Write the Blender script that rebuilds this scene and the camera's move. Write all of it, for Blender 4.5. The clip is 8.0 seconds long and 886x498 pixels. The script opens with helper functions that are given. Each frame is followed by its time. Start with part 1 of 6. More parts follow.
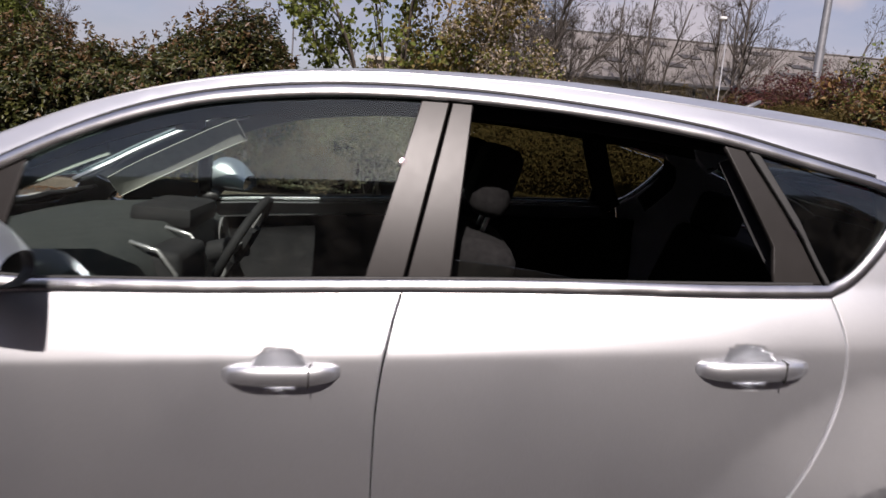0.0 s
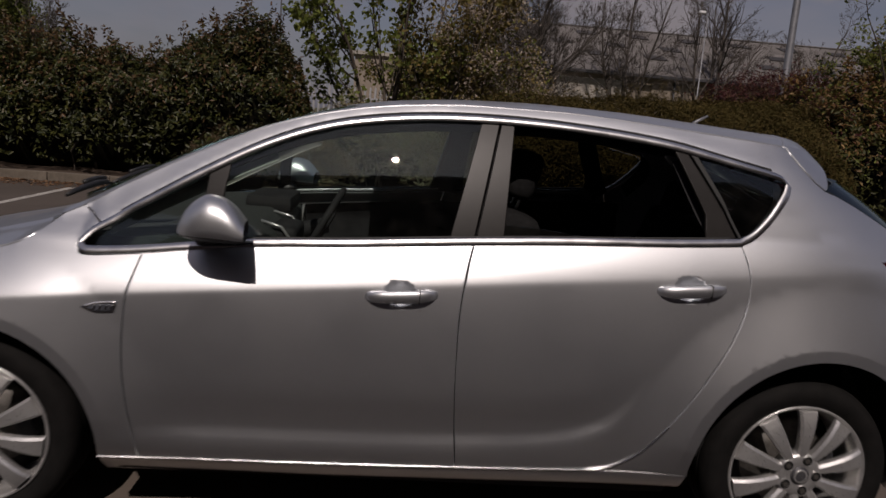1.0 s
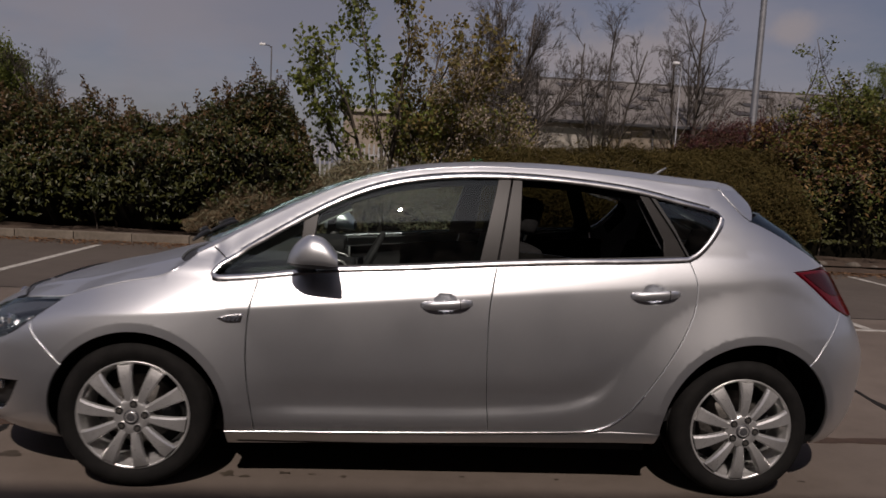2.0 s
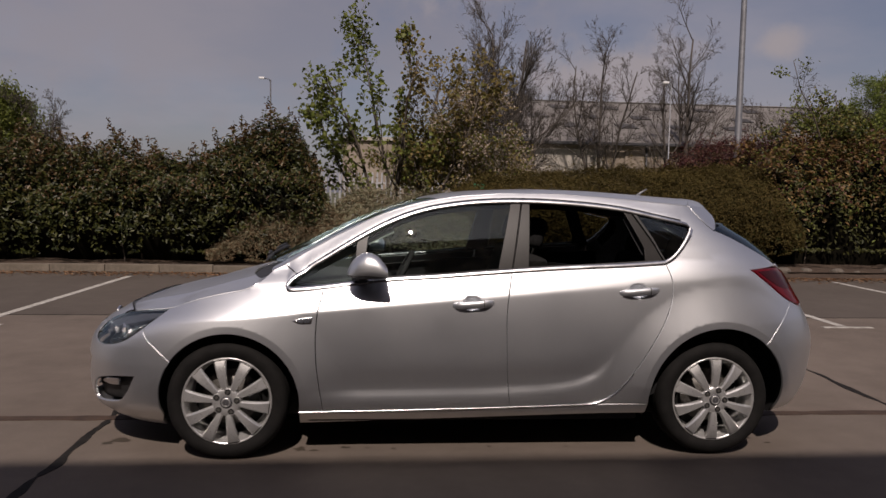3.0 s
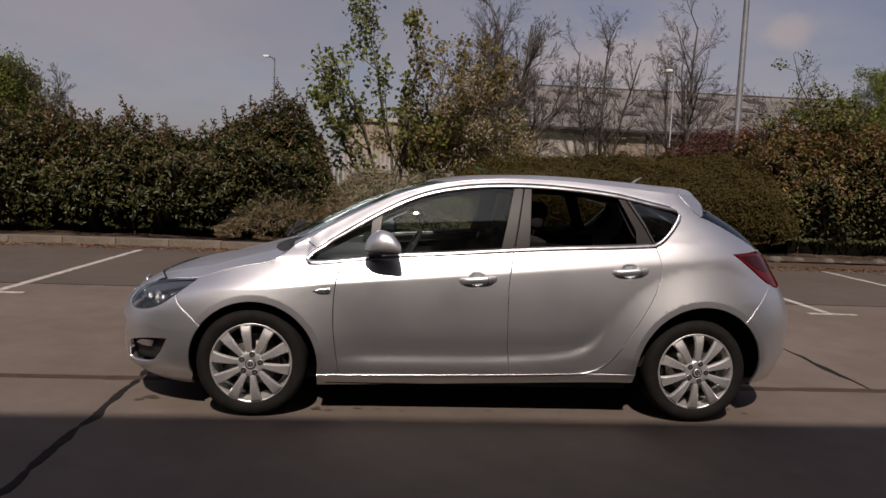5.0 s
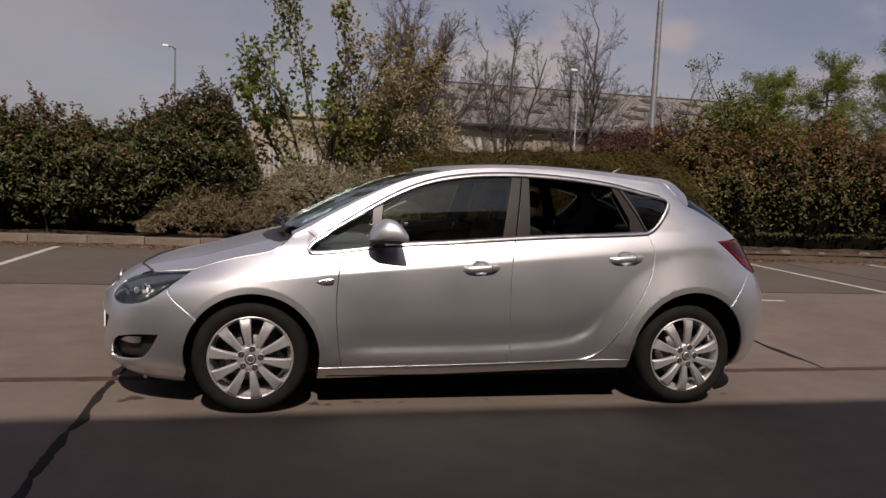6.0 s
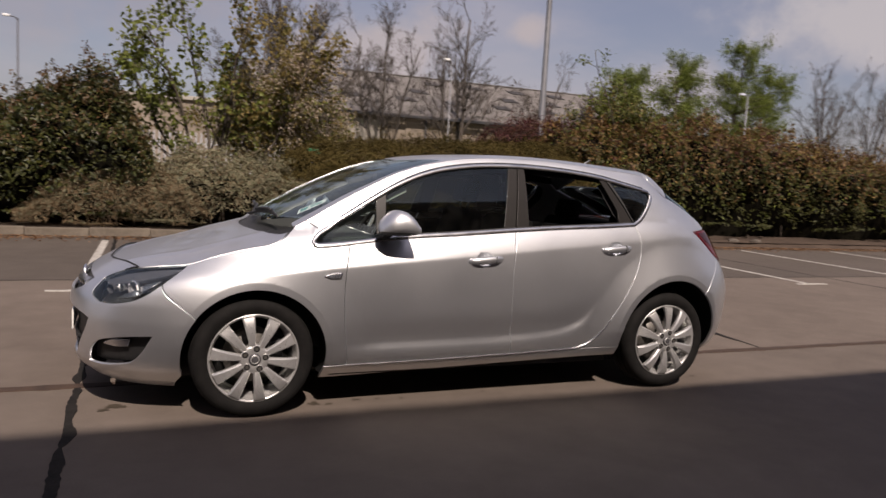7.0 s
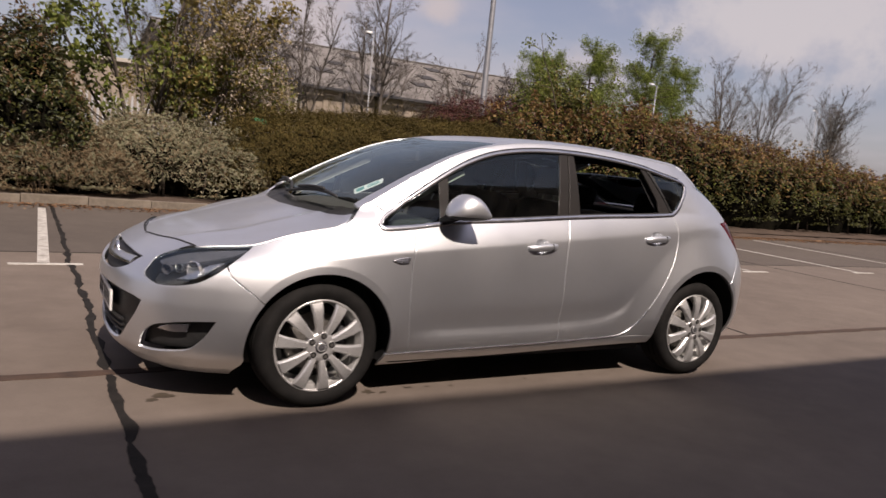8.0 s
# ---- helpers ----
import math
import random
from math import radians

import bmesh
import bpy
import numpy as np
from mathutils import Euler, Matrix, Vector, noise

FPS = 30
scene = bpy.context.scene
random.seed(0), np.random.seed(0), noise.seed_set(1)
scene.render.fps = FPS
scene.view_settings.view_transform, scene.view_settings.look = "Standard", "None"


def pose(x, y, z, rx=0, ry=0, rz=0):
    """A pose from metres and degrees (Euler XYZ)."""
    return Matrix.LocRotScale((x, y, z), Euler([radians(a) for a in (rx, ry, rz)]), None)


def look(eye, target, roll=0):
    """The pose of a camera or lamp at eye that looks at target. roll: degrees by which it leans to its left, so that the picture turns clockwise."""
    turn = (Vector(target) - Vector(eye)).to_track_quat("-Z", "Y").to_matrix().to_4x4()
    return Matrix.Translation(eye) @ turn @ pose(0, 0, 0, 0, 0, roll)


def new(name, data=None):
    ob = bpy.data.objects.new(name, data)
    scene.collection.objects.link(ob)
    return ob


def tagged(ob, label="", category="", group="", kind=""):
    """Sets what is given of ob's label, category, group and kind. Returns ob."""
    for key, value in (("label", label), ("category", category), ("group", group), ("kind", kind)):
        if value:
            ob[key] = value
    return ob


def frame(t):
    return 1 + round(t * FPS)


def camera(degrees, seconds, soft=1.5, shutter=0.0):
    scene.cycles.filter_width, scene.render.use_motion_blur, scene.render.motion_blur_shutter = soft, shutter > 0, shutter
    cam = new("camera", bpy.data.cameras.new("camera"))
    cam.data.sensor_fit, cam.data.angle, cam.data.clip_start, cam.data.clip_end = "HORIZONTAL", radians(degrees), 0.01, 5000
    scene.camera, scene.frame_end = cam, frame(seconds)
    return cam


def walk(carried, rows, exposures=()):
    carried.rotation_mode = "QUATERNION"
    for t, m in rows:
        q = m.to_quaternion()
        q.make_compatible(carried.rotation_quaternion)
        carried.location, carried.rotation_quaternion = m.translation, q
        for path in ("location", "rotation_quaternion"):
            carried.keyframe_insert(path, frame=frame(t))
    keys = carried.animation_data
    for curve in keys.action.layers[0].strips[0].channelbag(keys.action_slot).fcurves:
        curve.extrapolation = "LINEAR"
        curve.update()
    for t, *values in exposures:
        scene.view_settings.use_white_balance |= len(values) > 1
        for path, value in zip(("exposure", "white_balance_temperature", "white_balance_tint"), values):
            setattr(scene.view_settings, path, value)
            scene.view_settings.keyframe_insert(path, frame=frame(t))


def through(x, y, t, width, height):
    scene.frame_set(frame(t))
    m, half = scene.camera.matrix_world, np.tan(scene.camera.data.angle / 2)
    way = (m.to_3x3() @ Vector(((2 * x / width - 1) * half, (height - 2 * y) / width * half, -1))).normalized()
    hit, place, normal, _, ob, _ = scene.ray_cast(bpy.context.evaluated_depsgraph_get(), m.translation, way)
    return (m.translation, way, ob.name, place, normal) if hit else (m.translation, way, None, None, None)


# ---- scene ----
cam = camera(61.9, 8.0, shutter=0.5)
PATH = [
    (0, (0.192, -2.265, 1.354), (0.288, -0.296, 1.02), 5.0),
    (0.5, (0.078, -2.658, 1.381), (0.18, -0.692, 1.026), 4.8),
    (1, (-0.072, -3.127, 1.409), (0.067, -1.163, 1.059), 4.6),
    (1.5, (-0.169, -3.55, 1.423), (-0.033, -1.575, 1.135), 4.1),
    (2, (-0.318, -4.013, 1.429), (-0.154, -2.031, 1.216), 3.0),
    (3.5, (-0.554, -5.078, 1.456), (-0.398, -3.089, 1.316), 0.7),
    (4, (-0.544, -5.175, 1.459), (-0.398, -3.185, 1.325), 1.7),
    (5.3, (-0.688, -5.18, 1.449), (-0.498, -3.2, 1.242), 3.0),
    (5.5, (-0.834, -5.165, 1.433), (-0.547, -3.196, 1.228), 2.0),
    (6, (-1.19, -5.067, 1.383), (-0.762, -3.124, 1.189), 2.6),
    (6.5, (-1.512, -4.888, 1.364), (-0.944, -2.982, 1.158), 4.2),
    (7, (-1.95, -4.743, 1.358), (-1.17, -2.913, 1.149), 3.3),
    (7.5, (-2.326, -4.534, 1.327), (-1.413, -2.769, 1.1), 4.6),
    (8, (-2.691, -4.249, 1.327), (-1.678, -2.543, 1.075), 5.8),
]
EXPOSURES = [(0.0, 0.78, 6600), (0.3, 0.15, 6650), (0.6, -0.45, 6750), (1.0, -0.74, 6850), (1.5, -0.68, 6950), (2.0, -0.40, 6950), (3.5, 0.0, 7050), (5.5, 0.13, 7150), (7.0, 0.48, 7200), (8.0, 0.73, 7200)]
walk(cam, [(t, look(eye, target, roll)) for t, eye, target, roll in PATH], [(t, stops, kelvin, 20) for t, stops, kelvin in EXPOSURES])
SUN_WAY = Vector((0.10, 0.85, -1.0))          # the way the sunlight travels

world = bpy.data.worlds.new("sky")
scene.world = world
world.use_nodes = True
nt = world.node_tree
nt.nodes.clear()
N = nt.nodes.new


def sky_math(kind, a, b=None, c=None):
    """A math node of the sky; numbers are set, sockets are linked."""
    n = N("ShaderNodeMath")
    n.operation = kind
    for k, v in enumerate((a, b, c)):
        if isinstance(v, (int, float)):
            n.inputs[k].default_value = v
        elif v is not None:
            nt.links.new(v, n.inputs[k])
    return n.outputs[0]


def sky_mix(fac, a, b):
    n = N("ShaderNodeMix")
    n.data_type = "RGBA"
    for sock, v in (("Factor", fac), ("A", a), ("B", b)):
        if isinstance(v, (int, float)):
            n.inputs[sock].default_value = v
        elif isinstance(v, tuple):
            n.inputs[sock].default_value = (*v, 1)
        else:
            nt.links.new(v, n.inputs[sock])
    return n.outputs["Result"]


def sky_noise(vector, scale, detail, rough=0.55):
    n = N("ShaderNodeTexNoise")
    n.inputs["Scale"].default_value, n.inputs["Detail"].default_value, n.inputs["Roughness"].default_value = scale, detail, rough
    nt.links.new(vector, n.inputs["Vector"])
    return n.outputs["Fac"]


def sky_ramp(fac, lo, hi):
    n = N("ShaderNodeMapRange")
    n.interpolation_type = "SMOOTHSTEP"
    n.inputs["From Min"].default_value, n.inputs["From Max"].default_value = lo, hi
    nt.links.new(fac, n.inputs["Value"])
    return n.outputs["Result"]


sky = N("ShaderNodeTexSky")
sky.sky_type, sky.sun_disc = "NISHITA", False
sky.sun_elevation = math.atan2(-SUN_WAY.z, math.hypot(SUN_WAY.x, SUN_WAY.y))
sky.sun_rotation = math.atan2(-SUN_WAY.x, -SUN_WAY.y)
sky.air_density, sky.dust_density, sky.ozone_density = 1.0, 1.6, 1.0
coord = N("ShaderNodeTexCoord").outputs["Generated"]
sep = N("ShaderNodeSeparateXYZ")
nt.links.new(coord, sep.inputs[0])
# thin grey veil, drawn out towards the horizon
lift = sky_math("ADD", sep.outputs["Z"], 0.22)
flat = N("ShaderNodeVectorMath"); flat.operation = "DIVIDE"
comb = N("ShaderNodeCombineXYZ")
for k in range(3):
    nt.links.new(lift, comb.inputs[k])
nt.links.new(coord, flat.inputs[0])
nt.links.new(comb.outputs[0], flat.inputs[1])
veil = sky_math("MULTIPLY", sky_ramp(sky_noise(flat.outputs[0], 1.15, 6), 0.34, 0.70), 0.5)
colour = sky_mix(0.55, sky.outputs[0], (1.68, 1.72, 2.5))
colour = sky_mix(veil, colour, (4.0, 4.0, 4.5))
# heaped clouds low over the horizon: bearing from +y, height and spread in degrees, then how dense
bearing = sky_math("MULTIPLY", sky_math("ARCTAN2", sep.outputs["X"], sep.outputs["Y"]), 57.3)
height = sky_math("MULTIPLY", sky_math("ARCSINE", sep.outputs["Z"]), 57.3)
place = N("ShaderNodeCombineXYZ")
nt.links.new(bearing, place.inputs[0])
nt.links.new(height, place.inputs[1])
billow = sky_math("SUBTRACT", sky_noise(coord, 13.0, 7, 0.6), 0.5)
for at, high, wide, tall, dense, tone in ((17.5, 9.0, 8.0, 3.4, 0.75, (4.3, 4.05, 4.15)), (28.6, 10.6, 2.4, 1.7, 0.7, (4.3, 4.05, 4.15)), (-12.0, 13.0, 30.0, 9.0, 0.45, (3.3, 3.2, 3.5)), (3.0, 18.0, 13.0, 4.5, 0.75, (4.6, 4.35, 4.5)),
                                          (54.0, 11.5, 13.0, 6.0, 0.9, (4.3, 4.4, 4.75)), (40.0, 6.5, 7.0, 3.0, 0.5, (4.3, 4.1, 4.2)), (-40.0, 16.0, 12.0, 4.0, 0.5, (4.6, 4.4, 4.5)), (120.0, 22.0, 25.0, 9.0, 0.8, (6.5, 6.3, 6.3)), (-110.0, 24.0, 28.0, 8.0, 0.8, (6.0, 5.8, 5.8))):
    off = N("ShaderNodeVectorMath"); off.operation = "SUBTRACT"
    off.inputs[1].default_value = (at, high, 0)
    nt.links.new(place.outputs[0], off.inputs[0])
    fit = N("ShaderNodeVectorMath"); fit.operation = "DIVIDE"
    fit.inputs[1].default_value = (wide, tall, 1)
    nt.links.new(off.outputs[0], fit.inputs[0])
    far = N("ShaderNodeVectorMath"); far.operation = "LENGTH"
    nt.links.new(fit.outputs[0], far.inputs[0])
    body = sky_math("MULTIPLY_ADD", billow, 1.7, sky_math("SUBTRACT", 1.0, far.outputs["Value"]))
    colour = sky_mix(sky_math("MULTIPLY", sky_ramp(body, 0.0, 0.75), dense), colour, tone)
back = N("ShaderNodeBackground"); back.inputs["Strength"].default_value = 0.08
out = N("ShaderNodeOutputWorld")
nt.links.new(colour, back.inputs[0])
nt.links.new(back.outputs[0], out.inputs[0])

sun = new("sun", bpy.data.lights.new("sun", "SUN"))
sun.data.energy, sun.data.angle, sun.data.color = 3.85, radians(0.53), (1.0, 0.95, 0.88)
sun.matrix_world = look(tuple(-SUN_WAY * 30), (0, 0, 0))
# ---- materials ----
def shader(name, colour, rough=0.6, metal=0.0, **more):
    """A Principled material; returns it with its tree and its shader node."""
    m = bpy.data.materials.new(name)
    m.use_nodes = True
    p = m.node_tree.nodes["Principled BSDF"]
    p.inputs["Base Color"].default_value = (*colour, 1)
    p.inputs["Roughness"].default_value, p.inputs["Metallic"].default_value = rough, metal
    for key, value in more.items():
        p.inputs[key.replace("_", " ")].default_value = value
    return m, m.node_tree, p


def noise_node(t, scale, detail=4, rough=0.55, vector=None, stretch=None):
    n = t.nodes.new("ShaderNodeTexNoise")
    n.inputs["Scale"].default_value, n.inputs["Detail"].default_value, n.inputs["Roughness"].default_value = scale, detail, rough
    if vector is None:
        vector = t.nodes.new("ShaderNodeTexCoord").outputs["Object"]
    if stretch:
        s = t.nodes.new("ShaderNodeVectorMath")
        s.operation = "MULTIPLY"
        s.inputs[1].default_value = stretch
        t.links.new(vector, s.inputs[0])
        vector = s.outputs[0]
    t.links.new(vector, n.inputs["Vector"])
    return n.outputs["Fac"]


def ramp(t, fac, *stops):
    r = t.nodes.new("ShaderNodeValToRGB")
    e = r.color_ramp.elements
    while len(e) < len(stops):
        e.new(0.5)
    for k, (at, c) in enumerate(stops):
        e[k].position, e[k].color = at, (*c, 1) if len(c) == 3 else c
    t.links.new(fac, r.inputs[0])
    return r.outputs[0]


def blend(t, fac, a, b, mode="MIX"):
    m = t.nodes.new("ShaderNodeMix")
    m.data_type, m.blend_type = "RGBA", mode
    for sock, v in (("Factor", fac), ("A", a), ("B", b)):
        if isinstance(v, (int, float)):
            m.inputs[sock].default_value = v
        elif isinstance(v, tuple):
            m.inputs[sock].default_value = (*v, 1)
        else:
            t.links.new(v, m.inputs[sock])
    return m.outputs["Result"]


def bump(t, p, height, strength=0.3, distance=0.01):
    b = t.nodes.new("ShaderNodeBump")
    b.inputs["Strength"].default_value, b.inputs["Distance"].default_value = strength, distance
    t.links.new(height, b.inputs["Height"])
    t.links.new(b.outputs[0], p.inputs["Normal"])


def mottled(name, dark, light, scale, rough=0.7, metal=0.0, relief=0.2, depth=0.01, fine=6.0, vary=0.08, **more):
    """A surface varied at two scales, with a fine relief."""
    m, t, p = shader(name, light, rough, metal, **more)
    big, small = noise_node(t, scale, 5), noise_node(t, scale * fine, 4)
    both = blend(t, 0.4, big, small)
    t.links.new(ramp(t, both, (0.32, dark), (0.68, light)), p.inputs["Base Color"])
    t.links.new(ramp(t, small, (0.3, (rough - vary,) * 3), (0.7, (min(1, rough + vary),) * 3)), p.inputs["Roughness"])
    if relief:
        bump(t, p, small, relief, depth)
    return m


def paint_material():
    """Silver metallic car paint under a clear coat, with a little road dust."""
    m, t, p = shader("silver_paint", (0.66, 0.66, 0.67), 0.40, 0.94, Coat_Weight=0.5, Coat_Roughness=0.05, Coat_IOR=1.5)
    flake = noise_node(t, 900, 2)
    dust = noise_node(t, 3.0, 6, 0.65)
    base = blend(t, ramp(t, flake, (0.35, (0, 0, 0)), (0.65, (1, 1, 1))), (0.695, 0.712, 0.735), (0.780, 0.798, 0.825))
    t.links.new(blend(t, ramp(t, dust, (0.45, (0, 0, 0)), (0.8, (0.16,) * 3)), base, (0.40, 0.36, 0.31)), p.inputs["Base Color"])
    t.links.new(ramp(t, dust, (0.35, (0.375,) * 3), (0.75, (0.435,) * 3)), p.inputs["Roughness"])
    return m


def glass_material(name, tint, gloss=0.0, dirt=0.05):
    """Thin tinted car glass: see-through, with the mirror image that its angle gives."""
    m = bpy.data.materials.new(name)
    m.use_nodes = True
    t = m.node_tree
    t.nodes.clear()
    clear, shine, film = t.nodes.new("ShaderNodeBsdfTransparent"), t.nodes.new("ShaderNodeBsdfGlossy"), t.nodes.new("ShaderNodeBsdfDiffuse")
    clear.inputs[0].default_value = (*tint, 1)
    shine.inputs["Roughness"].default_value = gloss
    shine.inputs[0].default_value = (0.82, 0.97, 1.0, 1)
    film.inputs[0].default_value = (0.5, 0.47, 0.42, 1)
    fres = t.nodes.new("ShaderNodeFresnel")
    fres.inputs["IOR"].default_value = 1.75
    a, b, out = t.nodes.new("ShaderNodeMixShader"), t.nodes.new("ShaderNodeMixShader"), t.nodes.new("ShaderNodeOutputMaterial")
    specks = noise_node(t, 14, 6, 0.7)
    t.links.new(ramp(t, specks, (0.45, (0, 0, 0)), (0.85, (dirt,) * 3)), a.inputs[0])
    t.links.new(clear.outputs[0], a.inputs[1])
    t.links.new(film.outputs[0], a.inputs[2])
    t.links.new(fres.outputs[0], b.inputs[0])
    t.links.new(a.outputs[0], b.inputs[1])
    t.links.new(shine.outputs[0], b.inputs[2])
    t.links.new(b.outputs[0], out.inputs[0])
    return m


PAINT = paint_material()
CHROME = mottled("brushed_chrome", (0.66, 0.66, 0.67), (0.80, 0.80, 0.80), 2.5, 0.24, 1.0, 0.0, vary=0.03)
ALLOY = mottled("wheel_alloy", (0.58, 0.575, 0.57), (0.67, 0.665, 0.655), 25, 0.34, 0.75, 0.02, 0.001)
ALLOY_DIRTY = mottled("wheel_barrel_metal", (0.05, 0.045, 0.04), (0.16, 0.15, 0.14), 30, 0.5, 0.6, 0.05, 0.001)
RUBBER = mottled("tyre_rubber", (0.006, 0.006, 0.006), (0.014, 0.013, 0.0125), 14, 0.8, 0.0, 0.25, 0.002, Specular_IOR_Level=0.12)
BLACK = mottled("black_plastic", (0.010, 0.010, 0.011), (0.022, 0.022, 0.022), 30, 0.5, 0.0, 0.2, 0.001)
PILLAR = mottled("satin_pillar_film", (0.017, 0.0155, 0.0145), (0.021, 0.019, 0.018), 6, 0.36, 0.0, 0.0, vary=0.01, Specular_IOR_Level=0.22)
SEAL = mottled("rubber_seal", (0.006, 0.006, 0.006), (0.014, 0.014, 0.014), 30, 0.6, 0.0, 0.1, 0.001)
CABIN = mottled("cabin_trim", (0.014, 0.014, 0.015), (0.028, 0.028, 0.029), 12, 0.75, 0.0, 0.2, 0.001, Specular_IOR_Level=0.2)
DASH = mottled("dashboard_plastic", (0.034, 0.038, 0.038), (0.055, 0.060, 0.058), 25, 0.7, 0.0, 0.2, 0.001, Specular_IOR_Level=0.25)
CLOTH = mottled("seat_cloth", (0.010, 0.010, 0.0105), (0.020, 0.020, 0.020), 60, 0.95, 0.0, 0.4, 0.002, Specular_IOR_Level=0.08)
PALE_LINING = mottled("pale_pillar_lining", (0.36, 0.37, 0.34), (0.46, 0.47, 0.43), 30, 0.9, 0.0, 0.2, 0.001)
LINING = mottled("roof_lining", (0.16, 0.155, 0.145), (0.24, 0.23, 0.21), 30, 0.95, 0.0, 0.2, 0.001)
GLASS_FRONT = glass_material("green_tinted_glass", (0.74, 0.84, 0.80), dirt=0.015)
GLASS_REAR = glass_material("dark_privacy_glass", (0.42, 0.43, 0.38), dirt=0.02)
TAIL_DARK = mottled("smoked_red_lens", (0.018, 0.001, 0.002), (0.040, 0.001, 0.003), 12, 0.1, 0.0, 0.0, vary=0.02, Specular_IOR_Level=0.2)
GLASS_TAIL = glass_material("tailgate_glass", (0.10, 0.10, 0.10), dirt=0.02)
GLASS_SCREEN = glass_material("windscreen_glass", (0.62, 0.70, 0.69), 0.03, dirt=0.06)
LENS = glass_material("clear_lens", (0.82, 0.84, 0.86), dirt=0.04)
TAIL_RED = mottled("red_tail_lens", (0.050, 0.001, 0.003), (0.110, 0.002, 0.006), 9, 0.12, 0.0, 0.0, Specular_IOR_Level=0.2, vary=0.03)
# grey of the repeater lens, and of the sheen painted in the headlamp
LENS_SHEEN_GREY = mottled("lens_and_sheen_grey", (0.075, 0.080, 0.095), (0.11, 0.115, 0.135), 6, 0.3, 0.3, 0.0, vary=0.03)
MIRROR = shader("mirror_glass", (0.85, 0.86, 0.87), 0.02, 1.0)[0]
PLATE_WHITE = mottled("number_plate", (0.70, 0.70, 0.68), (0.82, 0.82, 0.80), 20, 0.35, 0.0, 0.0)
PAPER = mottled("paper", (0.62, 0.66, 0.66), (0.80, 0.83, 0.82), 60, 0.7, 0.0, 0.0)
INK = mottled("printed_ink", (0.05, 0.20, 0.20), (0.09, 0.30, 0.28), 60, 0.7, 0.0, 0.0)
DARK_INK = mottled("black_letters", (0.01, 0.01, 0.01), (0.03, 0.03, 0.03), 60, 0.6, 0.0, 0.0)
STEEL = mottled("galvanised_steel", (0.17, 0.175, 0.185), (0.28, 0.285, 0.30), 3, 0.5, 0.6, 0.05, 0.001)
DARK_STEEL = mottled("dark_painted_steel", (0.04, 0.04, 0.045), (0.08, 0.08, 0.085), 3, 0.5, 0.3, 0.05, 0.001)
LAMP_WHITE = mottled("lamp_glass", (0.7, 0.7, 0.7), (0.85, 0.85, 0.85), 5, 0.2, 0.0, 0.0)
# ---- mesh helpers ----
from mathutils.geometry import delaunay_2d_cdt


def link(name, verts, faces, material, parent=None, label="", smooth=True, normals=None):
    """One mesh object from vertices and faces."""
    me = bpy.data.meshes.new(name)
    me.from_pydata([tuple(v) for v in verts], [], [tuple(f) for f in faces])
    me.materials.append(material)
    if smooth:
        me.shade_smooth()
    if normals is not None:
        me.normals_split_custom_set_from_vertices([tuple(n) for n in normals])
    ob = new(name, me)
    if parent is not None:
        ob.parent = parent
    if label:
        tagged(ob, label)
    return ob


def part(name, bm, material, parent, label="", smooth=True):
    """A bmesh as one mesh object under a thing or a part."""
    me = bpy.data.meshes.new(name)
    bmesh.ops.recalc_face_normals(bm, faces=bm.faces)
    bm.to_mesh(me)
    bm.free()
    me.materials.append(material)
    if smooth:
        me.shade_smooth()
        me.set_sharp_from_angle(angle=radians(38))
    ob = new(name, me)
    ob.parent = parent
    if label:
        tagged(ob, label)
    return ob


def thing(name, label, category, group="", kind=""):
    return tagged(new(name), label, category, group, kind)


def add_box(bm, x0, x1, y0, y1, z0, z1, bevel=0.0, seg=2):
    made = bmesh.ops.create_cube(bm, size=1)["verts"]
    for v in made:
        v.co = Vector(((x0 + x1) / 2 + v.co.x * (x1 - x0), (y0 + y1) / 2 + v.co.y * (y1 - y0), (z0 + z1) / 2 + v.co.z * (z1 - z0)))
    if bevel:
        edges = {e for v in made for e in v.link_edges}
        bmesh.ops.bevel(bm, geom=list(edges), offset=bevel, segments=seg, affect="EDGES", profile=0.6)
    return bm


def box_bm(*args, **kw):
    return add_box(bmesh.new(), *args, **kw)


def lathe(profile, seg=48, axis="Y", closed=False):
    """Vertices and faces of a profile of (radius, along) turned round an axis."""
    verts, faces, n = [], [], len(profile)
    for k in range(seg):
        a = 2 * math.pi * k / seg
        for r, s in profile:
            verts.append((r * math.cos(a), s, r * math.sin(a)) if axis == "Y" else (r * math.cos(a), r * math.sin(a), s))
    for k in range(seg):
        for j in range(n if closed else n - 1):
            a, b = k * n + j, k * n + (j + 1) % n
            c, d = ((k + 1) % seg) * n + (j + 1) % n, ((k + 1) % seg) * n + j
            faces.append((a, b, c, d))
    return verts, faces


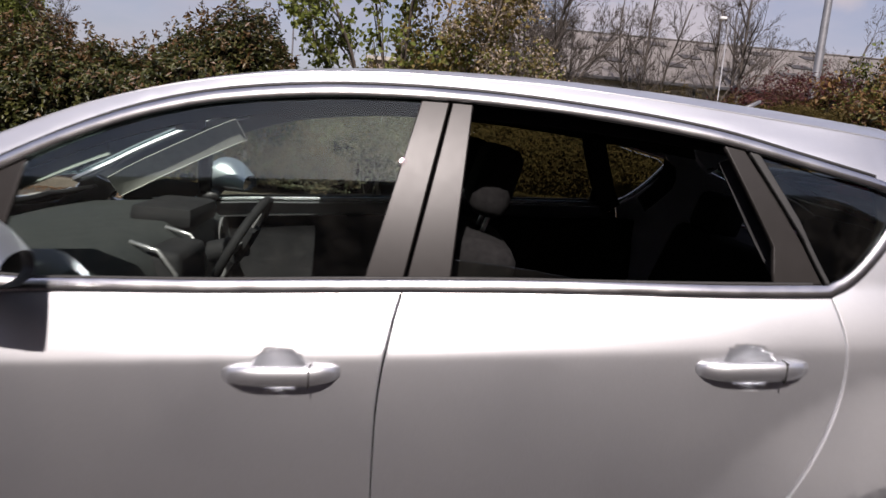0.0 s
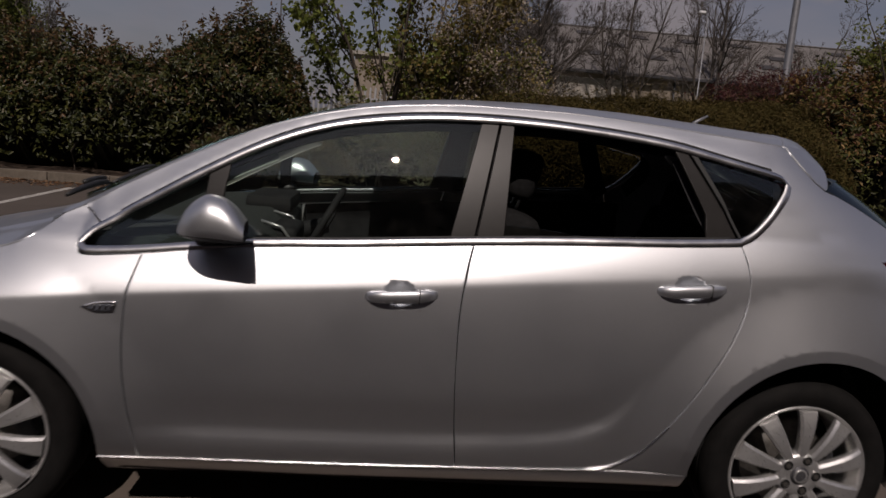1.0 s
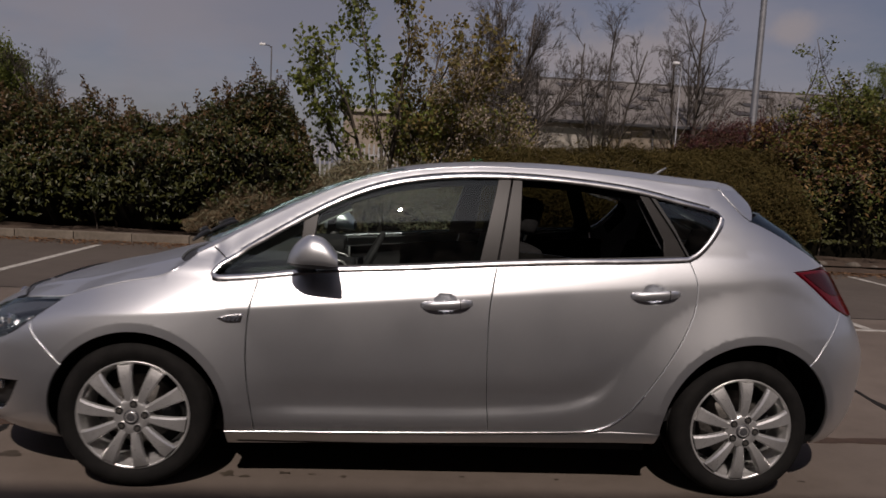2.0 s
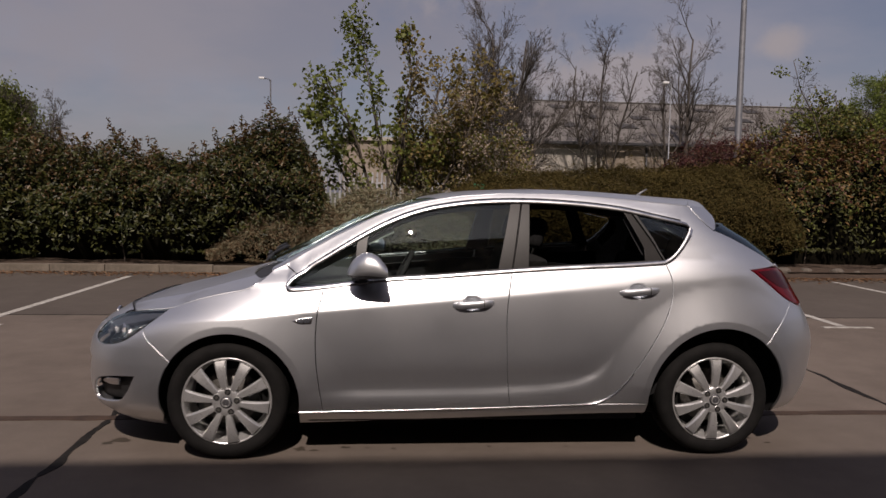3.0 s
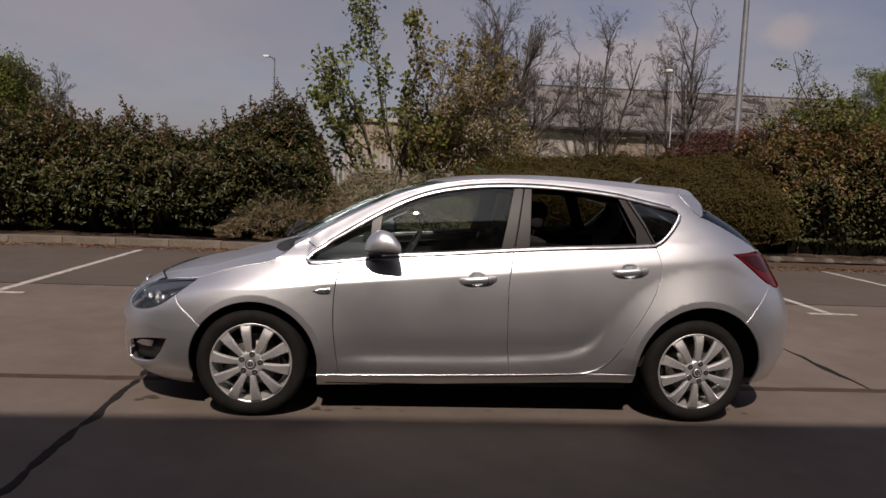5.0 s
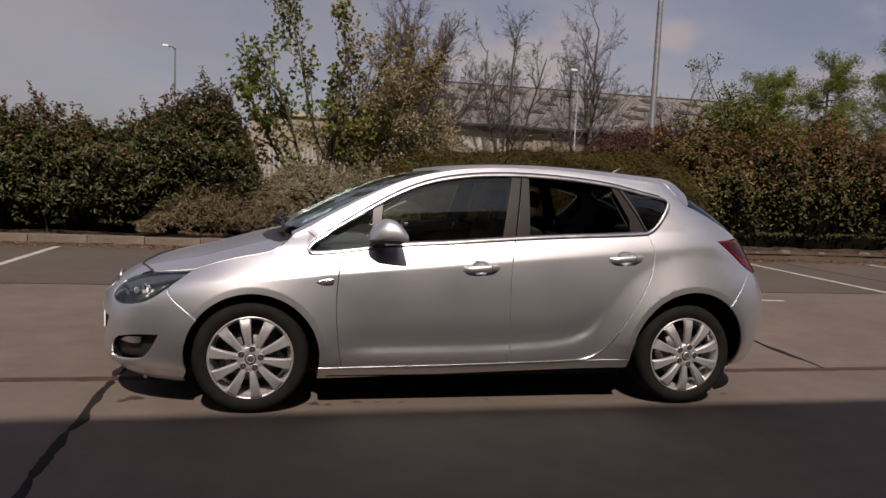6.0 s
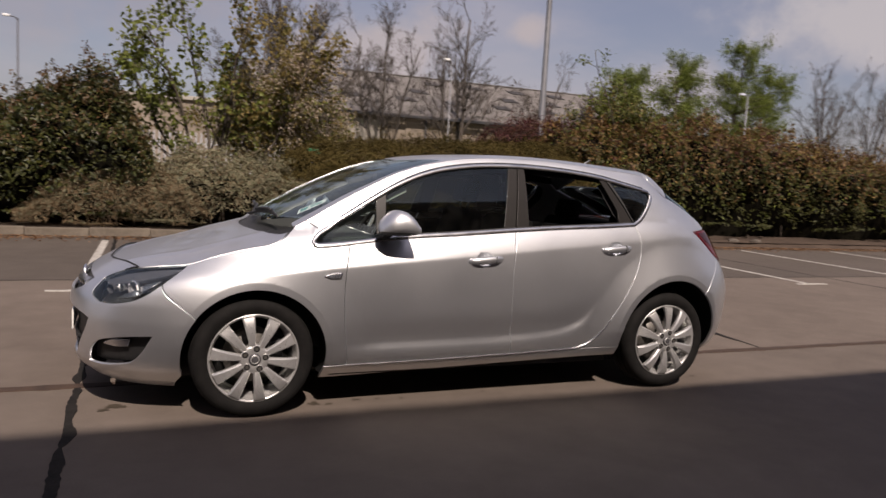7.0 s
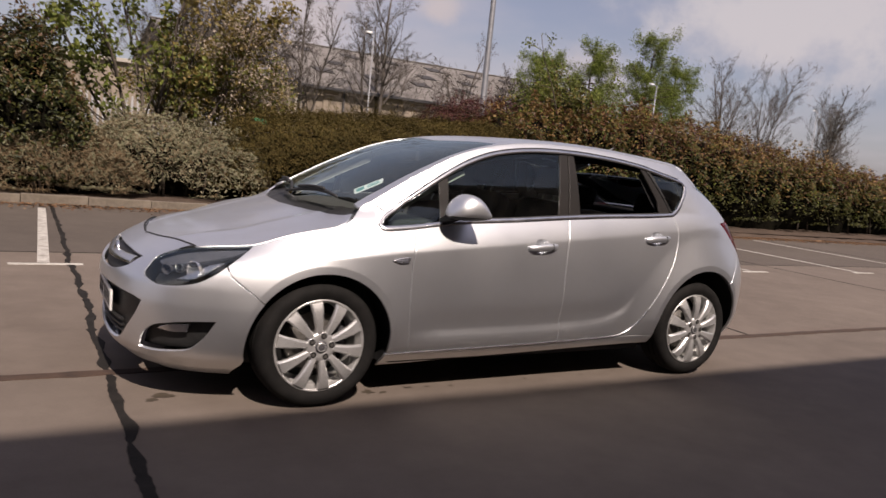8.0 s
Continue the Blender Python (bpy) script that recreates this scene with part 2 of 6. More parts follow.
def tube(points, radii, seg=8, squash=1.0):
    """A round bar along points, as vertices and faces."""
    verts, faces = [], []
    pts = [Vector(p) for p in points]
    side = Vector((0, 0, 1))
    for k, p in enumerate(pts):
        way = (pts[min(k + 1, len(pts) - 1)] - pts[max(k - 1, 0)]).normalized()
        u = way.cross(side)
        if u.length < 0.1:
            u = way.cross(Vector((1, 0, 0)))
        u.normalize()
        w = way.cross(u)
        r = radii[k] if isinstance(radii, (list, tuple)) else radii
        for j in range(seg):
            a = 2 * math.pi * j / seg
            verts.append(p + u * (r * math.cos(a)) + w * (r * squash * math.sin(a)))
    for k in range(len(pts) - 1):
        for j in range(seg):
            a, b = k * seg + j, k * seg + (j + 1) % seg
            faces.append((a, b, b + seg, a + seg))
    faces.append(tuple(range(seg))[::-1])
    faces.append(tuple(range((len(pts) - 1) * seg, len(pts) * seg)))
    return verts, faces


def lerp(x, pts):
    """Smooth monotone curve through (x, y) pairs."""
    X, Y = [p[0] for p in pts], [p[1] for p in pts]
    if x <= X[0]:
        return Y[0]
    if x >= X[-1]:
        return Y[-1]
    i = max(j for j in range(len(X) - 1) if X[j] <= x)
    d = [(Y[j + 1] - Y[j]) / (X[j + 1] - X[j]) for j in range(len(X) - 1)]

    def slope(j):
        if j == 0:
            return d[0]
        if j == len(X) - 1:
            return d[-1]
        return 0.0 if d[j - 1] * d[j] <= 0 else 2 * d[j - 1] * d[j] / (d[j - 1] + d[j])
    h = X[i + 1] - X[i]
    t = (x - X[i]) / h
    return ((2 * t ** 3 - 3 * t * t + 1) * Y[i] + (t ** 3 - 2 * t * t + t) * h * slope(i)
            + (-2 * t ** 3 + 3 * t * t) * Y[i + 1] + (t ** 3 - t * t) * h * slope(i + 1))


def spline(pts, step=0.02):
    """Points along a smooth curve through pts."""
    pts = [np.array(p, float) for p in pts]
    if len(pts) == 2:
        n = max(1, int(np.linalg.norm(pts[1] - pts[0]) / step))
        return [pts[0] + (pts[1] - pts[0]) * k / n for k in range(n + 1)]
    ext = [2 * pts[0] - pts[1]] + pts + [2 * pts[-1] - pts[-2]]
    out = []
    for i in range(1, len(ext) - 2):
        p0, p1, p2, p3 = ext[i - 1:i + 3]
        n = max(1, int(np.linalg.norm(p2 - p1) / step))
        for k in range(n):
            t = k / n
            out.append(0.5 * (2 * p1 + (p2 - p0) * t + (2 * p0 - 5 * p1 + 4 * p2 - p3) * t * t + (3 * p1 - p0 - 3 * p2 + p3) * t ** 3))
    return out + [pts[-1]]


def loop_of(*runs, step=0.02):
    """A closed outline from smooth runs that meet at corners."""
    out = []
    for run in runs:
        for p in spline(run, step):
            if not out or np.linalg.norm(p - out[-1]) > 1e-4:
                out.append(p)
    if np.linalg.norm(out[0] - out[-1]) < 1e-4:
        out.pop()
    a = np.array(out)
    if np.sum(a[:, 0] * np.roll(a[:, 1], -1) - np.roll(a[:, 0], -1) * a[:, 1]) < 0:
        a = a[::-1]
    return a


def inset(loop, d):
    e = np.roll(loop, -1, 0) - loop
    e /= np.linalg.norm(e, axis=1)[:, None] + 1e-12
    nrm = np.stack([-e[:, 1], e[:, 0]], 1)
    both = nrm + np.roll(nrm, 1, 0)
    ln = np.maximum(np.linalg.norm(both, axis=1), 0.7)
    return loop + both / (ln ** 2)[:, None] * 2 * d * 1.0


def inside(pts, loop):
    x, y = pts[:, 0], pts[:, 1]
    hit = np.zeros(len(pts), bool)
    a, b = loop, np.roll(loop, -1, 0)
    for (x0, y0), (x1, y1) in zip(a, b):
        cross = (y0 > y) != (y1 > y)
        hit ^= cross & (x < (x1 - x0) * (y - y0) / (y1 - y0 + 1e-15) + x0)
    return hit


def skin(name, loop, surface, material, parent, label="", gap=0.0018, edge=0.0032, depth=0.014, spacing=0.025, lift=0.0, holes=(), more=()):
    """A sheet-metal or glass panel: an outline in a surface's own coordinates, with a rounded rim and a return edge."""
    loops = [loop] + [h[::-1] for h in holes]
    ring0, ring1 = [inset(q, gap) for q in loops], [inset(q, gap + edge) for q in loops]
    lo, hi = loop.min(0), loop.max(0)
    gx, gy = np.arange(lo[0], hi[0], spacing), np.arange(lo[1], hi[1], spacing)
    grid = np.array([(x + (0.5 * spacing if j % 2 else 0), y) for j, y in enumerate(gy) for x in gx])
    if len(more):
        grid = np.vstack([grid, np.array(more, float)]) if len(grid) else np.array(more, float)
    if len(grid):
        ok = inside(grid, ring1[0])
        for h in ring1[1:]:
            ok &= ~inside(grid, h)
        grid = grid[ok]
        border = np.vstack(ring1)
        if len(grid):
            near = np.array([np.min(np.sum((border - p) ** 2, 1)) for p in grid])
            grid = grid[near > (0.35 * min(spacing, 0.02)) ** 2]
    flat, edges, at = [], [], 0
    for r in ring1:
        flat += [Vector(p) for p in r]
        edges += [(at + k, at + (k + 1) % len(r)) for k in range(len(r))]
        at += len(r)
    flat += [Vector(p) for p in grid]
    v2, _, f2, _, _, _ = delaunay_2d_cdt(flat, edges, [], 0, 1e-6)
    v2 = np.array([(v.x, v.y) for v in v2])
    mid = np.array([v2[list(f)].mean(0) for f in f2])
    ok = inside(mid, ring1[0])
    for h in ring1[1:]:
        ok &= ~inside(mid, h)
    faces = [tuple(f) for f, k in zip(f2, ok) if k]

    def place(p):
        c, h = surface(p[0], p[1]), 0.003
        du = surface(p[0] + h, p[1]) - surface(p[0] - h, p[1])
        dv = surface(p[0], p[1] + h) - surface(p[0], p[1] - h)
        n = du.cross(dv)
        return c, n.normalized()
    verts, normals = [], []
    laid = [place(p) for p in v2]
    vote = sum(n.dot(Vector((1.2 * c.x if abs(c.x) > 1.6 else 0.0, c.y, max(0.0, c.z - 0.8) * 1.2))) for c, n in laid)
    flip = -1 if vote < 0 else 1
    for c, n in laid:
        n = n * flip
        verts.append(c + n * lift)
        normals.append(n)
    for r0, r1 in zip(ring0, ring1):
        n0, count = len(verts), len(r0)
        inner = []
        for p, q in zip(r0, r1):
            c, n = place(p)
            n = n * flip
            e = (c - surface(q[0], q[1])).normalized()
            verts.append(c + n * (lift - edge * 0.8))
            normals.append((n * 0.45 + e * 0.9).normalized())
            inner.append((c + n * (lift - depth), e))
        for c, e in inner:
            verts.append(c)
            normals.append(e)
        tree = {tuple(np.round(v, 6)): k for k, v in enumerate(v2)}
        ids = []
        for q in r1:
            k = tree.get(tuple(np.round(q, 6)))
            if k is None:
                k = int(np.argmin(np.sum((v2 - q) ** 2, 1)))
            ids.append(k)
        for k in range(count):
            a, b = ids[k], ids[(k + 1) % count]
            c, d = n0 + (k + 1) % count, n0 + k
            if a != b:
                faces.append((a, d, c, b))
            faces.append((d, d + count, c + count, c))
    if flip < 0:
        faces = [f[::-1] for f in faces]
    return link(name, verts, faces, material, parent, label, True, normals)


def strip(name, line, surface, side, width, rise, material, parent, label="", closed=False, base=0.0):
    """A moulding laid along a line of a surface: domed across, with its edges on the panel."""
    line = [np.array(p, float) for p in line]
    n = len(line)
    verts, faces = [], []
    shape = [(-0.5, -0.004), (-0.5, rise * 0.55), (-0.32, rise * 0.95), (0, rise), (0.32, rise * 0.95), (0.5, rise * 0.55), (0.5, -0.004)]
    for k, p in enumerate(line):
        a, b = line[(k - 1) % n] if closed or k else p, line[(k + 1) % n] if closed or k < n - 1 else p
        way = (b - a) / (np.linalg.norm(b - a) + 1e-9)
        across = np.array([-way[1], way[0]])
        c, h = surface(p[0], p[1]), 0.003
        nv = (surface(p[0] + h, p[1]) - surface(p[0] - h, p[1])).cross(surface(p[0], p[1] + h) - surface(p[0], p[1] - h)).normalized()
        if nv.y * side < 0:
            nv = -nv
        for u, up in shape:
            q = p + across * (u * width)
            verts.append(surface(q[0], q[1]) + nv * (up + base))
    m = len(shape)
    for k in range(n if closed else n - 1):
        for j in range(m - 1):
            a, b = k * m + j, k * m + j + 1
            c, d = ((k + 1) % n) * m + j + 1, ((k + 1) % n) * m + j
            faces.append((a, b, c, d) if side > 0 else (a, d, c, b))
    if not closed:
        faces += [tuple(range(m)), tuple(range((n - 1) * m, n * m))[::-1]]
    ob = link(name, verts, faces, material, parent, label)
    ob.data.set_sharp_from_angle(angle=radians(50))
    return ob
# ---- the car: its body surfaces ----
FRONT_X, REAR_X = -0.95, 1.0
ARCHES = ((-1.337, 0.318, 0.373), (1.362, 0.328, 0.402))


def belt(x):
    return 1.012 + 0.0755 * x


def crease(x):
    return 0.884 + 0.088 * x


def nose(z):
    return lerp(z, [(0.10, -2.05), (0.18, -2.17), (0.28, -2.235), (0.45, -2.25), (0.58, -2.235), (0.65, -2.195), (0.70, -2.14), (0.745, -2.065), (0.80, -1.98), (0.85, -1.93)])


def tail(z):
    return lerp(z, [(0.15, 2.00), (0.25, 2.06), (0.40, 2.12), (0.60, 2.14), (0.80, 2.075), (0.92, 2.015), (1.05, 1.945), (1.2, 1.77), (1.3, 1.59), (1.4, 1.47)])


def nose_round(z):
    return lerp(z, [(0.5, 3.3), (0.75, 3.0)])


def tail_round(z):
    return lerp(z, [(0.75, 3.7), (1.05, 3.0)])


def glass_top(x):
    """The upper outline of the side windows, over the bright moulding."""
    return lerp(x, [(-1.04, 0.935), (-1.005, 0.976), (-0.947, 1.012), (-0.89, 1.052), (-0.82, 1.094), (-0.757, 1.134), (-0.663, 1.190), (-0.52, 1.268), (-0.366, 1.332),
                    (-0.22, 1.371), (-0.07, 1.394), (0.08, 1.408), (0.26, 1.413), (0.4, 1.411), (0.557, 1.403), (0.714, 1.390), (0.872, 1.369), (1.03, 1.335), (1.185, 1.303)])


def brow_round(d):
    """How far the body rounds in over the windows."""
    return 8.0 * d * d / (1 + (d / 0.07) ** 2)


def waist(x):
    """How far the windows draw in towards nose and tail."""
    return 0.045 * max(0.0, -x) ** 2 + 0.010 * max(0.0, x - 0.3) ** 2


def section(x, z):
    zc, zb = crease(x), belt(x)
    if z < 0.44:
        return lerp(z, [(0.10, 0.66), (0.14, 0.72), (0.19, 0.79), (0.25, 0.848), (0.30, 0.8695), (0.36, 0.8815), (0.44, 0.8929)])
    if z < zb:
        low = 0.905 - 0.25 * (z - 0.66) ** 2
        t = (z - zc) / (zb - zc)
        wc = 0.905 - 0.25 * (zc - 0.66) ** 2
        high = wc + (0.830 - wc) * (0.75 * t + 0.25 * t * abs(t))
        k = 0.0022
        draw = waist(x) * 0.45 * max(0.0, t) ** 1.5
        return 0.5 * (low + high - math.sqrt((low - high) ** 2 + k * k)) + k * 0.5 * math.exp(-((zb - z) / 0.02)) - draw
    return 0.830 - 0.345 * (z - zb) - 0.30 * (z - zb) ** 2 - waist(x) * min(1.0, 0.45 + (z - zb) / 0.15) - brow_round(max(0.0, z - glass_top(x) - 0.006))


HANDLES = ((-0.031, 0.859), (0.889, 0.933))


BLADE = [(-0.9, 0.300), (0.0, 0.313), (0.2, 0.322), (0.42, 0.338), (0.56, 0.364), (0.66, 0.41), (0.72, 0.47), (0.77, 0.56), (0.81, 0.68)]


def swell(x, z):
    """Arch lips, the scooped blade along the foot of the doors, and the cups behind the handles."""
    s = 0.0
    for cx, cz, r in ARCHES:
        d = math.hypot(x - cx, z - cz) - r
        if -0.05 < d < 0.24:
            t = min(1.0, max(0.0, 1 - (d - 0.040) / 0.20))
            s += (0.024 if x < 0 else 0.036) * t ** 1.35 * min(1, max(0, (z - 0.2) / 0.2))
    if -0.95 < x < 1.0 and z < 0.8:
        d = z - lerp(x, BLADE)
        s -= 0.015 * math.exp(-((d - 0.085) / (0.040 if d < 0.085 else 0.10)) ** 2) * min(1, max(0, (0.80 - x) / 0.16)) * min(1, max(0, (0.66 - z) / 0.2)) * min(1, max(0, (x + 0.95) / 0.3))
    for hx, hz in HANDLES:
        q = ((x - hx + 0.004) / 0.052) ** 2 + ((z - hz) / 0.041) ** 2
        if q < 1:
            s -= 0.017 * (1 - q) ** 0.8
    return s


def to_s(x, z):
    """The coordinate along the flank, which turns the corners at nose and tail, of a point x, z."""
    if x < FRONT_X:
        u = min(0.9999, (FRONT_X - x) / (FRONT_X - nose(z)))
        n = nose_round(z)
        return FRONT_X - 1.25 * math.atan2(u, (1 - u ** n) ** (1 / n))
    if x > REAR_X:
        u = min(0.9999, (x - REAR_X) / (tail(z) - REAR_X))
        n = tail_round(z)
        return REAR_X + 1.12 * math.atan2(u, (1 - u ** n) ** (1 / n))
    return x


def front_s(y, z):
    """The same for a point at y from the middle of the nose."""
    w = min(0.9999, abs(y) / section(-1.9, z))
    n = nose_round(z)
    return FRONT_X - 1.25 * math.atan2((1 - w ** n) ** (1 / n), w)


def lip_line(a):
    """Height of the crease low on the front bumper."""
    return 0.215 + 0.012 * math.sin(min(a, 1.5))


def flank(side):
    def at(s, z):
        if s < FRONT_X:
            a = min((FRONT_X - s) / 1.25, math.pi / 2 + 0.05)
            n = nose_round(z)
            r = (abs(math.sin(a)) ** n + abs(math.cos(a)) ** n) ** (-1 / n)
            r *= 1 + 0.006 * math.exp(-((z - lip_line(a)) / 0.013) ** 2) * min(1, max(0, a - 0.75) / 0.2)
            x, w = FRONT_X - (FRONT_X - nose(z)) * r * math.sin(a), r * math.cos(a)
            x -= 0.022 * math.exp(-(w / 0.33) ** 2) * max(0, min(1, (z - 0.15) / 0.15, (0.72 - z) / 0.1))
        elif s > REAR_X:
            a = min((s - REAR_X) / 1.12, math.pi / 2 + 0.01)
            n = tail_round(z)
            r = (abs(math.sin(a)) ** n + abs(math.cos(a)) ** n) ** (-1 / n)
            x, w = REAR_X + (tail(z) - REAR_X) * r * math.sin(a), r * math.cos(a)
        else:
            x, w = s, 1.0
        return Vector((x, side * (section(x, z) * w + swell(x, z) * max(0, w)), z))
    return at


def half(x, z):
    return flank(1)(to_s(x, z), z).y


def rail(x):
    return lerp(x, [(-1.35, 0.93), (-1.1, 1.025), (-1.0, 1.08), (-0.86, 1.162), (-0.68, 1.255), (-0.5, 1.337), (-0.28, 1.402), (-0.05, 1.440), (0.2, 1.456),
                    (0.45, 1.457), (0.7, 1.445), (0.95, 1.427), (1.2, 1.406), (1.4, 1.387), (1.6, 1.358)])


def spine(x):
    return lerp(x, [(-1.35, 0.955), (-1.28, 1.0), (-1.0, 1.14), (-0.7, 1.285), (-0.4, 1.39), (-0.25, 1.43), (-0.05, 1.462), (0.17, 1.48), (0.43, 1.487),
                    (0.7, 1.482), (1.0, 1.466), (1.2, 1.453), (1.34, 1.445), (1.6, 1.425)])


def cap(x, v):
    """Roof and windscreen: x along the car, v from -1 at one roof rail to 1 at the other."""
    zr, zc = rail(x), spine(x)
    yr = half(x, zr)
    return Vector((x, yr * v, zr + (zc - zr) * (1 - abs(v) ** lerp(x, [(-0.7, 2.8), (-0.2, 4.5)]))))


def hood_edge(x):
    return lerp(x, [(-2.2, 0.62), (-2.1, 0.69), (-1.98, 0.745), (-1.84, 0.778), (-1.675, 0.803), (-1.536, 0.850), (-1.39, 0.889), (-1.265, 0.914), (-1.20, 0.945), (-1.15, 0.985), (-1.05, 1.02)])


def hood_spine(x):
    return lerp(x, [(-2.2, 0.66), (-2.12, 0.715), (-2.0, 0.765), (-1.82, 0.82), (-1.63, 0.864), (-1.44, 0.917), (-1.33, 0.95), (-1.2, 0.99), (-1.1, 1.01)])


def hood(x, v):
    ze = hood_edge(x)
    zc = max(hood_spine(x), ze + 0.012)
    q = min(abs(v), 1.0)
    fold = 0.006 * math.exp(-((q - 0.62) / 0.05) ** 2)
    return Vector((x, v * half(x, ze), ze + (zc - ze) * (1 - q ** 2.3) + fold))


def glass_foot(x):
    return lerp(x, [(-1.0, 0.920), (-0.85, 0.934), (-0.69, 0.955), (-0.49, 0.978), (-0.2, 0.998), (0.19, 1.030), (0.5, 1.051), (0.83, 1.069), (1.05, 1.085)])


def arch(k, a0, a1, grow=0.0):
    """Points of a wheel arch between two angles, in degrees from the rear."""
    cx, cz, r = ARCHES[k]
    n = max(2, int(abs(a1 - a0) / 6))
    out = []
    for j in range(n + 1):
        a = radians(a0 + (a1 - a0) * j / n)
        x, z = cx + (r + grow) * math.cos(a), cz + (r + grow) * math.sin(a)
        out.append((x, z))
    return out


def flat(points):
    return [(to_s(x, z), z) for x, z in points]


car = thing("car", "silver five-door hatchback parked on a concrete car park", "car")

DLO = [(x, glass_top(x)) for x in (-1.036, -1.005, -0.947, -0.89, -0.82, -0.74, -0.66, -0.56, -0.46, -0.36, -0.25, -0.12, 0.0, 0.13, 0.26, 0.4, 0.55, 0.7, 0.85, 1.0, 1.1)]
DLO_REAR = [(1.1, glass_top(1.1)), (1.165, 1.307), (1.205, 1.296), (1.226, 1.272), (1.216, 1.246), (1.16, 1.172), (1.10, 1.113), (1.05, 1.085)]
DLO_FOOT = [(x, glass_foot(x)) for x in (1.05, 0.83, 0.5, 0.19, -0.2, -0.49, -0.69, -0.85, -0.98)] + [(-1.02, 0.922), (-1.036, 0.935)]
DOOR_FRONT = [(-0.836, 0.936), (-0.851, 0.873), (-0.867, 0.797), (-0.875, 0.672), (-0.871, 0.535), (-0.856, 0.405), (-0.842, 0.30), (-0.838, 0.262)]
DOOR_MID = [(0.190, 1.030), (0.172, 0.952), (0.156, 0.827), (0.155, 0.678), (0.163, 0.50), (0.182, 0.30), (0.184, 0.279)]
DOOR_REAR = [(1.05, 1.085), (1.066, 1.043), (1.080, 0.985), (1.076, 0.897), (1.037, 0.781), (0.960, 0.637), (0.871, 0.491), (0.804, 0.396), (0.734, 0.335), (0.66, 0.306), (0.56, 0.292)]
SILL = [(-0.966, 0.255), (-0.838, 0.257), (-0.4, 0.264), (0.184, 0.278), (0.56, 0.291)]
ROOF_LINE = [(x, rail(x)) for x in (-1.06, -1.0, -0.9, -0.8, -0.7, -0.6, -0.5, -0.4, -0.28, -0.15, 0.0, 0.15, 0.3, 0.45, 0.6, 0.75, 0.9, 1.0)]
QUARTER_EDGE = [(1.25, rail(1.25)), (1.275, 1.365), (1.305, 1.325), (1.338, 1.290), (1.372, 1.267), (1.42, 1.252), (1.56, 1.190), (1.70, 1.120), (1.80, 1.062)]
TAIL_LAMP = [(1.567, 1.046), (1.68, 0.965), (1.79, 0.885), (1.87, 0.845), (1.935, 0.828)], [(1.935, 0.828), (1.985, 0.845), (1.975, 0.90), (1.915, 0.985), (1.845, 1.035)], [(1.845, 1.035), (1.77, 1.050), (1.67, 1.051), (1.567, 1.046)]
BUMPER_SEAM = [(-1.640, 0.540), (-1.71, 0.598), (-1.785, 0.660), (-1.80, 0.702)]
LAMP_FOOT = [(-1.80, 0.702), (-1.85, 0.664), (-1.92, 0.622), (-1.99, 0.601), (-2.06, 0.592), (-2.10, 0.596)]
LAMP_HEAD = [(-1.672, 0.804), (-1.76, 0.793), (-1.84, 0.779), (-1.97, 0.748), (-2.06, 0.708), (-2.105, 0.665), (-2.13, 0.625), (-2.10, 0.596)]

crease_row = [(x, crease(x) + d) for x in np.arange(-1.6, 1.7, 0.014) for d in (-0.013, -0.008, -0.004, 0.0, 0.004, 0.008, 0.013)]
cup_rows = [(hx + a, hz + b) for hx, hz in HANDLES for a in np.arange(-0.075, 0.076, 0.0085) for b in np.arange(-0.058, 0.059, 0.0085)]
blade_row = [(x, lerp(x, BLADE) + d) for x in np.arange(-0.9, 0.82, 0.018) for d in (-0.03, -0.01, 0.01, 0.03, 0.05, 0.07, 0.09)]


flare_row = [(cx + (r + d) * math.cos(a), cz + (r + d) * math.sin(a)) for cx, cz, r in ARCHES for a in np.arange(0.05, 3.1, 0.05) for d in (0.022, 0.036, 0.044, 0.058, 0.08)]


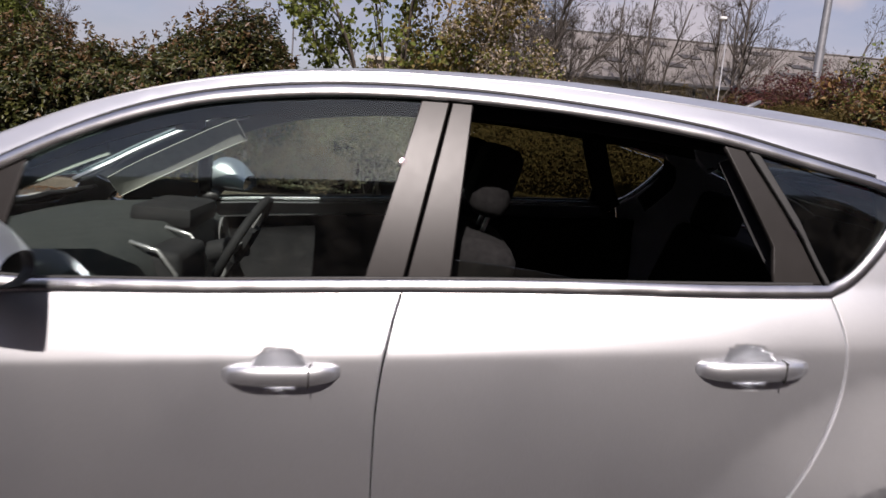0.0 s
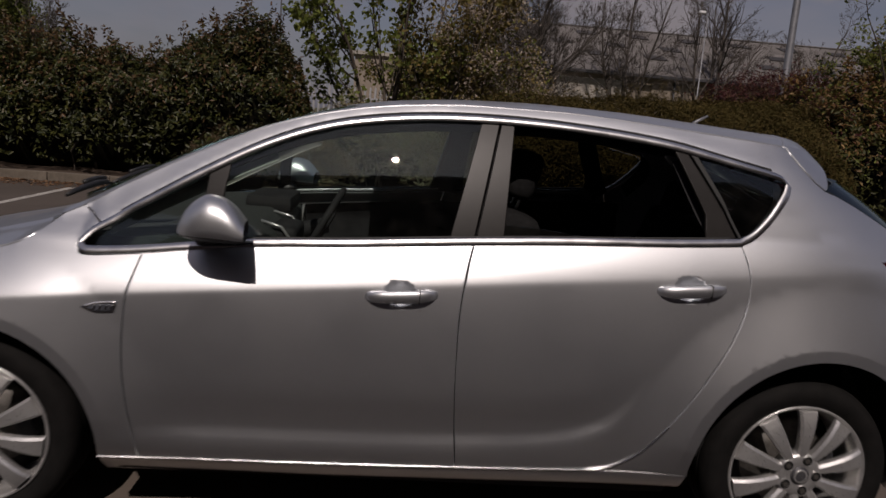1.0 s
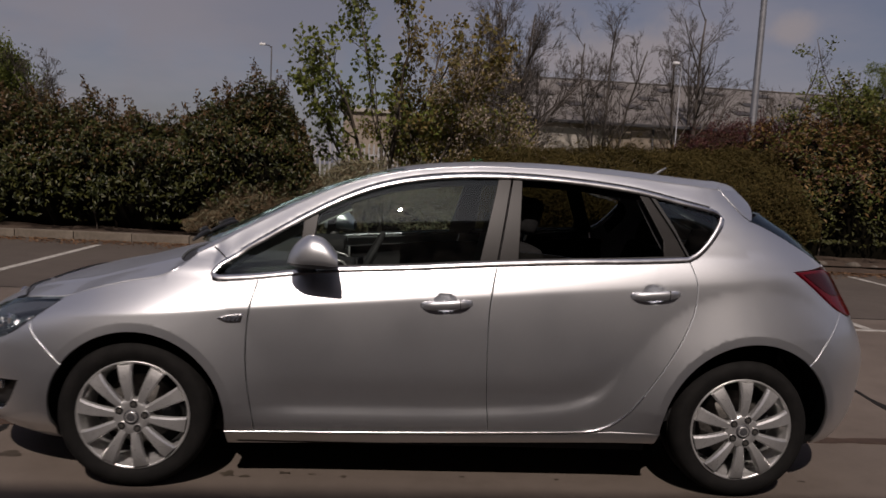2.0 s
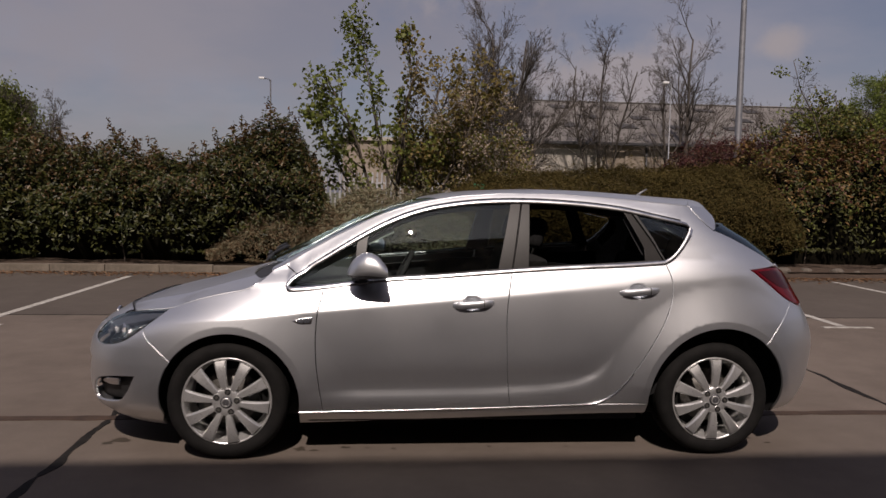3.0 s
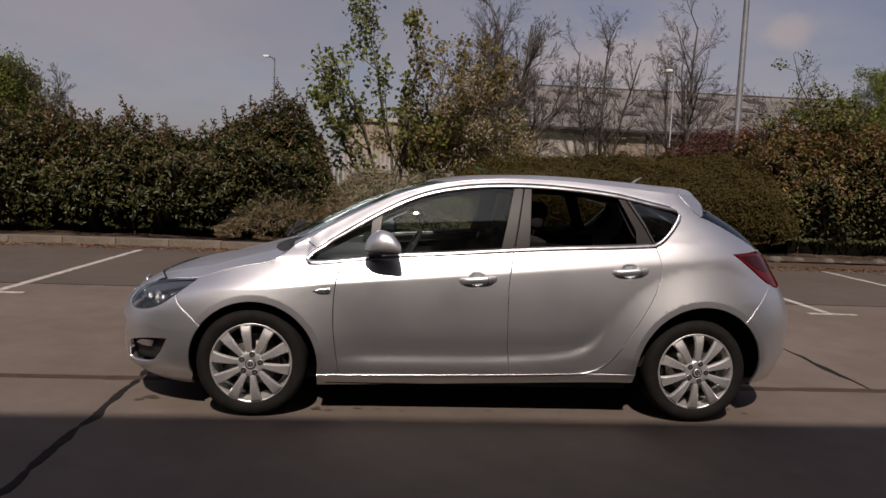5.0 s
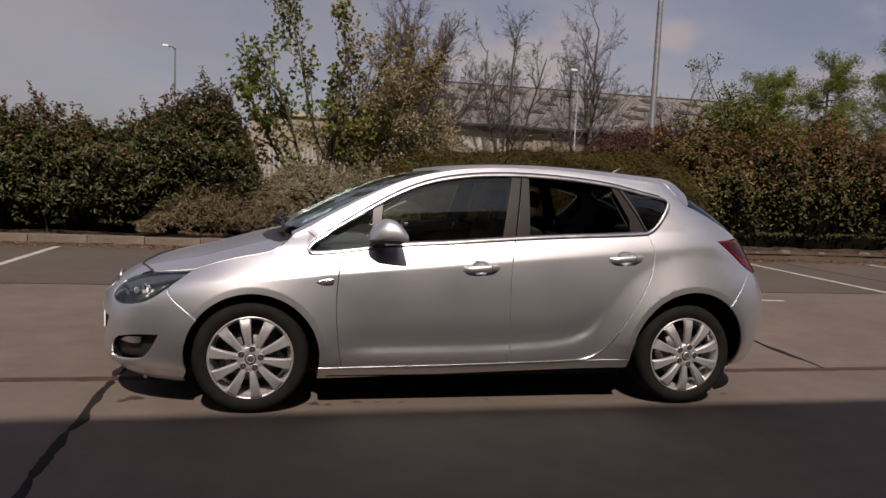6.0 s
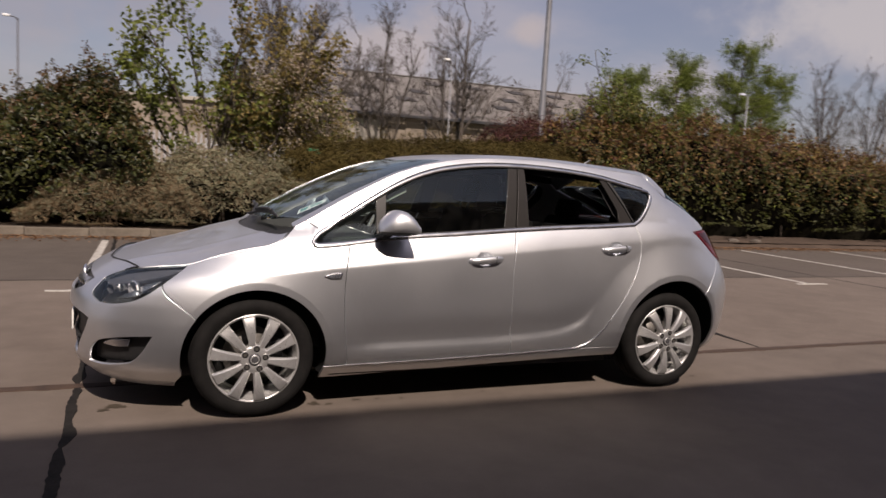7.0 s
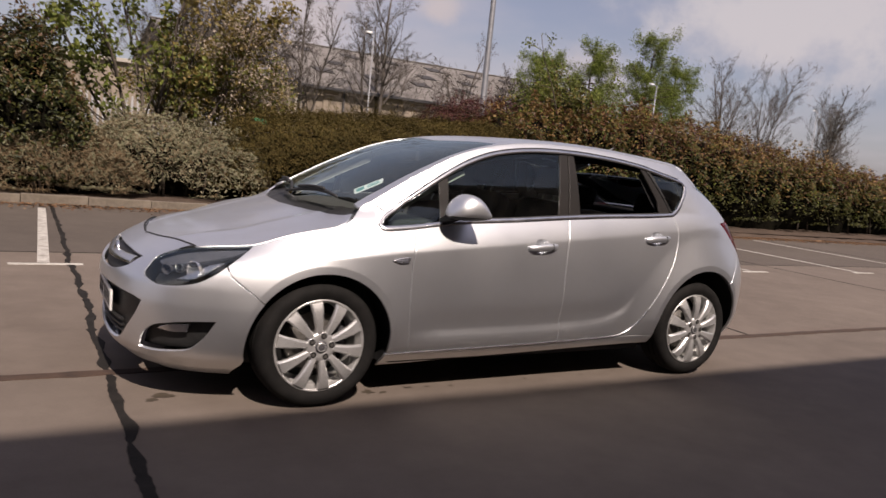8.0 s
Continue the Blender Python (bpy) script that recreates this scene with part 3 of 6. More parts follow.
def car_side(side):
    on = flank(side)

    def panel(name, runs, material=PAINT, parent=car, **kw):
        return skin(name, loop_of(*[flat(r) for r in runs]), on, material, parent, **kw)

    rows = [(to_s(x, z), z) for x, z in crease_row + flare_row]
    # wing, doors, quarter, sill
    panel("front_wing", [DOOR_FRONT, [(-0.838, 0.262), (-0.966, 0.262)], arch(0, -8.7, 143.5), BUMPER_SEAM, [(-1.80, 0.702), (-1.745, 0.745), (-1.672, 0.804)],
                         [(-1.672, 0.804), (-1.536, 0.850), (-1.39, 0.889), (-1.265, 0.914), (-1.20, 0.945), (-1.16, 0.978), (-1.12, rail(-1.12))], [(-1.12, rail(-1.12)), (-1.06, rail(-1.06))],
                         [(-1.06, rail(-1.06)), (-0.985, 0.999)], [(-0.985, 0.999), (-1.030, 0.957), (-1.046, 0.937), (-1.032, 0.914), (-0.98, 0.911), (-0.836, 0.926)]], more=rows, edge=0.0020, gap=0.0026)
    front = panel("front_door", [DOOR_FRONT, SILL[1:4], DOOR_MID[::-1], [p for p in DOOR_FOOT_FRONT]], more=rows + cup_rows + blade_row)
    rear = panel("rear_door", [DOOR_MID, SILL[3:], DOOR_REAR[::-1], DOOR_FOOT_REAR], more=rows + cup_rows + blade_row)
    panel("rear_quarter", [DOOR_REAR, [(0.56, 0.291), (0.80, 0.297), (0.962, 0.300)], arch(1, 184, 50.5)[0:], [(1.618, 0.638), (1.71, 0.728), (1.80, 0.815), (1.838, 0.862)],
                           [(1.838, 0.862), (1.79, 0.885), (1.68, 0.965), (1.567, 1.046)], [(1.567, 1.046), (1.70, 1.053), (1.80, 1.060)], QUARTER_EDGE[::-1],
                           [(x, rail(x)) for x in (1.25, 1.17, 1.1)] + ROOF_LINE[::-1], [(-1.06, rail(-1.06)), (-0.985, 0.999)],
                           [(-0.985, 0.999)] + [(x, glass_top(x) + 0.006) for x in (-0.94, -0.89, -0.82, -0.74, -0.66, -0.56, -0.46, -0.36, -0.25, -0.12, 0.0, 0.13, 0.26, 0.4, 0.55, 0.7, 0.85, 1.0, 1.1)] + [(1.166, 1.313), (1.210, 1.301), (1.232, 1.273), (1.221, 1.243), (1.165, 1.169), (1.105, 1.110), (1.05, 1.085)]], more=rows, edge=0.0022, label="silver rear quarter panel with the roof rail and windscreen pillar")
    panel("side_sill", [SILL + [(0.80, 0.297), (0.962, 0.300)], [(0.962, 0.300), (0.958, 0.235)], [(0.958, 0.235), (0.54, 0.225), (-0.22, 0.195), (-0.972, 0.165)], [(-0.972, 0.165), (-0.966, 0.255)]], label="silver side sill with a bright upper edge")
    strip("sill_moulding", spline(SILL + [(0.66, 0.300), (0.734, 0.328), (0.80, 0.386), (0.865, 0.478)], 0.03), on, side, 0.006, 0.004, CHROME, car, "thin bright edge along the sill")
    # bumpers
    fog = [[(-2.140, 0.268), (-2.135, 0.335), (-2.100, 0.391), (-2.04, 0.415), (-1.965, 0.430), (-1.845, 0.442)], [(-1.845, 0.442), (-1.87, 0.395), (-1.892, 0.354), (-1.94, 0.297), (-1.98, 0.282)], [(-1.98, 0.282), (-2.044, 0.270), (-2.10, 0.264), (-2.140, 0.268)]]
    fog_loop = loop_of(*[flat(r) for r in fog])
    mid = FRONT_X - 1.25 * math.pi / 2
    mouth = [(mid, 0.528), (front_s(0.30, 0.527), 0.527), (front_s(0.50, 0.518), 0.518), (front_s(0.58, 0.50), 0.502)], [(front_s(0.58, 0.50), 0.502), (front_s(0.55, 0.438), 0.438), (front_s(0.48, 0.357), 0.357), (front_s(0.39, 0.282), 0.282), (front_s(0.25, 0.25), 0.25), (mid, 0.245)]
    upper = [(mid, 0.692), (front_s(0.20, 0.692), 0.692), (front_s(0.41, 0.685), 0.686)], [(front_s(0.41, 0.685), 0.686), (front_s(0.38, 0.64), 0.640), (front_s(0.28, 0.605), 0.606), (front_s(0.15, 0.593), 0.593), (mid, 0.590)]
    brow = [(to_s(-1.97, 0.748), 0.748), (to_s(-1.94, 0.759), 0.761)], [(to_s(-1.94, 0.759), 0.761), (front_s(0.58, 0.766), 0.768), (front_s(0.43, 0.777), 0.777), (front_s(0.23, 0.766), 0.766), (mid, 0.754)]
    skin("front_bumper", loop_of(flat(BUMPER_SEAM), flat(LAMP_FOOT), flat(LAMP_HEAD[3:][::-1]), *brow, [(mid, 0.754), (mid, 0.692)], *upper, [(mid, 0.590), (mid, 0.528)], *mouth,
                                 [(mid, 0.245), (mid, 0.175)], [(mid, 0.175), (front_s(0.5, 0.16), 0.16), (to_s(-2.0, 0.138), 0.138), (to_s(-1.72, 0.13), 0.13)], flat([(-1.72, 0.13)] + arch(0, 195, 143.5))),
         on, PAINT, car, spacing=0.03, edge=0.0012, gap=0.0012, holes=[fog_loop], more=[(FRONT_X - 1.25 * a, lip_line(a) + d) for a in np.arange(0.7, 1.57, 0.03) for d in (-0.024, -0.015, -0.007, 0.0, 0.007, 0.015, 0.024)])
    # black strip on the bumper edge: the gap's darkness painted in
    strip("bonnet_seal", spline([brow[0][0]] + list(brow[1][:-1]) + [(front_s(0.02, 0.754), 0.754)], 0.03), on, side, 0.0055, 0.002, SEAL, car, "black strip standing in for the dark gap before the bonnet")
    skin("bumper_lip", loop_of([(mid, 0.18), (front_s(0.5, 0.165), 0.165), (to_s(-2.0, 0.143), 0.143), (to_s(-1.72, 0.136), 0.136)], [(to_s(-1.72, 0.136), 0.136), (to_s(-1.72, 0.105), 0.105)], [(to_s(-1.72, 0.105), 0.105), (to_s(-2.0, 0.11), 0.11), (mid, 0.12)], [(mid, 0.12), (mid, 0.18)]), on, BLACK, car, label="black plastic lip", lift=-0.012)
    skin("grille_mesh", loop_of(*mouth, [(mid, 0.245), (mid, 0.528)]), on, BLACK, car, lift=-0.05, label="black lower grille", gap=-0.02)
    for z in (0.29, 0.32, 0.35, 0.51):
        strip("grille_bar", [(front_s(y, z), z) for y in np.linspace(0.01, 0.50 if z > 0.4 else 0.36, 8)], on, side, 0.010, 0.012, BLACK, car, base=-0.04)
    skin("upper_grille", loop_of(*upper, [(mid, 0.590), (mid, 0.692)]), on, BLACK, car, lift=-0.03, label="black upper grille", gap=-0.015)
    strip("grille_chrome_bar", [(front_s(y, 0.65 + 0.05 * y), 0.648 + 0.04 * y) for y in np.linspace(0.005, 0.37, 12)], on, side, 0.036, 0.014, CHROME, car, "chrome bar across the upper grille", base=-0.012)
    skin("fog_recess", fog_loop, on, BLACK, car, lift=-0.045, label="black recess for the fog lamp", gap=-0.012)
    skin("fog_lamp", loop_of(flat([(-2.095, 0.372), (-2.05, 0.402), (-1.955, 0.413)]), flat([(-1.955, 0.413), (-1.965, 0.37)]), flat([(-1.965, 0.37), (-2.03, 0.362), (-2.095, 0.372)])), on, CHROME, car, lift=-0.022, label="clear and silver fog lamp", spacing=0.015)
    end = REAR_X + 1.12 * math.pi / 2
    skin("rear_bumper", loop_of(flat([(1.618, 0.638), (1.71, 0.728), (1.80, 0.815), (1.838, 0.862)]), flat([(1.838, 0.862), (1.87, 0.845), (1.935, 0.828), (1.985, 0.835)]), [(to_s(1.985, 0.835), 0.835), (end - 0.4, 0.81), (end, 0.795)],
                                [(end, 0.795), (end, 0.26)], [(end, 0.26), (end - 0.5, 0.25), (to_s(1.95, 0.235), 0.235), (to_s(1.80, 0.225), 0.225)], flat([(1.80, 0.225)] + arch(1, -15, 50.5))), on, PAINT, car, spacing=0.035, gap=0.0005, edge=0.0010)
    # tail gate, seen from its edge
    gate = [(to_s(x, z), z) for x, z in QUARTER_EDGE]
    skin("tailgate", loop_of([(to_s(1.80, 1.064), 1.062), (to_s(1.85, 1.04), 1.04)], [(to_s(1.85, 1.04), 1.04), (to_s(1.917, 0.985), 0.985), (to_s(1.977, 0.90), 0.90), (to_s(1.987, 0.84), 0.84)], [(to_s(1.987, 0.84), 0.84), (end, 0.80)], [(end, 0.80), (end, 1.062)], [(end, 1.062), (to_s(1.80, 1.064), 1.062)]), on, PAINT, car, spacing=0.05)
    skin("rear_window", loop_of(gate[4:], [gate[-1], (to_s(1.80, 1.064), 1.066)], [(to_s(1.80, 1.064), 1.066), (end, 1.066)], [(end, 1.066), (end, 1.30)], [(end, 1.30), (to_s(1.50, 1.300), 1.300), (to_s(1.41, 1.285), 1.285)], [(to_s(1.41, 1.285), 1.285), gate[4]]), on, GLASS_TAIL, car, spacing=0.05, label="dark rear window")
    lamp = skin("tail_lamp", loop_of(*[flat(r) for r in TAIL_LAMP]), on, TAIL_RED, car, lift=0.006, label="deep red rear lamp wrapped round the corner", edge=0.006, depth=0.03)
    skin("lamp_shade", loop_of(flat([(1.60, 1.036), (1.69, 0.978), (1.78, 0.935), (1.87, 0.925)]), flat([(1.87, 0.925), (1.88, 0.975), (1.83, 1.018)]), flat([(1.83, 1.018), (1.76, 1.034), (1.68, 1.038), (1.60, 1.036)])), on, TAIL_DARK, lamp, lift=0.0085, label="smoked upper part of the lamp", edge=0.003, depth=0.006, spacing=0.02)
    # windows
    w = dict(lift=-0.006, depth=0.008)
    h = lambda x: glass_top(x) - 0.010
    f = lambda x: glass_foot(x) + 0.012
    panel("quarter_light", [[(-0.995, 0.937), (-0.985, 0.96), (-0.93, 1.012), (-0.84, 1.07), (-0.75, 1.127), (-0.655, 1.183)], [(-0.655, 1.183), (-0.672, f(-0.67))], [(-0.672, f(-0.67)), (-0.85, f(-0.85)), (-0.97, 0.931), (-0.995, 0.937)]], GLASS_FRONT, **w)
    panel("window_pane", [[(x, h(x)) for x in (-0.625, -0.5, -0.366, -0.22, -0.07, 0.08, 0.205)], [(0.205, h(0.205)), (0.118, f(0.118))], [(x, f(x)) for x in (0.118, -0.1, -0.3, -0.5, -0.638)], [(-0.638, f(-0.638)), (-0.625, h(-0.625))]], GLASS_FRONT, front, label="green-tinted front window", **w)
    if side < 0:
        panel("window_pane", [[(0.279, 1.092), (0.45, 1.083), (0.66, 1.058)], [(0.66, 1.058), (0.5, 1.045), (0.277, 1.03)], [(0.277, 1.03), (0.279, 1.092)]], GLASS_REAR, rear, label="dark rear window wound almost fully down", lift=-0.008, depth=0.005, edge=0.002)
    else:
        panel("window_pane", [[(x, h(x)) for x in (0.298, 0.45, 0.6, 0.75, 0.85)], [(0.85, h(0.85)), (0.945, 1.16)], [(0.945, 1.16), (0.942, f(0.94))], [(x, f(x)) for x in (0.942, 0.7, 0.5, 0.275)], [(0.275, f(0.275)), (0.298, h(0.298))]], GLASS_REAR, rear, label="dark privacy rear window", **w)
    panel("quarter_window", [[(0.918, h(0.918)), (1.03, h(1.03)), (1.16, 1.296)], [(1.16, 1.296), (1.196, 1.283), (1.208, 1.266), (1.198, 1.24), (1.13, 1.155), (1.068, 1.094)], [(1.068, 1.094), (1.054, 1.098)], [(1.054, 1.098), (0.918, h(0.918))]], GLASS_REAR, label="dark rear quarter window", **w)
    # pillars between the windows
    t = dict(lift=-0.002, depth=0.012, edge=0.003)
    panel("mirror_pillar", [[(-0.668, h(-0.668)), (-0.60, h(-0.60))], [(-0.60, h(-0.60)), (-0.628, f(-0.628))], [(-0.628, f(-0.628)), (-0.683, f(-0.683))], [(-0.683, f(-0.683)), (-0.668, h(-0.668))]], PILLAR, front, label="grey-brown satin window pillar", **t)
    panel("door_pillar", [[(0.196, h(0.196)), (0.260, h(0.26))], [(0.260, h(0.26)), (0.190, f(0.19))], [(0.190, f(0.19)), (0.108, f(0.108))], [(0.108, f(0.108)), (0.196, h(0.196))]], PILLAR, front, label="grey-brown satin window pillar", **t)
    panel("door_pillar", [[(0.262, h(0.262)), (0.310, h(0.31))], [(0.310, h(0.31)), (0.284, f(0.284))], [(0.284, f(0.284)), (0.193, f(0.193))], [(0.193, f(0.193)), (0.262, h(0.262))]], PILLAR, rear, label="grey-brown satin window pillar", **t)
    panel("door_pillar", [[(0.842, h(0.842)), (0.890, h(0.89))], [(0.890, h(0.89)), (1.042, f(1.042))], [(1.042, f(1.042)), (0.935, f(0.935))], [(0.935, f(0.935)), (0.938, 1.165)], [(0.938, 1.165), (0.842, h(0.842))]], PILLAR, rear, label="dark satin rear window pillar", **t)
    panel("pillar_seal", [[(0.893, h(0.893)), (0.922, h(0.922))], [(0.922, h(0.922)), (1.060, f(1.06))], [(1.060, f(1.06)), (1.045, f(1.045))], [(1.045, f(1.045)), (0.893, h(0.893))]], SEAL, lift=0.0, depth=0.012, edge=0.003)
    # bright moulding round the windows, with a black gutter above it
    ring = loop_of(DLO, DLO_REAR, DLO_FOOT, step=0.018)
    trim = strip("window_trim", flat(ring), on, side, 0.022, 0.007, CHROME, car, "bright chrome moulding round the side windows", closed=True)
    strip("roof_gutter", flat(spline([(x, glass_top(x) + 0.016) for x in (-0.93, -0.8, -0.66, -0.5, -0.36, -0.2, 0.0, 0.2, 0.4, 0.6, 0.75, 0.87, 1.0, 1.1, 1.17)], 0.03)), on, side, 0.006, 0.003, SEAL, car)
    foot_seal = strip("window_seal", spline([(x, glass_foot(x) + 0.0135) for x in (-0.66, -0.5, -0.2, 0.1, 0.4, 0.7, 1.02)], 0.04), on, side, 0.008, 0.004, SEAL, car)
    # handles
    for (hx, hz), door in zip(HANDLES, (front, rear)):
        tilt = 0.078
        pts, rad = [], []
        for k in range(13):
            a = -1 + 2 * k / 12
            x, z = hx + 0.109 * a, hz - 0.004 + tilt * 0.109 * a
            y = half(hx - 0.08, hz) - 0.004 + 0.024 * (1 - abs(a) ** 4.0)
            pts.append((x, side * y, z))
            rad.append(0.0115 * (1 - 0.35 * abs(a) ** 4))
        v, fc = tube(pts, rad, 12, 1.75)
        v = [Vector((p.x, p.y, p.z)) for p in v]
        grip = link("door_handle", v, fc, PAINT, door, "silver pull handle")
        cx = hx + 0.056
        q = half(hx - 0.08, hz) - 0.004 + 0.024 * (1 - (0.056 / 0.109) ** 4.0)
        part("handle_joint", box_bm(cx - 0.0012, cx + 0.0012, side * q - 0.012, side * q + 0.012, hz - 0.020, hz + 0.0205), SEAL, grip)
    # repeater on the wing
    rep = skin("side_repeater", loop_of(flat([(-1.002, 0.762), (-0.955, 0.780), (-0.884, 0.787)]), flat([(-0.884, 0.787), (-0.896, 0.744)]), flat([(-0.896, 0.744), (-0.955, 0.741), (-1.002, 0.762)])), on, CHROME, car, lift=0.005, spacing=0.012, label="clear side repeater lamp in a bright surround", edge=0.006)
    lens = skin("repeater_lens", loop_of(flat([(-0.982, 0.762), (-0.952, 0.772), (-0.897, 0.778)]), flat([(-0.897, 0.778), (-0.904, 0.752)]), flat([(-0.904, 0.752), (-0.952, 0.750), (-0.982, 0.762)])), on, LENS_SHEEN_GREY, rep, "dark lamp face", lift=0.007, spacing=0.012, edge=0.002)
    for k, x in enumerate((-0.958, -0.940, -0.922, -0.907)):
        strip("lens_facet", flat([(x, 0.754 + 0.001 * k), (x + 0.007, 0.769 + 0.001 * k)]), on, side, 0.007, 0.003, CHROME, lens, base=0.008)
    # headlamp: dark bowl, two reflectors, a bright wing and a clear cover
    cover = loop_of(flat(LAMP_HEAD), flat(LAMP_FOOT[::-1]), flat([(-1.80, 0.702), (-1.745, 0.745), (-1.672, 0.804)]))
    bowl = skin("headlamp", cover, on, BLACK, car, lift=-0.08, gap=-0.004, spacing=0.02, label="dark headlamp with bright reflectors behind a clear cover", depth=0.02)
    skin("lamp_cover", cover, on, LENS, bowl, lift=0.0, spacing=0.02, edge=0.005, depth=0.012).visible_shadow = False
    for lx, lz, r, turn, metal, words in ((-2.05, 0.655, 0.030, 58, DARK_STEEL, "dark small reflector"), (-2.0, 0.668, 0.026, 62, CHROME, "bright faceted reflector"), (-1.945, 0.668, 0.05, 66, CHROME, "bright faceted reflector")):
        c = on(to_s(lx, lz), lz)
        v, fc = lathe([(r * 1.12, 0.004), (r * 1.05, -0.004), (r, 0.0), (r * 0.93, 0.016), (r * 0.75, 0.034), (r * 0.45, 0.048), (r * 0.20, 0.053), (r * 0.17, 0.02), (r * 0.1, 0.014), (0.001, 0.012)], 10)
        m = pose(c.x + 0.012, c.y - side * 0.026, c.z) @ Matrix.Rotation(radians(turn * side), 4, "Z") @ Matrix.Diagonal((1, -side, 0.8, 1))
        link("reflector", [m @ Vector(p) for p in v], fc, metal, bowl, words, smooth=False)
    skin("lamp_trim", loop_of(flat([(-2.03, 0.625), (-1.94, 0.640), (-1.85, 0.700)]), flat([(-1.85, 0.700), (-1.80, 0.735), (-1.87, 0.716)]), flat([(-1.87, 0.716), (-1.95, 0.672), (-2.03, 0.625)])), on, CHROME, bowl, lift=-0.022, spacing=0.012, label="bright angled trim in the lamp", depth=0.02)
    # grey-blue strip: the sky's reflection on the cover put into colour
    skin("lamp_brow", loop_of(flat([(-1.70, 0.790), (-1.84, 0.770), (-1.97, 0.739), (-2.07, 0.695)]), flat([(-2.07, 0.695), (-2.06, 0.675)]), flat([(-2.06, 0.675), (-1.95, 0.706), (-1.84, 0.735), (-1.76, 0.757), (-1.70, 0.790)])), on, LENS_SHEEN_GREY, bowl, lift=-0.014, spacing=0.015, label="grey-blue strip painted for the sky's sheen on the lamp cover", depth=0.03)
    # inner door skin and tub
    skin("door_lining", loop_of([(-0.95, 0.30), (1.15, 0.32)], [(1.15, 0.32), (1.15, 1.06)], [(1.10, 1.07), (0.5, 1.03), (-0.2, 0.985), (-0.9, 0.92)], [(-0.9, 0.92), (-0.95, 0.30)]), on, CABIN, car, lift=-0.075, spacing=0.06, label="dark inner door lining")
    strip("pillar_lining", spline([(0.252, 1.39), (0.225, 1.25), (0.20, 1.04)], 0.03), on, side, 0.10, 0.0, CABIN, car, base=-0.045)
    strip("pillar_lining", flat(spline([(0.89, 1.36), (0.96, 1.2), (1.03, 1.08)], 0.03)), on, side, 0.09, 0.0, CABIN, car, base=-0.045)
    strip("pillar_lining", flat(spline([(1.22, 1.30), (1.23, 1.22), (1.15, 1.11)], 0.03)), on, side, 0.07, 0.0, CABIN, car, base=-0.045)
    strip("pillar_lining", flat(spline([(x, rail(x) - 0.05) for x in (-1.0, -0.84, -0.66, -0.48)], 0.04)), on, side, 0.085, 0.0, PALE_LINING, car, "pale lining of the windscreen pillar", base=-0.058)
    strip("rail_lining", flat(spline([(x, rail(x) - 0.035) for x in (-0.95, -0.8, -0.6, -0.4, -0.2, 0.1, 0.4, 0.7, 1.0, 1.3)], 0.04)), on, side, 0.05, 0.0, CABIN, car, base=-0.05)
    for k, (cx, cz, r) in enumerate(ARCHES):
        v, fc = lathe([(r + 0.012, side * 0.55), (r + 0.012, side * (0.875 if k == 0 else 0.865))], 40)
        part_faces = [q for q in fc if min(v[i][2] for i in q) > -0.13]
        v = [(p[0] + cx, side * min(abs(p[1]), max(0.5, half(p[0] + cx, max(0.16, p[2] + cz)) - 0.02)), p[2] + cz) for p in v]
        link("wheel_arch_liner", v, part_faces, BLACK, car, "black wheel arch liner")


DOOR_FOOT_FRONT = [(x, glass_foot(x) - 0.008) for x in (0.19, -0.2, -0.49, -0.69)] + [(-0.836, 0.927)]
DOOR_FOOT_REAR = [(x, glass_foot(x) - 0.008) for x in (1.05, 0.83, 0.5, 0.19)]
for side in (-1, 1):
    car_side(side)

# roof, windscreen, bonnet
roof = skin("roof", loop_of([(-0.27 - 0.04, 0), (-0.265, 0.45), (-0.225, 0.80), (-0.20, 0.90)], [(-0.20, 0.90), (-0.30, 0.93), (-0.6, 0.925), (-0.9, 0.91), (-1.06, 0.90), (-1.13, 0.92)], [(-1.13, 0.92), (-1.13, 0.997)],
                            [(-1.13, 0.997), (-0.5, 0.997), (0.5, 0.997), (1.24, 0.997)], [(1.36 - 0.12 * abs(v) ** 4, v) for v in np.linspace(0.997, -0.997, 15)], [(1.24, -0.997), (0.5, -0.997), (-0.5, -0.997), (-1.13, -0.997)], [(-1.13, -0.997), (-1.13, -0.92)],
                            [(-1.13, -0.92), (-1.06, -0.90), (-0.9, -0.91), (-0.6, -0.925), (-0.30, -0.93), (-0.20, -0.90)], [(-0.20, -0.90), (-0.225, -0.80), (-0.265, -0.45), (-0.31, 0)], step=0.03), cap, PAINT, car, spacing=0.045, label="silver roof", gap=-0.0005, edge=0.0012)
skin("windscreen", loop_of([(-0.312, 0), (-0.268, 0.45), (-0.228, 0.80), (-0.205, 0.895)], [(-0.205, 0.895), (-0.30, 0.922), (-0.6, 0.917), (-0.9, 0.902), (-1.085, 0.885)],
                           [(-1.085, 0.885), (-1.14, 0.7), (-1.20, 0.45), (-1.235, 0.0), (-1.20, -0.45), (-1.14, -0.7), (-1.085, -0.885)], [(-1.085, -0.885), (-0.9, -0.902), (-0.6, -0.917), (-0.30, -0.922), (-0.205, -0.895)],
                           [(-0.205, -0.895), (-0.228, -0.80), (-0.268, -0.45), (-0.312, 0)], step=0.03), cap, GLASS_SCREEN, car, spacing=0.05, lift=-0.003, label="clear windscreen reflecting the sky", depth=0.006).visible_shadow = False
lining = [(x, v) for x in (-0.2, 1.35) for v in (-0.9, 0.9)]
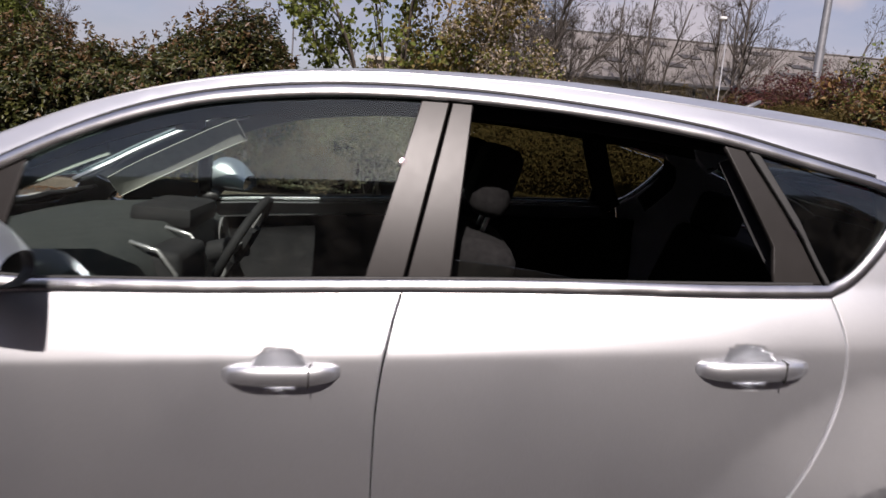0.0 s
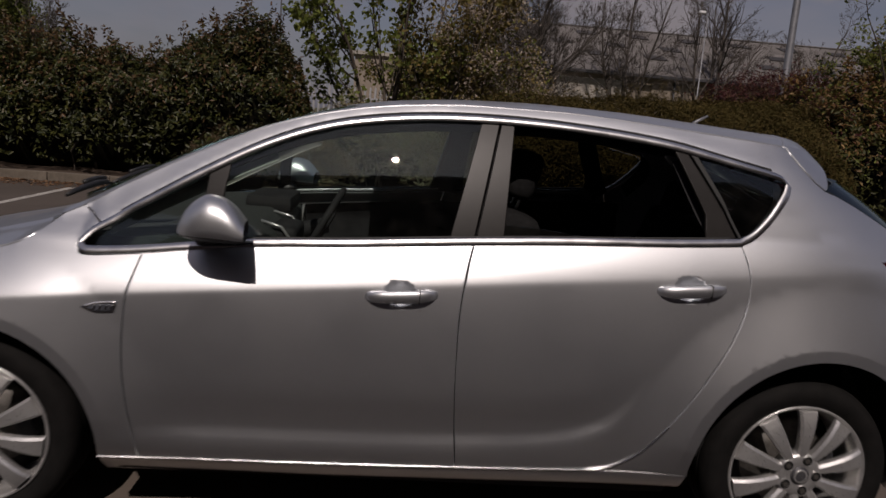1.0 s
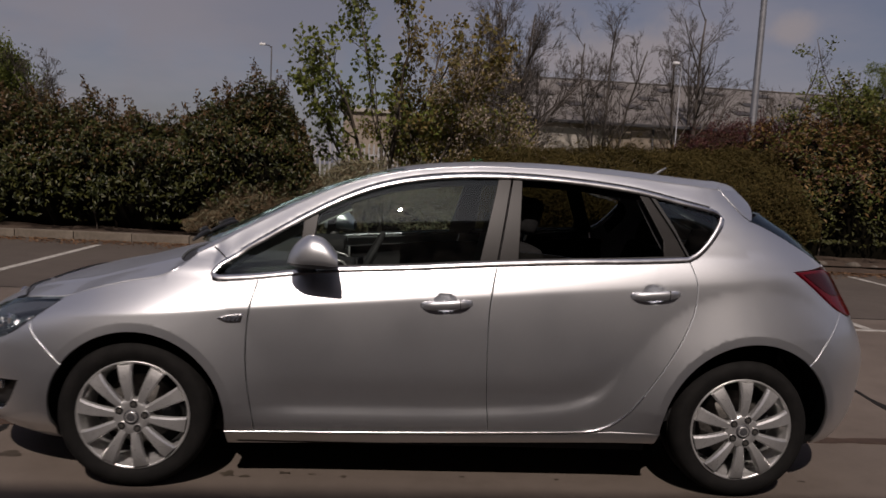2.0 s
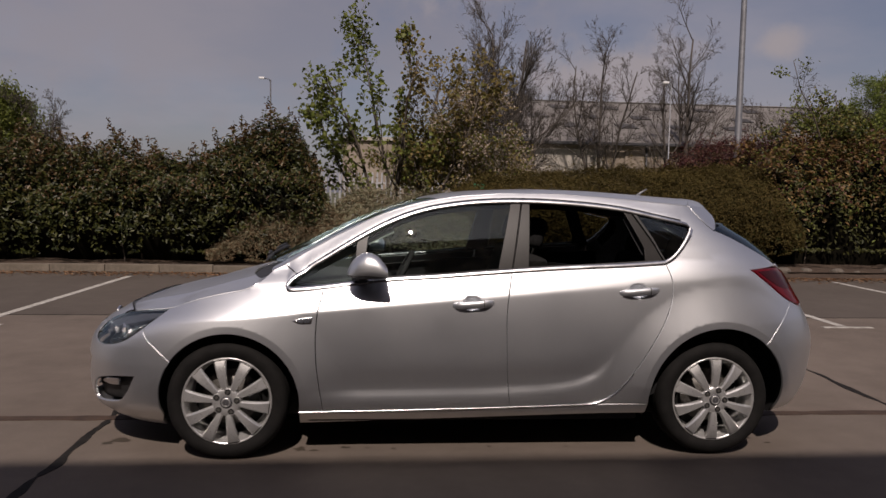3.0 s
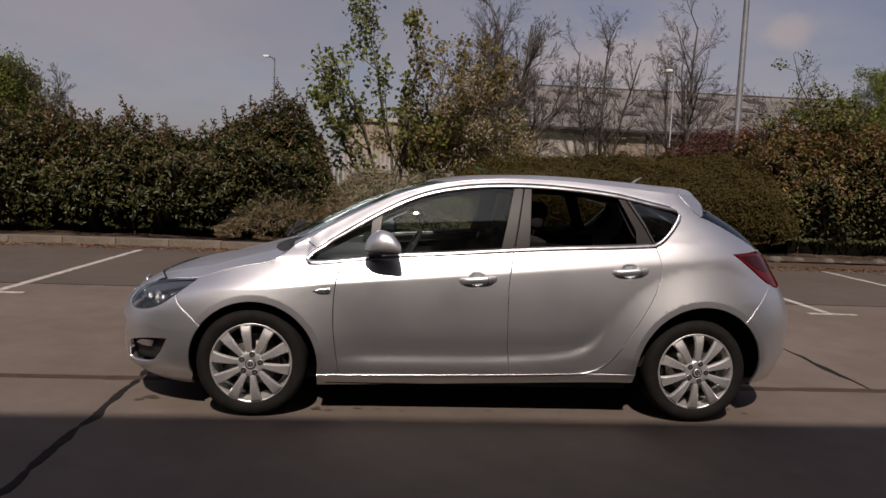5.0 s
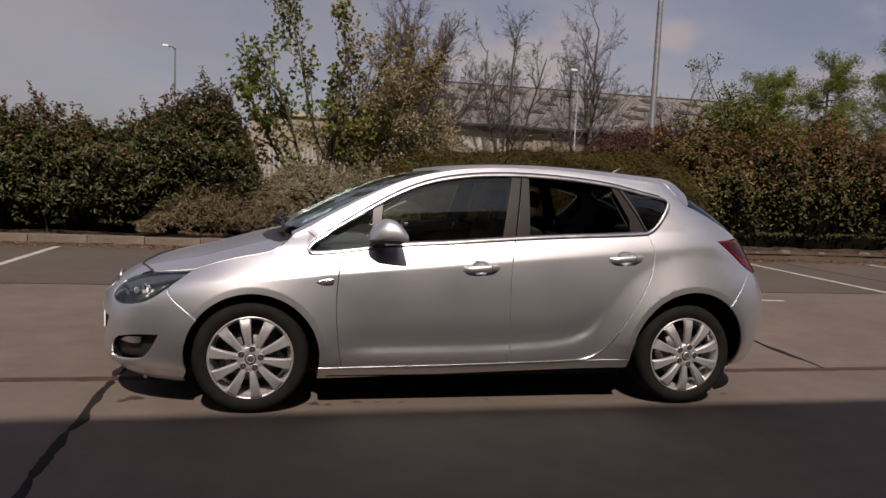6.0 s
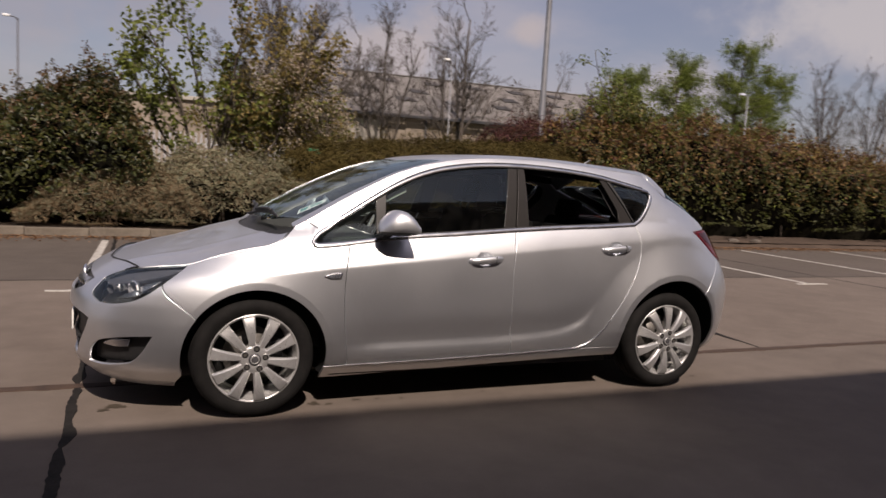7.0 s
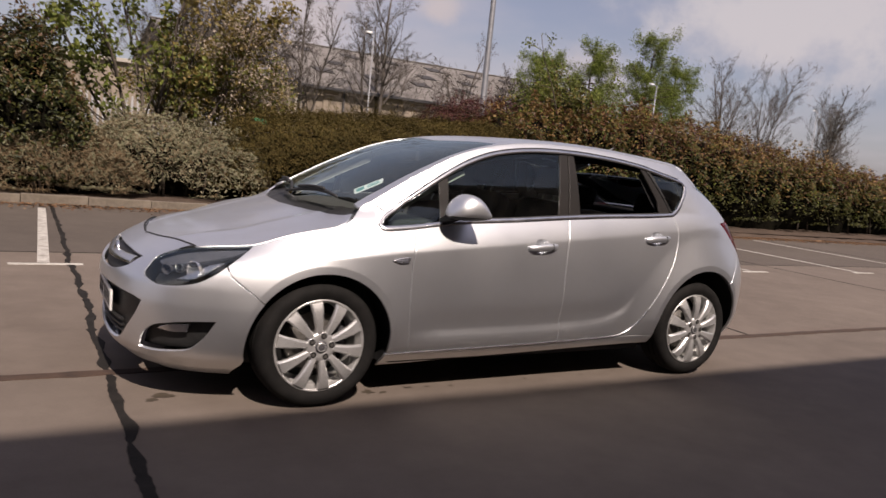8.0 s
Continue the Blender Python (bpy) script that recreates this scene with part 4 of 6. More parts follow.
skin("headlining", loop_of([lining[0], lining[1]], [lining[1], lining[3]], [lining[3], lining[2]], [lining[2], lining[0]], step=0.1), cap, LINING, car, spacing=0.1, lift=-0.045, label="pale roof lining")
bonnet = skin("bonnet", loop_of([(-1.685, 0.994), (-1.536, 0.994), (-1.39, 0.994), (-1.265, 0.994), (-1.20, 0.99), (-1.155, 0.965)], [(-1.155, 0.965), (-1.20, 0.8), (-1.27, 0.5), (-1.31, 0), (-1.27, -0.5), (-1.20, -0.8), (-1.155, -0.965)],
                                [(-1.155, -0.965), (-1.20, -0.99), (-1.265, -0.994), (-1.39, -0.994), (-1.536, -0.994), (-1.685, -0.994)], [(-1.685, -0.994), (-1.84, -0.994), (-1.92, -0.985)],
                                [(-1.92, -0.985), (-1.965, -0.78), (-2.02, -0.45), (-2.05, 0), (-2.02, 0.45), (-1.965, 0.78), (-1.92, 0.985)], [(-1.92, 0.985), (-1.84, 0.994), (-1.685, 0.994)], step=0.03), hood, PAINT, car, spacing=0.035, label="silver bonnet", gap=0.0055, edge=0.002)


def scuttle_at(x, v):
    return Vector((x, v * 0.735, min(hood(max(x, -1.33), v * 0.98).z, cap(min(x, -1.1), v * 0.95).z + 0.03) - 0.018))


skin("scuttle", loop_of([(-1.05, 0.95), (-1.16, 0.97), (-1.28, 0.5), (-1.33, 0)], [(-1.33, 0), (-1.28, -0.5), (-1.16, -0.97), (-1.05, -0.95)], [(-1.05, -0.95), (-1.12, -0.6), (-1.17, 0), (-1.12, 0.6), (-1.05, 0.95)], step=0.04), scuttle_at, BLACK, car, spacing=0.05, label="black scuttle panel under the windscreen")
for y0, y1, x0, x1 in ((-0.55, 0.05, -1.185, -1.265), (0.02, 0.46, -1.245, -1.18)):
    pts = []
    for k in range(9):
        t = k / 8
        y, x = y0 + (y1 - y0) * t, x0 + (x1 - x0) * t + 0.03 * math.sin(t * math.pi)
        pts.append((x, y, cap(x + 0.02, y / 0.72 * 0.8).z + 0.004 + 0.006 * math.sin(t * math.pi)))
    v, fc = tube(pts, [0.007 + 0.006 * math.sin(k / 8 * math.pi) for k in range(9)], 6)
    wiper = link("wiper", v, fc, BLACK, car, "black windscreen wiper")
    v, fc = tube([(p[0] - 0.012, p[1] + 0.02, p[2] + 0.014) for p in pts[2:7]], 0.009, 6)
    link("wiper_arm", v, fc, BLACK, wiper)

# sun strip of the windscreen's paper slip
slip = [cap(-1.075 + a, -0.735 + b) for a, b in ((0, 0.01), (0.15, -0.045), (0.18, 0.035), (0.025, 0.105))]
n = (slip[1] - slip[0]).cross(slip[3] - slip[0]).normalized()
n = n if n.z > 0 else -n
card = link("window_slip", [p - n * 0.012 for p in slip] + [p - n * 0.0135 for p in slip], [(0, 1, 2, 3), (7, 6, 5, 4), (0, 4, 5, 1), (1, 5, 6, 2), (2, 6, 7, 3), (3, 7, 4, 0)], PAPER, car, "pale paper slip with green print behind the windscreen", smooth=False)
for u0, u1, w0, w1 in ((0.08, 0.35, 0.2, 0.8), (0.45, 0.9, 0.25, 0.45), (0.45, 0.85, 0.6, 0.75)):
    q = [slip[0].lerp(slip[1], u).lerp(slip[3].lerp(slip[2], u), w) for u, w in ((u0, w0), (u1, w0), (u1, w1), (u0, w1))]
    link("print_bar", [p - n * 0.011 for p in q] + [p - n * 0.0116 for p in q], [(0, 1, 2, 3), (7, 6, 5, 4), (0, 4, 5, 1), (2, 6, 7, 3)], INK, card, smooth=False)

# spoiler over the tailgate: a blade in line with the roof, and an end piece at each side
def spoiler_back(v):
    return 1.54 - 0.088 * abs(v) ** 2.2


front_line = [(1.362 - 0.12 * abs(v) ** 4, v) for v in np.linspace(0.997, -0.997, 15)]
back_line = [(spoiler_back(v), v) for v in np.linspace(-0.997, 0.997, 25)]
spoiler = skin("roof_spoiler", loop_of(front_line, [front_line[-1], back_line[0]], back_line, [back_line[-1], front_line[0]], step=0.04), cap, PAINT, car, lift=0.002, depth=0.022, spacing=0.05, edge=0.006, label="silver roof spoiler over the tailgate")
under = [(1.37, v) for v in (0.97, 0.5, 0, -0.5, -0.97)], [(1.37, -0.97), (spoiler_back(0.97) - 0.012, -0.97)], [(spoiler_back(v) - 0.012, v) for v in np.linspace(-0.97, 0.97, 15)], [(spoiler_back(0.97) - 0.012, 0.97), (1.37, 0.97)]
skin("spoiler_underside", loop_of(*under, step=0.04), cap, BLACK, spoiler, lift=-0.02, depth=0.01, spacing=0.06)
for side in (-1, 1):
    end_piece = [[(1.253, rail(1.253) + 0.004), (1.32, rail(1.32) + 0.006), (1.38, rail(1.38) + 0.005), (1.425, rail(1.425) + 0.001)], [(1.425, rail(1.425) + 0.001), (1.440, 1.374), (1.440, 1.352), (1.423, 1.312), (1.402, 1.279), (1.385, 1.265), (1.374, 1.268)], [(1.374, 1.268), (1.340, 1.292), (1.308, 1.327), (1.278, 1.367), (1.253, rail(1.253) + 0.004)]]
    skin("spoiler_end", loop_of(*[flat(r) for r in end_piece]), flank(side), PAINT, spoiler, lift=0.002, depth=0.03, spacing=0.02, edge=0.004, gap=0.0008)
v, fc = tube([(1.15, 0.0, cap(1.15, 0).z - 0.01), (1.19, 0, cap(1.17, 0).z + 0.025), (1.23, 0, cap(1.2, 0).z + 0.050)], [0.013, 0.007, 0.005], 8)
link("aerial", v, fc, STEEL, car, "short grey roof aerial")

# mirrors: a domed shell, deepest behind the middle, over a dark lower shell
SHELL_TOP = [(0, 1.030), (0.05, 1.056), (0.15, 1.090), (0.3, 1.119), (0.46, 1.134), (0.64, 1.129), (0.84, 1.103), (1, 1.062)]
SHELL_FOOT = [(0, 1.012), (0.1, 1.002), (0.3, 0.995), (0.6, 0.992), (0.85, 0.993), (1, 0.999)]
SHELL_WIDE = [(0, 0.018), (0.06, 0.046), (0.2, 0.072), (0.45, 0.086), (0.8, 0.090), (1, 0.084)]
for side in (-1, 1):
    verts, faces, rings, seg = [], [], 16, 32
    for k in range(rings + 1):
        t = (k / rings) ** 1.3
        hi, lo, wide = lerp(t, SHELL_TOP), lerp(t, SHELL_FOOT), lerp(t, SHELL_WIDE)
        mid_z = lo + (hi - lo) * 0.34
        for j in range(seg):
            a = 2 * math.pi * j / seg
            ca, sa = math.cos(a), math.sin(a)
            dy = wide * math.copysign(abs(ca) ** 0.8, ca)
            dz = (hi - mid_z if sa > 0 else mid_z - lo) * math.copysign(abs(sa) ** 0.8, sa)
            out_by = dy / 0.09
            verts.append((-0.704 + 0.2 * t + 0.024 * out_by * (1 - 0.6 * t), side * (0.938 + dy), mid_z + dz + 0.014 * max(0, out_by) * (sa < 0) * -sa))
    for k in range(rings):
        for j in range(seg):
            a, b = k * seg + j, k * seg + (j + 1) % seg
            faces.append((a, b, b + seg, a + seg) if side < 0 else (a, a + seg, b + seg, b))
    faces.append(tuple(range(seg))[::-1 if side < 0 else 1])
    split = seg * 19 // 32, seg * 29 // 32
    low = {j for j in range(split[0], split[1])}
    shell = [f for f in faces if len(f) > 4 or min(i % seg for i in f) not in low or max(i % seg for i in f) - min(i % seg for i in f) > 1]
    foot = [f for f in faces if f not in set(shell)]
    mirror = link("door_mirror", verts, shell, PAINT, car, "silver door mirror with a black foot")
    link("mirror_foot", [(p[0], p[1], p[2] - 0.001) for p in verts], foot, BLACK, mirror, "black lower shell")
    ring = [Vector(p) for p in verts[rings * seg:]]
    c = sum(ring, Vector()) / seg
    rim = [c + (p - c) * 0.99 for p in ring] + [c + (p - c) * 0.90 + Vector((-0.012, 0, 0)) for p in ring]
    link("mirror_rim", rim, [(j, (j + 1) % seg, seg + (j + 1) % seg, seg + j) for j in range(seg)], BLACK, mirror)
    link("mirror_glass", rim[seg:] + [c + Vector((-0.012, 0, 0))], [(j, (j + 1) % seg, seg) for j in range(seg)], MIRROR, mirror, "mirror glass", smooth=False)
    v, fc = tube([(-0.645, side * 0.80, 0.972), (-0.638, side * 0.855, 0.990), (-0.62, side * 0.91, 1.010)], [0.048, 0.038, 0.034], 10, 0.5)
    link("mirror_arm", v, fc, BLACK, mirror)

# number plate, its bars, the round badge
plate = part("number_plate", box_bm(-2.243, -2.233, -0.26, 0.26, 0.375, 0.485, bevel=0.003), PLATE_WHITE, car, "white front number plate")
for k, y in enumerate((-0.20, -0.135, -0.07, -0.005, 0.085, 0.15, 0.215)):
    part("plate_bar", box_bm(-2.2445, -2.2425, y - 0.022, y + 0.022, 0.392, 0.468), DARK_INK, plate, smooth=False)
v, fc = lathe([(0.001, -0.012), (0.03, -0.010), (0.05, -0.004), (0.056, 0.004), (0.050, 0.010)], 28)
link("badge", [(-2.192 + p[1], p[0], 0.648 + p[2]) for p in v], fc, CHROME, car, "round chrome badge on the grille")

# floor, engine bay and boot in black, so that no light passes under the body
bm = box_bm(-1.75, 1.85, -0.62, 0.62, 0.17, 0.30, bevel=0.03)
add_box(bm, -0.93, 0.93, -0.80, 0.80, 0.185, 0.30, bevel=0.02)
add_box(bm, -2.05, -0.97, -0.52, 0.52, 0.25, 0.70, bevel=0.04)
add_box(bm, 1.72, 1.90, -0.45, 0.45, 0.28, 0.78, bevel=0.04)
add_box(bm, -1.98, -1.70, -0.46, 0.46, 0.175, 0.225, bevel=0.01)
add_box(bm, 1.70, 1.92, -0.50, 0.50, 0.26, 0.31, bevel=0.01)
add_box(bm, -1.94, -1.73, -0.66, 0.66, 0.20, 0.56, bevel=0.03)
part("floor_pan", bm, SEAL, car, "black underside")

# ---- cabin ----
bm = bmesh.new()
prof = [(-1.12, 0.93), (-0.85, 0.955), (-0.62, 0.955), (-0.54, 0.90), (-0.50, 0.78), (-0.52, 0.60), (-0.60, 0.45), (-0.95, 0.32), (-1.12, 0.40)]
a = [bm.verts.new((x, -0.70, z)) for x, z in prof]
b = [bm.verts.new((x, 0.70, z)) for x, z in prof]
for k in range(len(prof)):
    bm.faces.new((a[k], a[(k + 1) % len(prof)], b[(k + 1) % len(prof)], b[k]))
bm.faces.new(a[::-1]), bm.faces.new(b)
dash = part("dashboard", bm, DASH, car, "dark grey-green dashboard")
part("instrument_hood", box_bm(-0.74, -0.53, 0.20, 0.54, 0.93, 1.005, bevel=0.03), CABIN, dash)
for y in (-0.62, 0.62):
    v, fc = lathe([(0.062, 0.0), (0.058, 0.012), (0.04, 0.012)], 20, "Z")
    link("air_vent", [(-0.515 + p[2] * -1, y * 0.92 + p[0], 0.87 + p[1]) for p in v], fc, ALLOY, dash, "round vent with a silver ring")
console = part("centre_console", box_bm(-0.58, -0.46, -0.14, 0.14, 0.42, 0.92, bevel=0.03, seg=3), CABIN, dash)
for y in (-0.15, 0.15):
    v, fc = tube([(-0.60, y, 0.945), (-0.52, y * 1.02, 0.925), (-0.47, y, 0.86), (-0.45, y * 0.9, 0.74), (-0.455, y * 0.75, 0.62)], 0.006, 8)
    link("console_trim", v, fc, ALLOY, console, "thin silver trim curving down the console")
part("tunnel", box_bm(-0.5, 0.55, -0.10, 0.10, 0.30, 0.52, bevel=0.03), CABIN, car)
# steering wheel on the far side of the cabin
wheel_at = pose(-0.40, 0.37, 0.875, 0, -62, 0)
v, fc = [], []
for k in range(36):
    a = 2 * math.pi * k / 36
    for j in range(8):
        c = 2 * math.pi * j / 8
        r = 0.178 + 0.016 * math.cos(c)
        v.append(wheel_at @ Vector((r * math.cos(a), r * math.sin(a), 0.016 * math.sin(c))))
for k in range(36):
    for j in range(8):
        p, q = k * 8 + j, k * 8 + (j + 1) % 8
        r, s = ((k + 1) % 36) * 8 + (j + 1) % 8, ((k + 1) % 36) * 8 + j
        fc.append((p, s, r, q))
steer = link("steering_wheel", v, fc, CABIN, car, "black three-spoke steering wheel")
for ang in (0, 180, 270):
    bm = box_bm(0.03, 0.17, -0.02, 0.02, -0.012, 0.006, bevel=0.005)
    bm.transform(wheel_at @ pose(0, 0, 0, 0, 0, ang + 0))
    part("spoke", bm, ALLOY, steer, "silver spoke")
bm = box_bm(-0.07, 0.07, -0.075, 0.075, -0.03, 0.015, bevel=0.02)
bm.transform(wheel_at)
part("horn_pad", bm, CABIN, steer)
v, fc = tube([tuple(wheel_at @ Vector((0, 0, -0.02))), (-0.62, 0.37, 0.80)], 0.04, 10)
link("column", v, fc, CABIN, steer)
# seats
for y in (-0.37, 0.37):
    seat = tagged(part("front_seat", box_bm(-0.32, 0.20, y - 0.24, y + 0.24, 0.40, 0.56, bevel=0.06, seg=3), CLOTH, car), "dark cloth front seat")
    bm = box_bm(-0.08, 0.08, y - 0.235, y + 0.235, 0.0, 0.64, bevel=0.06, seg=3)
    bm.transform(pose(0.20, 0, 0.48, 0, 17, 0))
    part("seat_back", bm, CLOTH, seat)
    bm = box_bm(-0.055, 0.045, y - 0.14, y + 0.14, 0.68, 0.86, bevel=0.045, seg=3)
    bm.transform(pose(0.20, 0, 0.48, 0, 15, 0))
    part("headrest", bm, CLOTH, seat)
    for d in (-0.06, 0.06):
        v, fc = tube([(0.36, y + d, 1.05), (0.41, y + d, 1.20)], 0.007, 6)
        link("headrest_post", v, fc, ALLOY, seat)
bench = tagged(part("rear_seat", box_bm(0.66, 1.15, -0.62, 0.62, 0.42, 0.60, bevel=0.06, seg=3), CLOTH, car), "dark cloth rear bench")
bm = box_bm(-0.07, 0.07, -0.62, 0.62, 0.0, 0.56, bevel=0.06, seg=3)
bm.transform(pose(1.12, 0, 0.52, 0, 20, 0))
part("seat_back", bm, CLOTH, bench)
for y in (-0.38, 0.38):
    bm = box_bm(-0.05, 0.05, y - 0.13, y + 0.13, 0.55, 0.70, bevel=0.04, seg=3)
    bm.transform(pose(1.12, 0, 0.52, 0, 18, 0))
    part("headrest", bm, CLOTH, bench)
part("parcel_shelf", box_bm(1.30, 1.70, -0.60, 0.60, 1.02, 1.05, bevel=0.01), CABIN, car)
part("rear_view_mirror", box_bm(-0.50, -0.47, -0.11, 0.13, 1.27, 1.335, bevel=0.012), CABIN, car)

# ---- wheels ----
def spoke_mesh():
    """One tapered spoke of the wheel, standing up from the hub; y is outwards when negative."""
    bm = bmesh.new()
    rings = []
    for r, w, y, d in ((0.050, 0.0165, -0.012, 0.040), (0.075, 0.0165, -0.020, 0.034), (0.10, 0.0185, -0.024, 0.030), (0.135, 0.0225, -0.026, 0.028), (0.17, 0.0265, -0.025, 0.026), (0.20, 0.0300, -0.019, 0.026), (0.222, 0.0335, -0.010, 0.024)):
        rings.append([bm.verts.new(p) for p in ((-w, y + d, r), (-w, y + 0.009, r), (-w + 0.0075, y, r), (w - 0.0075, y, r), (w, y + 0.009, r), (w, y + d, r))])
    for a, b in zip(rings, rings[1:]):
        for j in range(6):
            bm.faces.new((a[j], a[(j + 1) % 6], b[(j + 1) % 6], b[j]))
    bm.faces.new(rings[0][::-1]), bm.faces.new(rings[-1])
    bmesh.ops.recalc_face_normals(bm, faces=bm.faces)
    me = bpy.data.meshes.new("spoke")
    bm.to_mesh(me)
    bm.free()
    me.materials.append(ALLOY)
    me.shade_smooth()
    me.set_sharp_from_angle(angle=radians(30))
    return me


SPOKE = spoke_mesh()
bm = bmesh.new()
bmesh.ops.create_cone(bm, cap_ends=True, segments=6, radius1=0.0095, radius2=0.0085, depth=0.018)
bm.transform(Matrix.Rotation(radians(90), 4, "X"))
BOLT = bpy.data.meshes.new("wheel_bolt")
bm.to_mesh(BOLT)
bm.free()
BOLT.materials.append(ALLOY_DIRTY)
TYRE = [(0.232, 0.012), (0.238, 0.004), (0.252, -0.004), (0.270, -0.010), (0.288, -0.009), (0.302, -0.002), (0.312, 0.010), (0.3185, 0.026), (0.3215, 0.040), (0.3215, 0.050), (0.314, 0.051), (0.314, 0.058), (0.3225, 0.059),
        (0.323, 0.095), (0.315, 0.096), (0.315, 0.104), (0.323, 0.105), (0.3225, 0.150), (0.3185, 0.172), (0.302, 0.196), (0.270, 0.205), (0.235, 0.19)]
RIM = [(0.219, 0.040), (0.222, 0.012), (0.2265, 0.004), (0.233, -0.002), (0.2375, 0.001), (0.2365, 0.010), (0.228, 0.016), (0.222, 0.03), (0.214, 0.09), (0.208, 0.19), (0.20, 0.19), (0.206, 0.09), (0.212, 0.045)]


def wheel(x, side, turn):
    """A road wheel; its outer face looks along -y before it is turned to its side."""
    hub = new("wheel")
    hub.parent = car
    tagged(hub, "ten-spoke silver alloy wheel with a black tyre")
    v, fc = lathe(TYRE, 72)
    ob = link("tyre", v, fc, RUBBER, hub, "black rubber tyre")
    ob.data.set_sharp_from_angle(angle=radians(40))
    v, fc = lathe(RIM, 60, closed=True)
    link("rim", v, fc, ALLOY, hub, "silver alloy rim")
    v, fc = lathe([(0.001, 0.10), (0.15, 0.10), (0.152, 0.115), (0.001, 0.115)], 40)
    link("brake_disc", v, fc, ALLOY_DIRTY, hub, "dull metal brake disc")
    v, fc = lathe([(0.001, 0.15), (0.205, 0.15), (0.205, 0.16)], 30)
    link("back_plate", v, fc, SEAL, hub)
    v, fc = lathe([(0.030, -0.017), (0.038, -0.0195), (0.066, -0.0195), (0.075, -0.014), (0.078, 0.0), (0.077, 0.03), (0.05, 0.05), (0.001, 0.06)], 40)
    link("hub_plate", v, fc, ALLOY, hub, "silver hub plate")
    v, fc = lathe([(0.001, -0.026), (0.022, -0.0255), (0.031, -0.022), (0.033, -0.014)], 28)
    link("hub_cap", v, fc, DARK_STEEL, hub, "dark round hub cap with a silver mark")
    v, fc = lathe([(0.018, -0.0265), (0.021, -0.028), (0.024, -0.0255)], 24)
    link("cap_ring", v, fc, ALLOY, hub)
    for k in range(10):
        s = new("spoke", SPOKE)
        s.parent = hub
        s.rotation_euler = (0, radians(36 * k), 0)
    for k in range(5):
        a = radians(72 * k + 18)
        pit = new("wheel_bolt", BOLT)
        pit.parent = hub
        pit.location = (0.056 * math.sin(a), -0.0145, 0.056 * math.cos(a))
        v, fc = lathe([(0.0165, -0.0190), (0.0180, -0.0215), (0.0200, -0.0192)], 18)
        link("bolt_seat", [(p[0] + 0.056 * math.sin(a), p[1], p[2] + 0.056 * math.cos(a)) for p in v], fc, ALLOY, hub)
        # flat black disc on the plate: the shade of a bolt recess as colour
        link("bolt_hole", [(p[0] * 1.02 + 0.056 * math.sin(a), -0.0203, p[2] * 1.02 + 0.056 * math.cos(a)) for p in v[::3]] + [(0.056 * math.sin(a), -0.0203, 0.056 * math.cos(a))], [(k2, (k2 + 1) % 18, 18) for k2 in range(18)], SEAL, hub)
    bm = box_bm(0.10, 0.16, 0.06, 0.13, -0.06, 0.06, bevel=0.015)
    part("caliper", bm, DARK_STEEL, hub)
    hub.matrix_basis = pose(x, side * 0.878, 0.3232, 0, 0, 0 if side < 0 else 180) @ pose(0, 0, 0, 0, turn, 0)
    return hub


for x, turn in ((-1.3425, -9), (1.3425, 1)):
    for side in (-1, 1):
        wheel(x, side, turn)
# ---- the ground ----
def ground_material(name, dark, mid, light, coarse=0.5):
    m, t, p = shader(name, mid, 0.85)
    big, mid_n, fine = noise_node(t, coarse, 5, 0.6), noise_node(t, coarse * 7, 5, 0.65), noise_node(t, 160, 3, 0.7)
    base = ramp(t, blend(t, 0.45, big, mid_n), (0.33, dark), (0.5, mid), (0.68, light))
    grit = ramp(t, fine, (0.3, (0.78,) * 3), (0.7, (1.18,) * 3))
    own = t.nodes.new("ShaderNodeObjectInfo").outputs["Random"]
    tone = ramp(t, own, (0.0, (0.90, 0.90, 0.90)), (1.0, (1.08, 1.06, 1.04)))
    t.links.new(blend(t, 1.0, blend(t, 1.0, base, grit, "MULTIPLY"), tone, "MULTIPLY"), p.inputs["Base Color"])
    bump(t, p, blend(t, 0.5, fine, mid_n), 0.35, 0.004)
    return m


CONCRETE = ground_material("worn_concrete", (0.089, 0.070, 0.057), (0.117, 0.094, 0.078), (0.145, 0.118, 0.099))
TARMAC = ground_material("old_tarmac", (0.060, 0.048, 0.039), (0.078, 0.063, 0.052), (0.096, 0.079, 0.066))
EARTH = ground_material("earth", (0.034, 0.021, 0.014), (0.060, 0.039, 0.026), (0.092, 0.062, 0.043), 1.5)
GRASS_FAR = ground_material("far_ground", (0.05, 0.06, 0.03), (0.08, 0.085, 0.045), (0.12, 0.11, 0.07), 0.1)
SEALANT = mottled("bitumen_sealant", (0.008, 0.007, 0.007), (0.022, 0.020, 0.018), 9, 0.8, 0.0, 0.4, 0.004, Specular_IOR_Level=0.15)
JOINT = mottled("rusty_joint_filler", (0.024, 0.014, 0.010), (0.066, 0.038, 0.025), 9, 0.9, 0.0, 0.4, 0.004)
LINE_PAINT = mottled("worn_white_line", (0.16, 0.145, 0.125), (0.55, 0.53, 0.49), 9, 0.8, 0.0, 0.2, 0.002, fine=9)
KERB = mottled("kerb_concrete", (0.090, 0.074, 0.056), (0.185, 0.155, 0.122), 4, 0.85, 0.0, 0.4, 0.004)
STAIN = mottled("oil_stain", (0.030, 0.024, 0.018), (0.075, 0.058, 0.042), 12, 0.6, 0.0, 0.1, 0.001)
BRICK = mottled("dark_brick", (0.10, 0.070, 0.055), (0.19, 0.14, 0.11), 2, 0.85, 0.0, 0.4, 0.004)
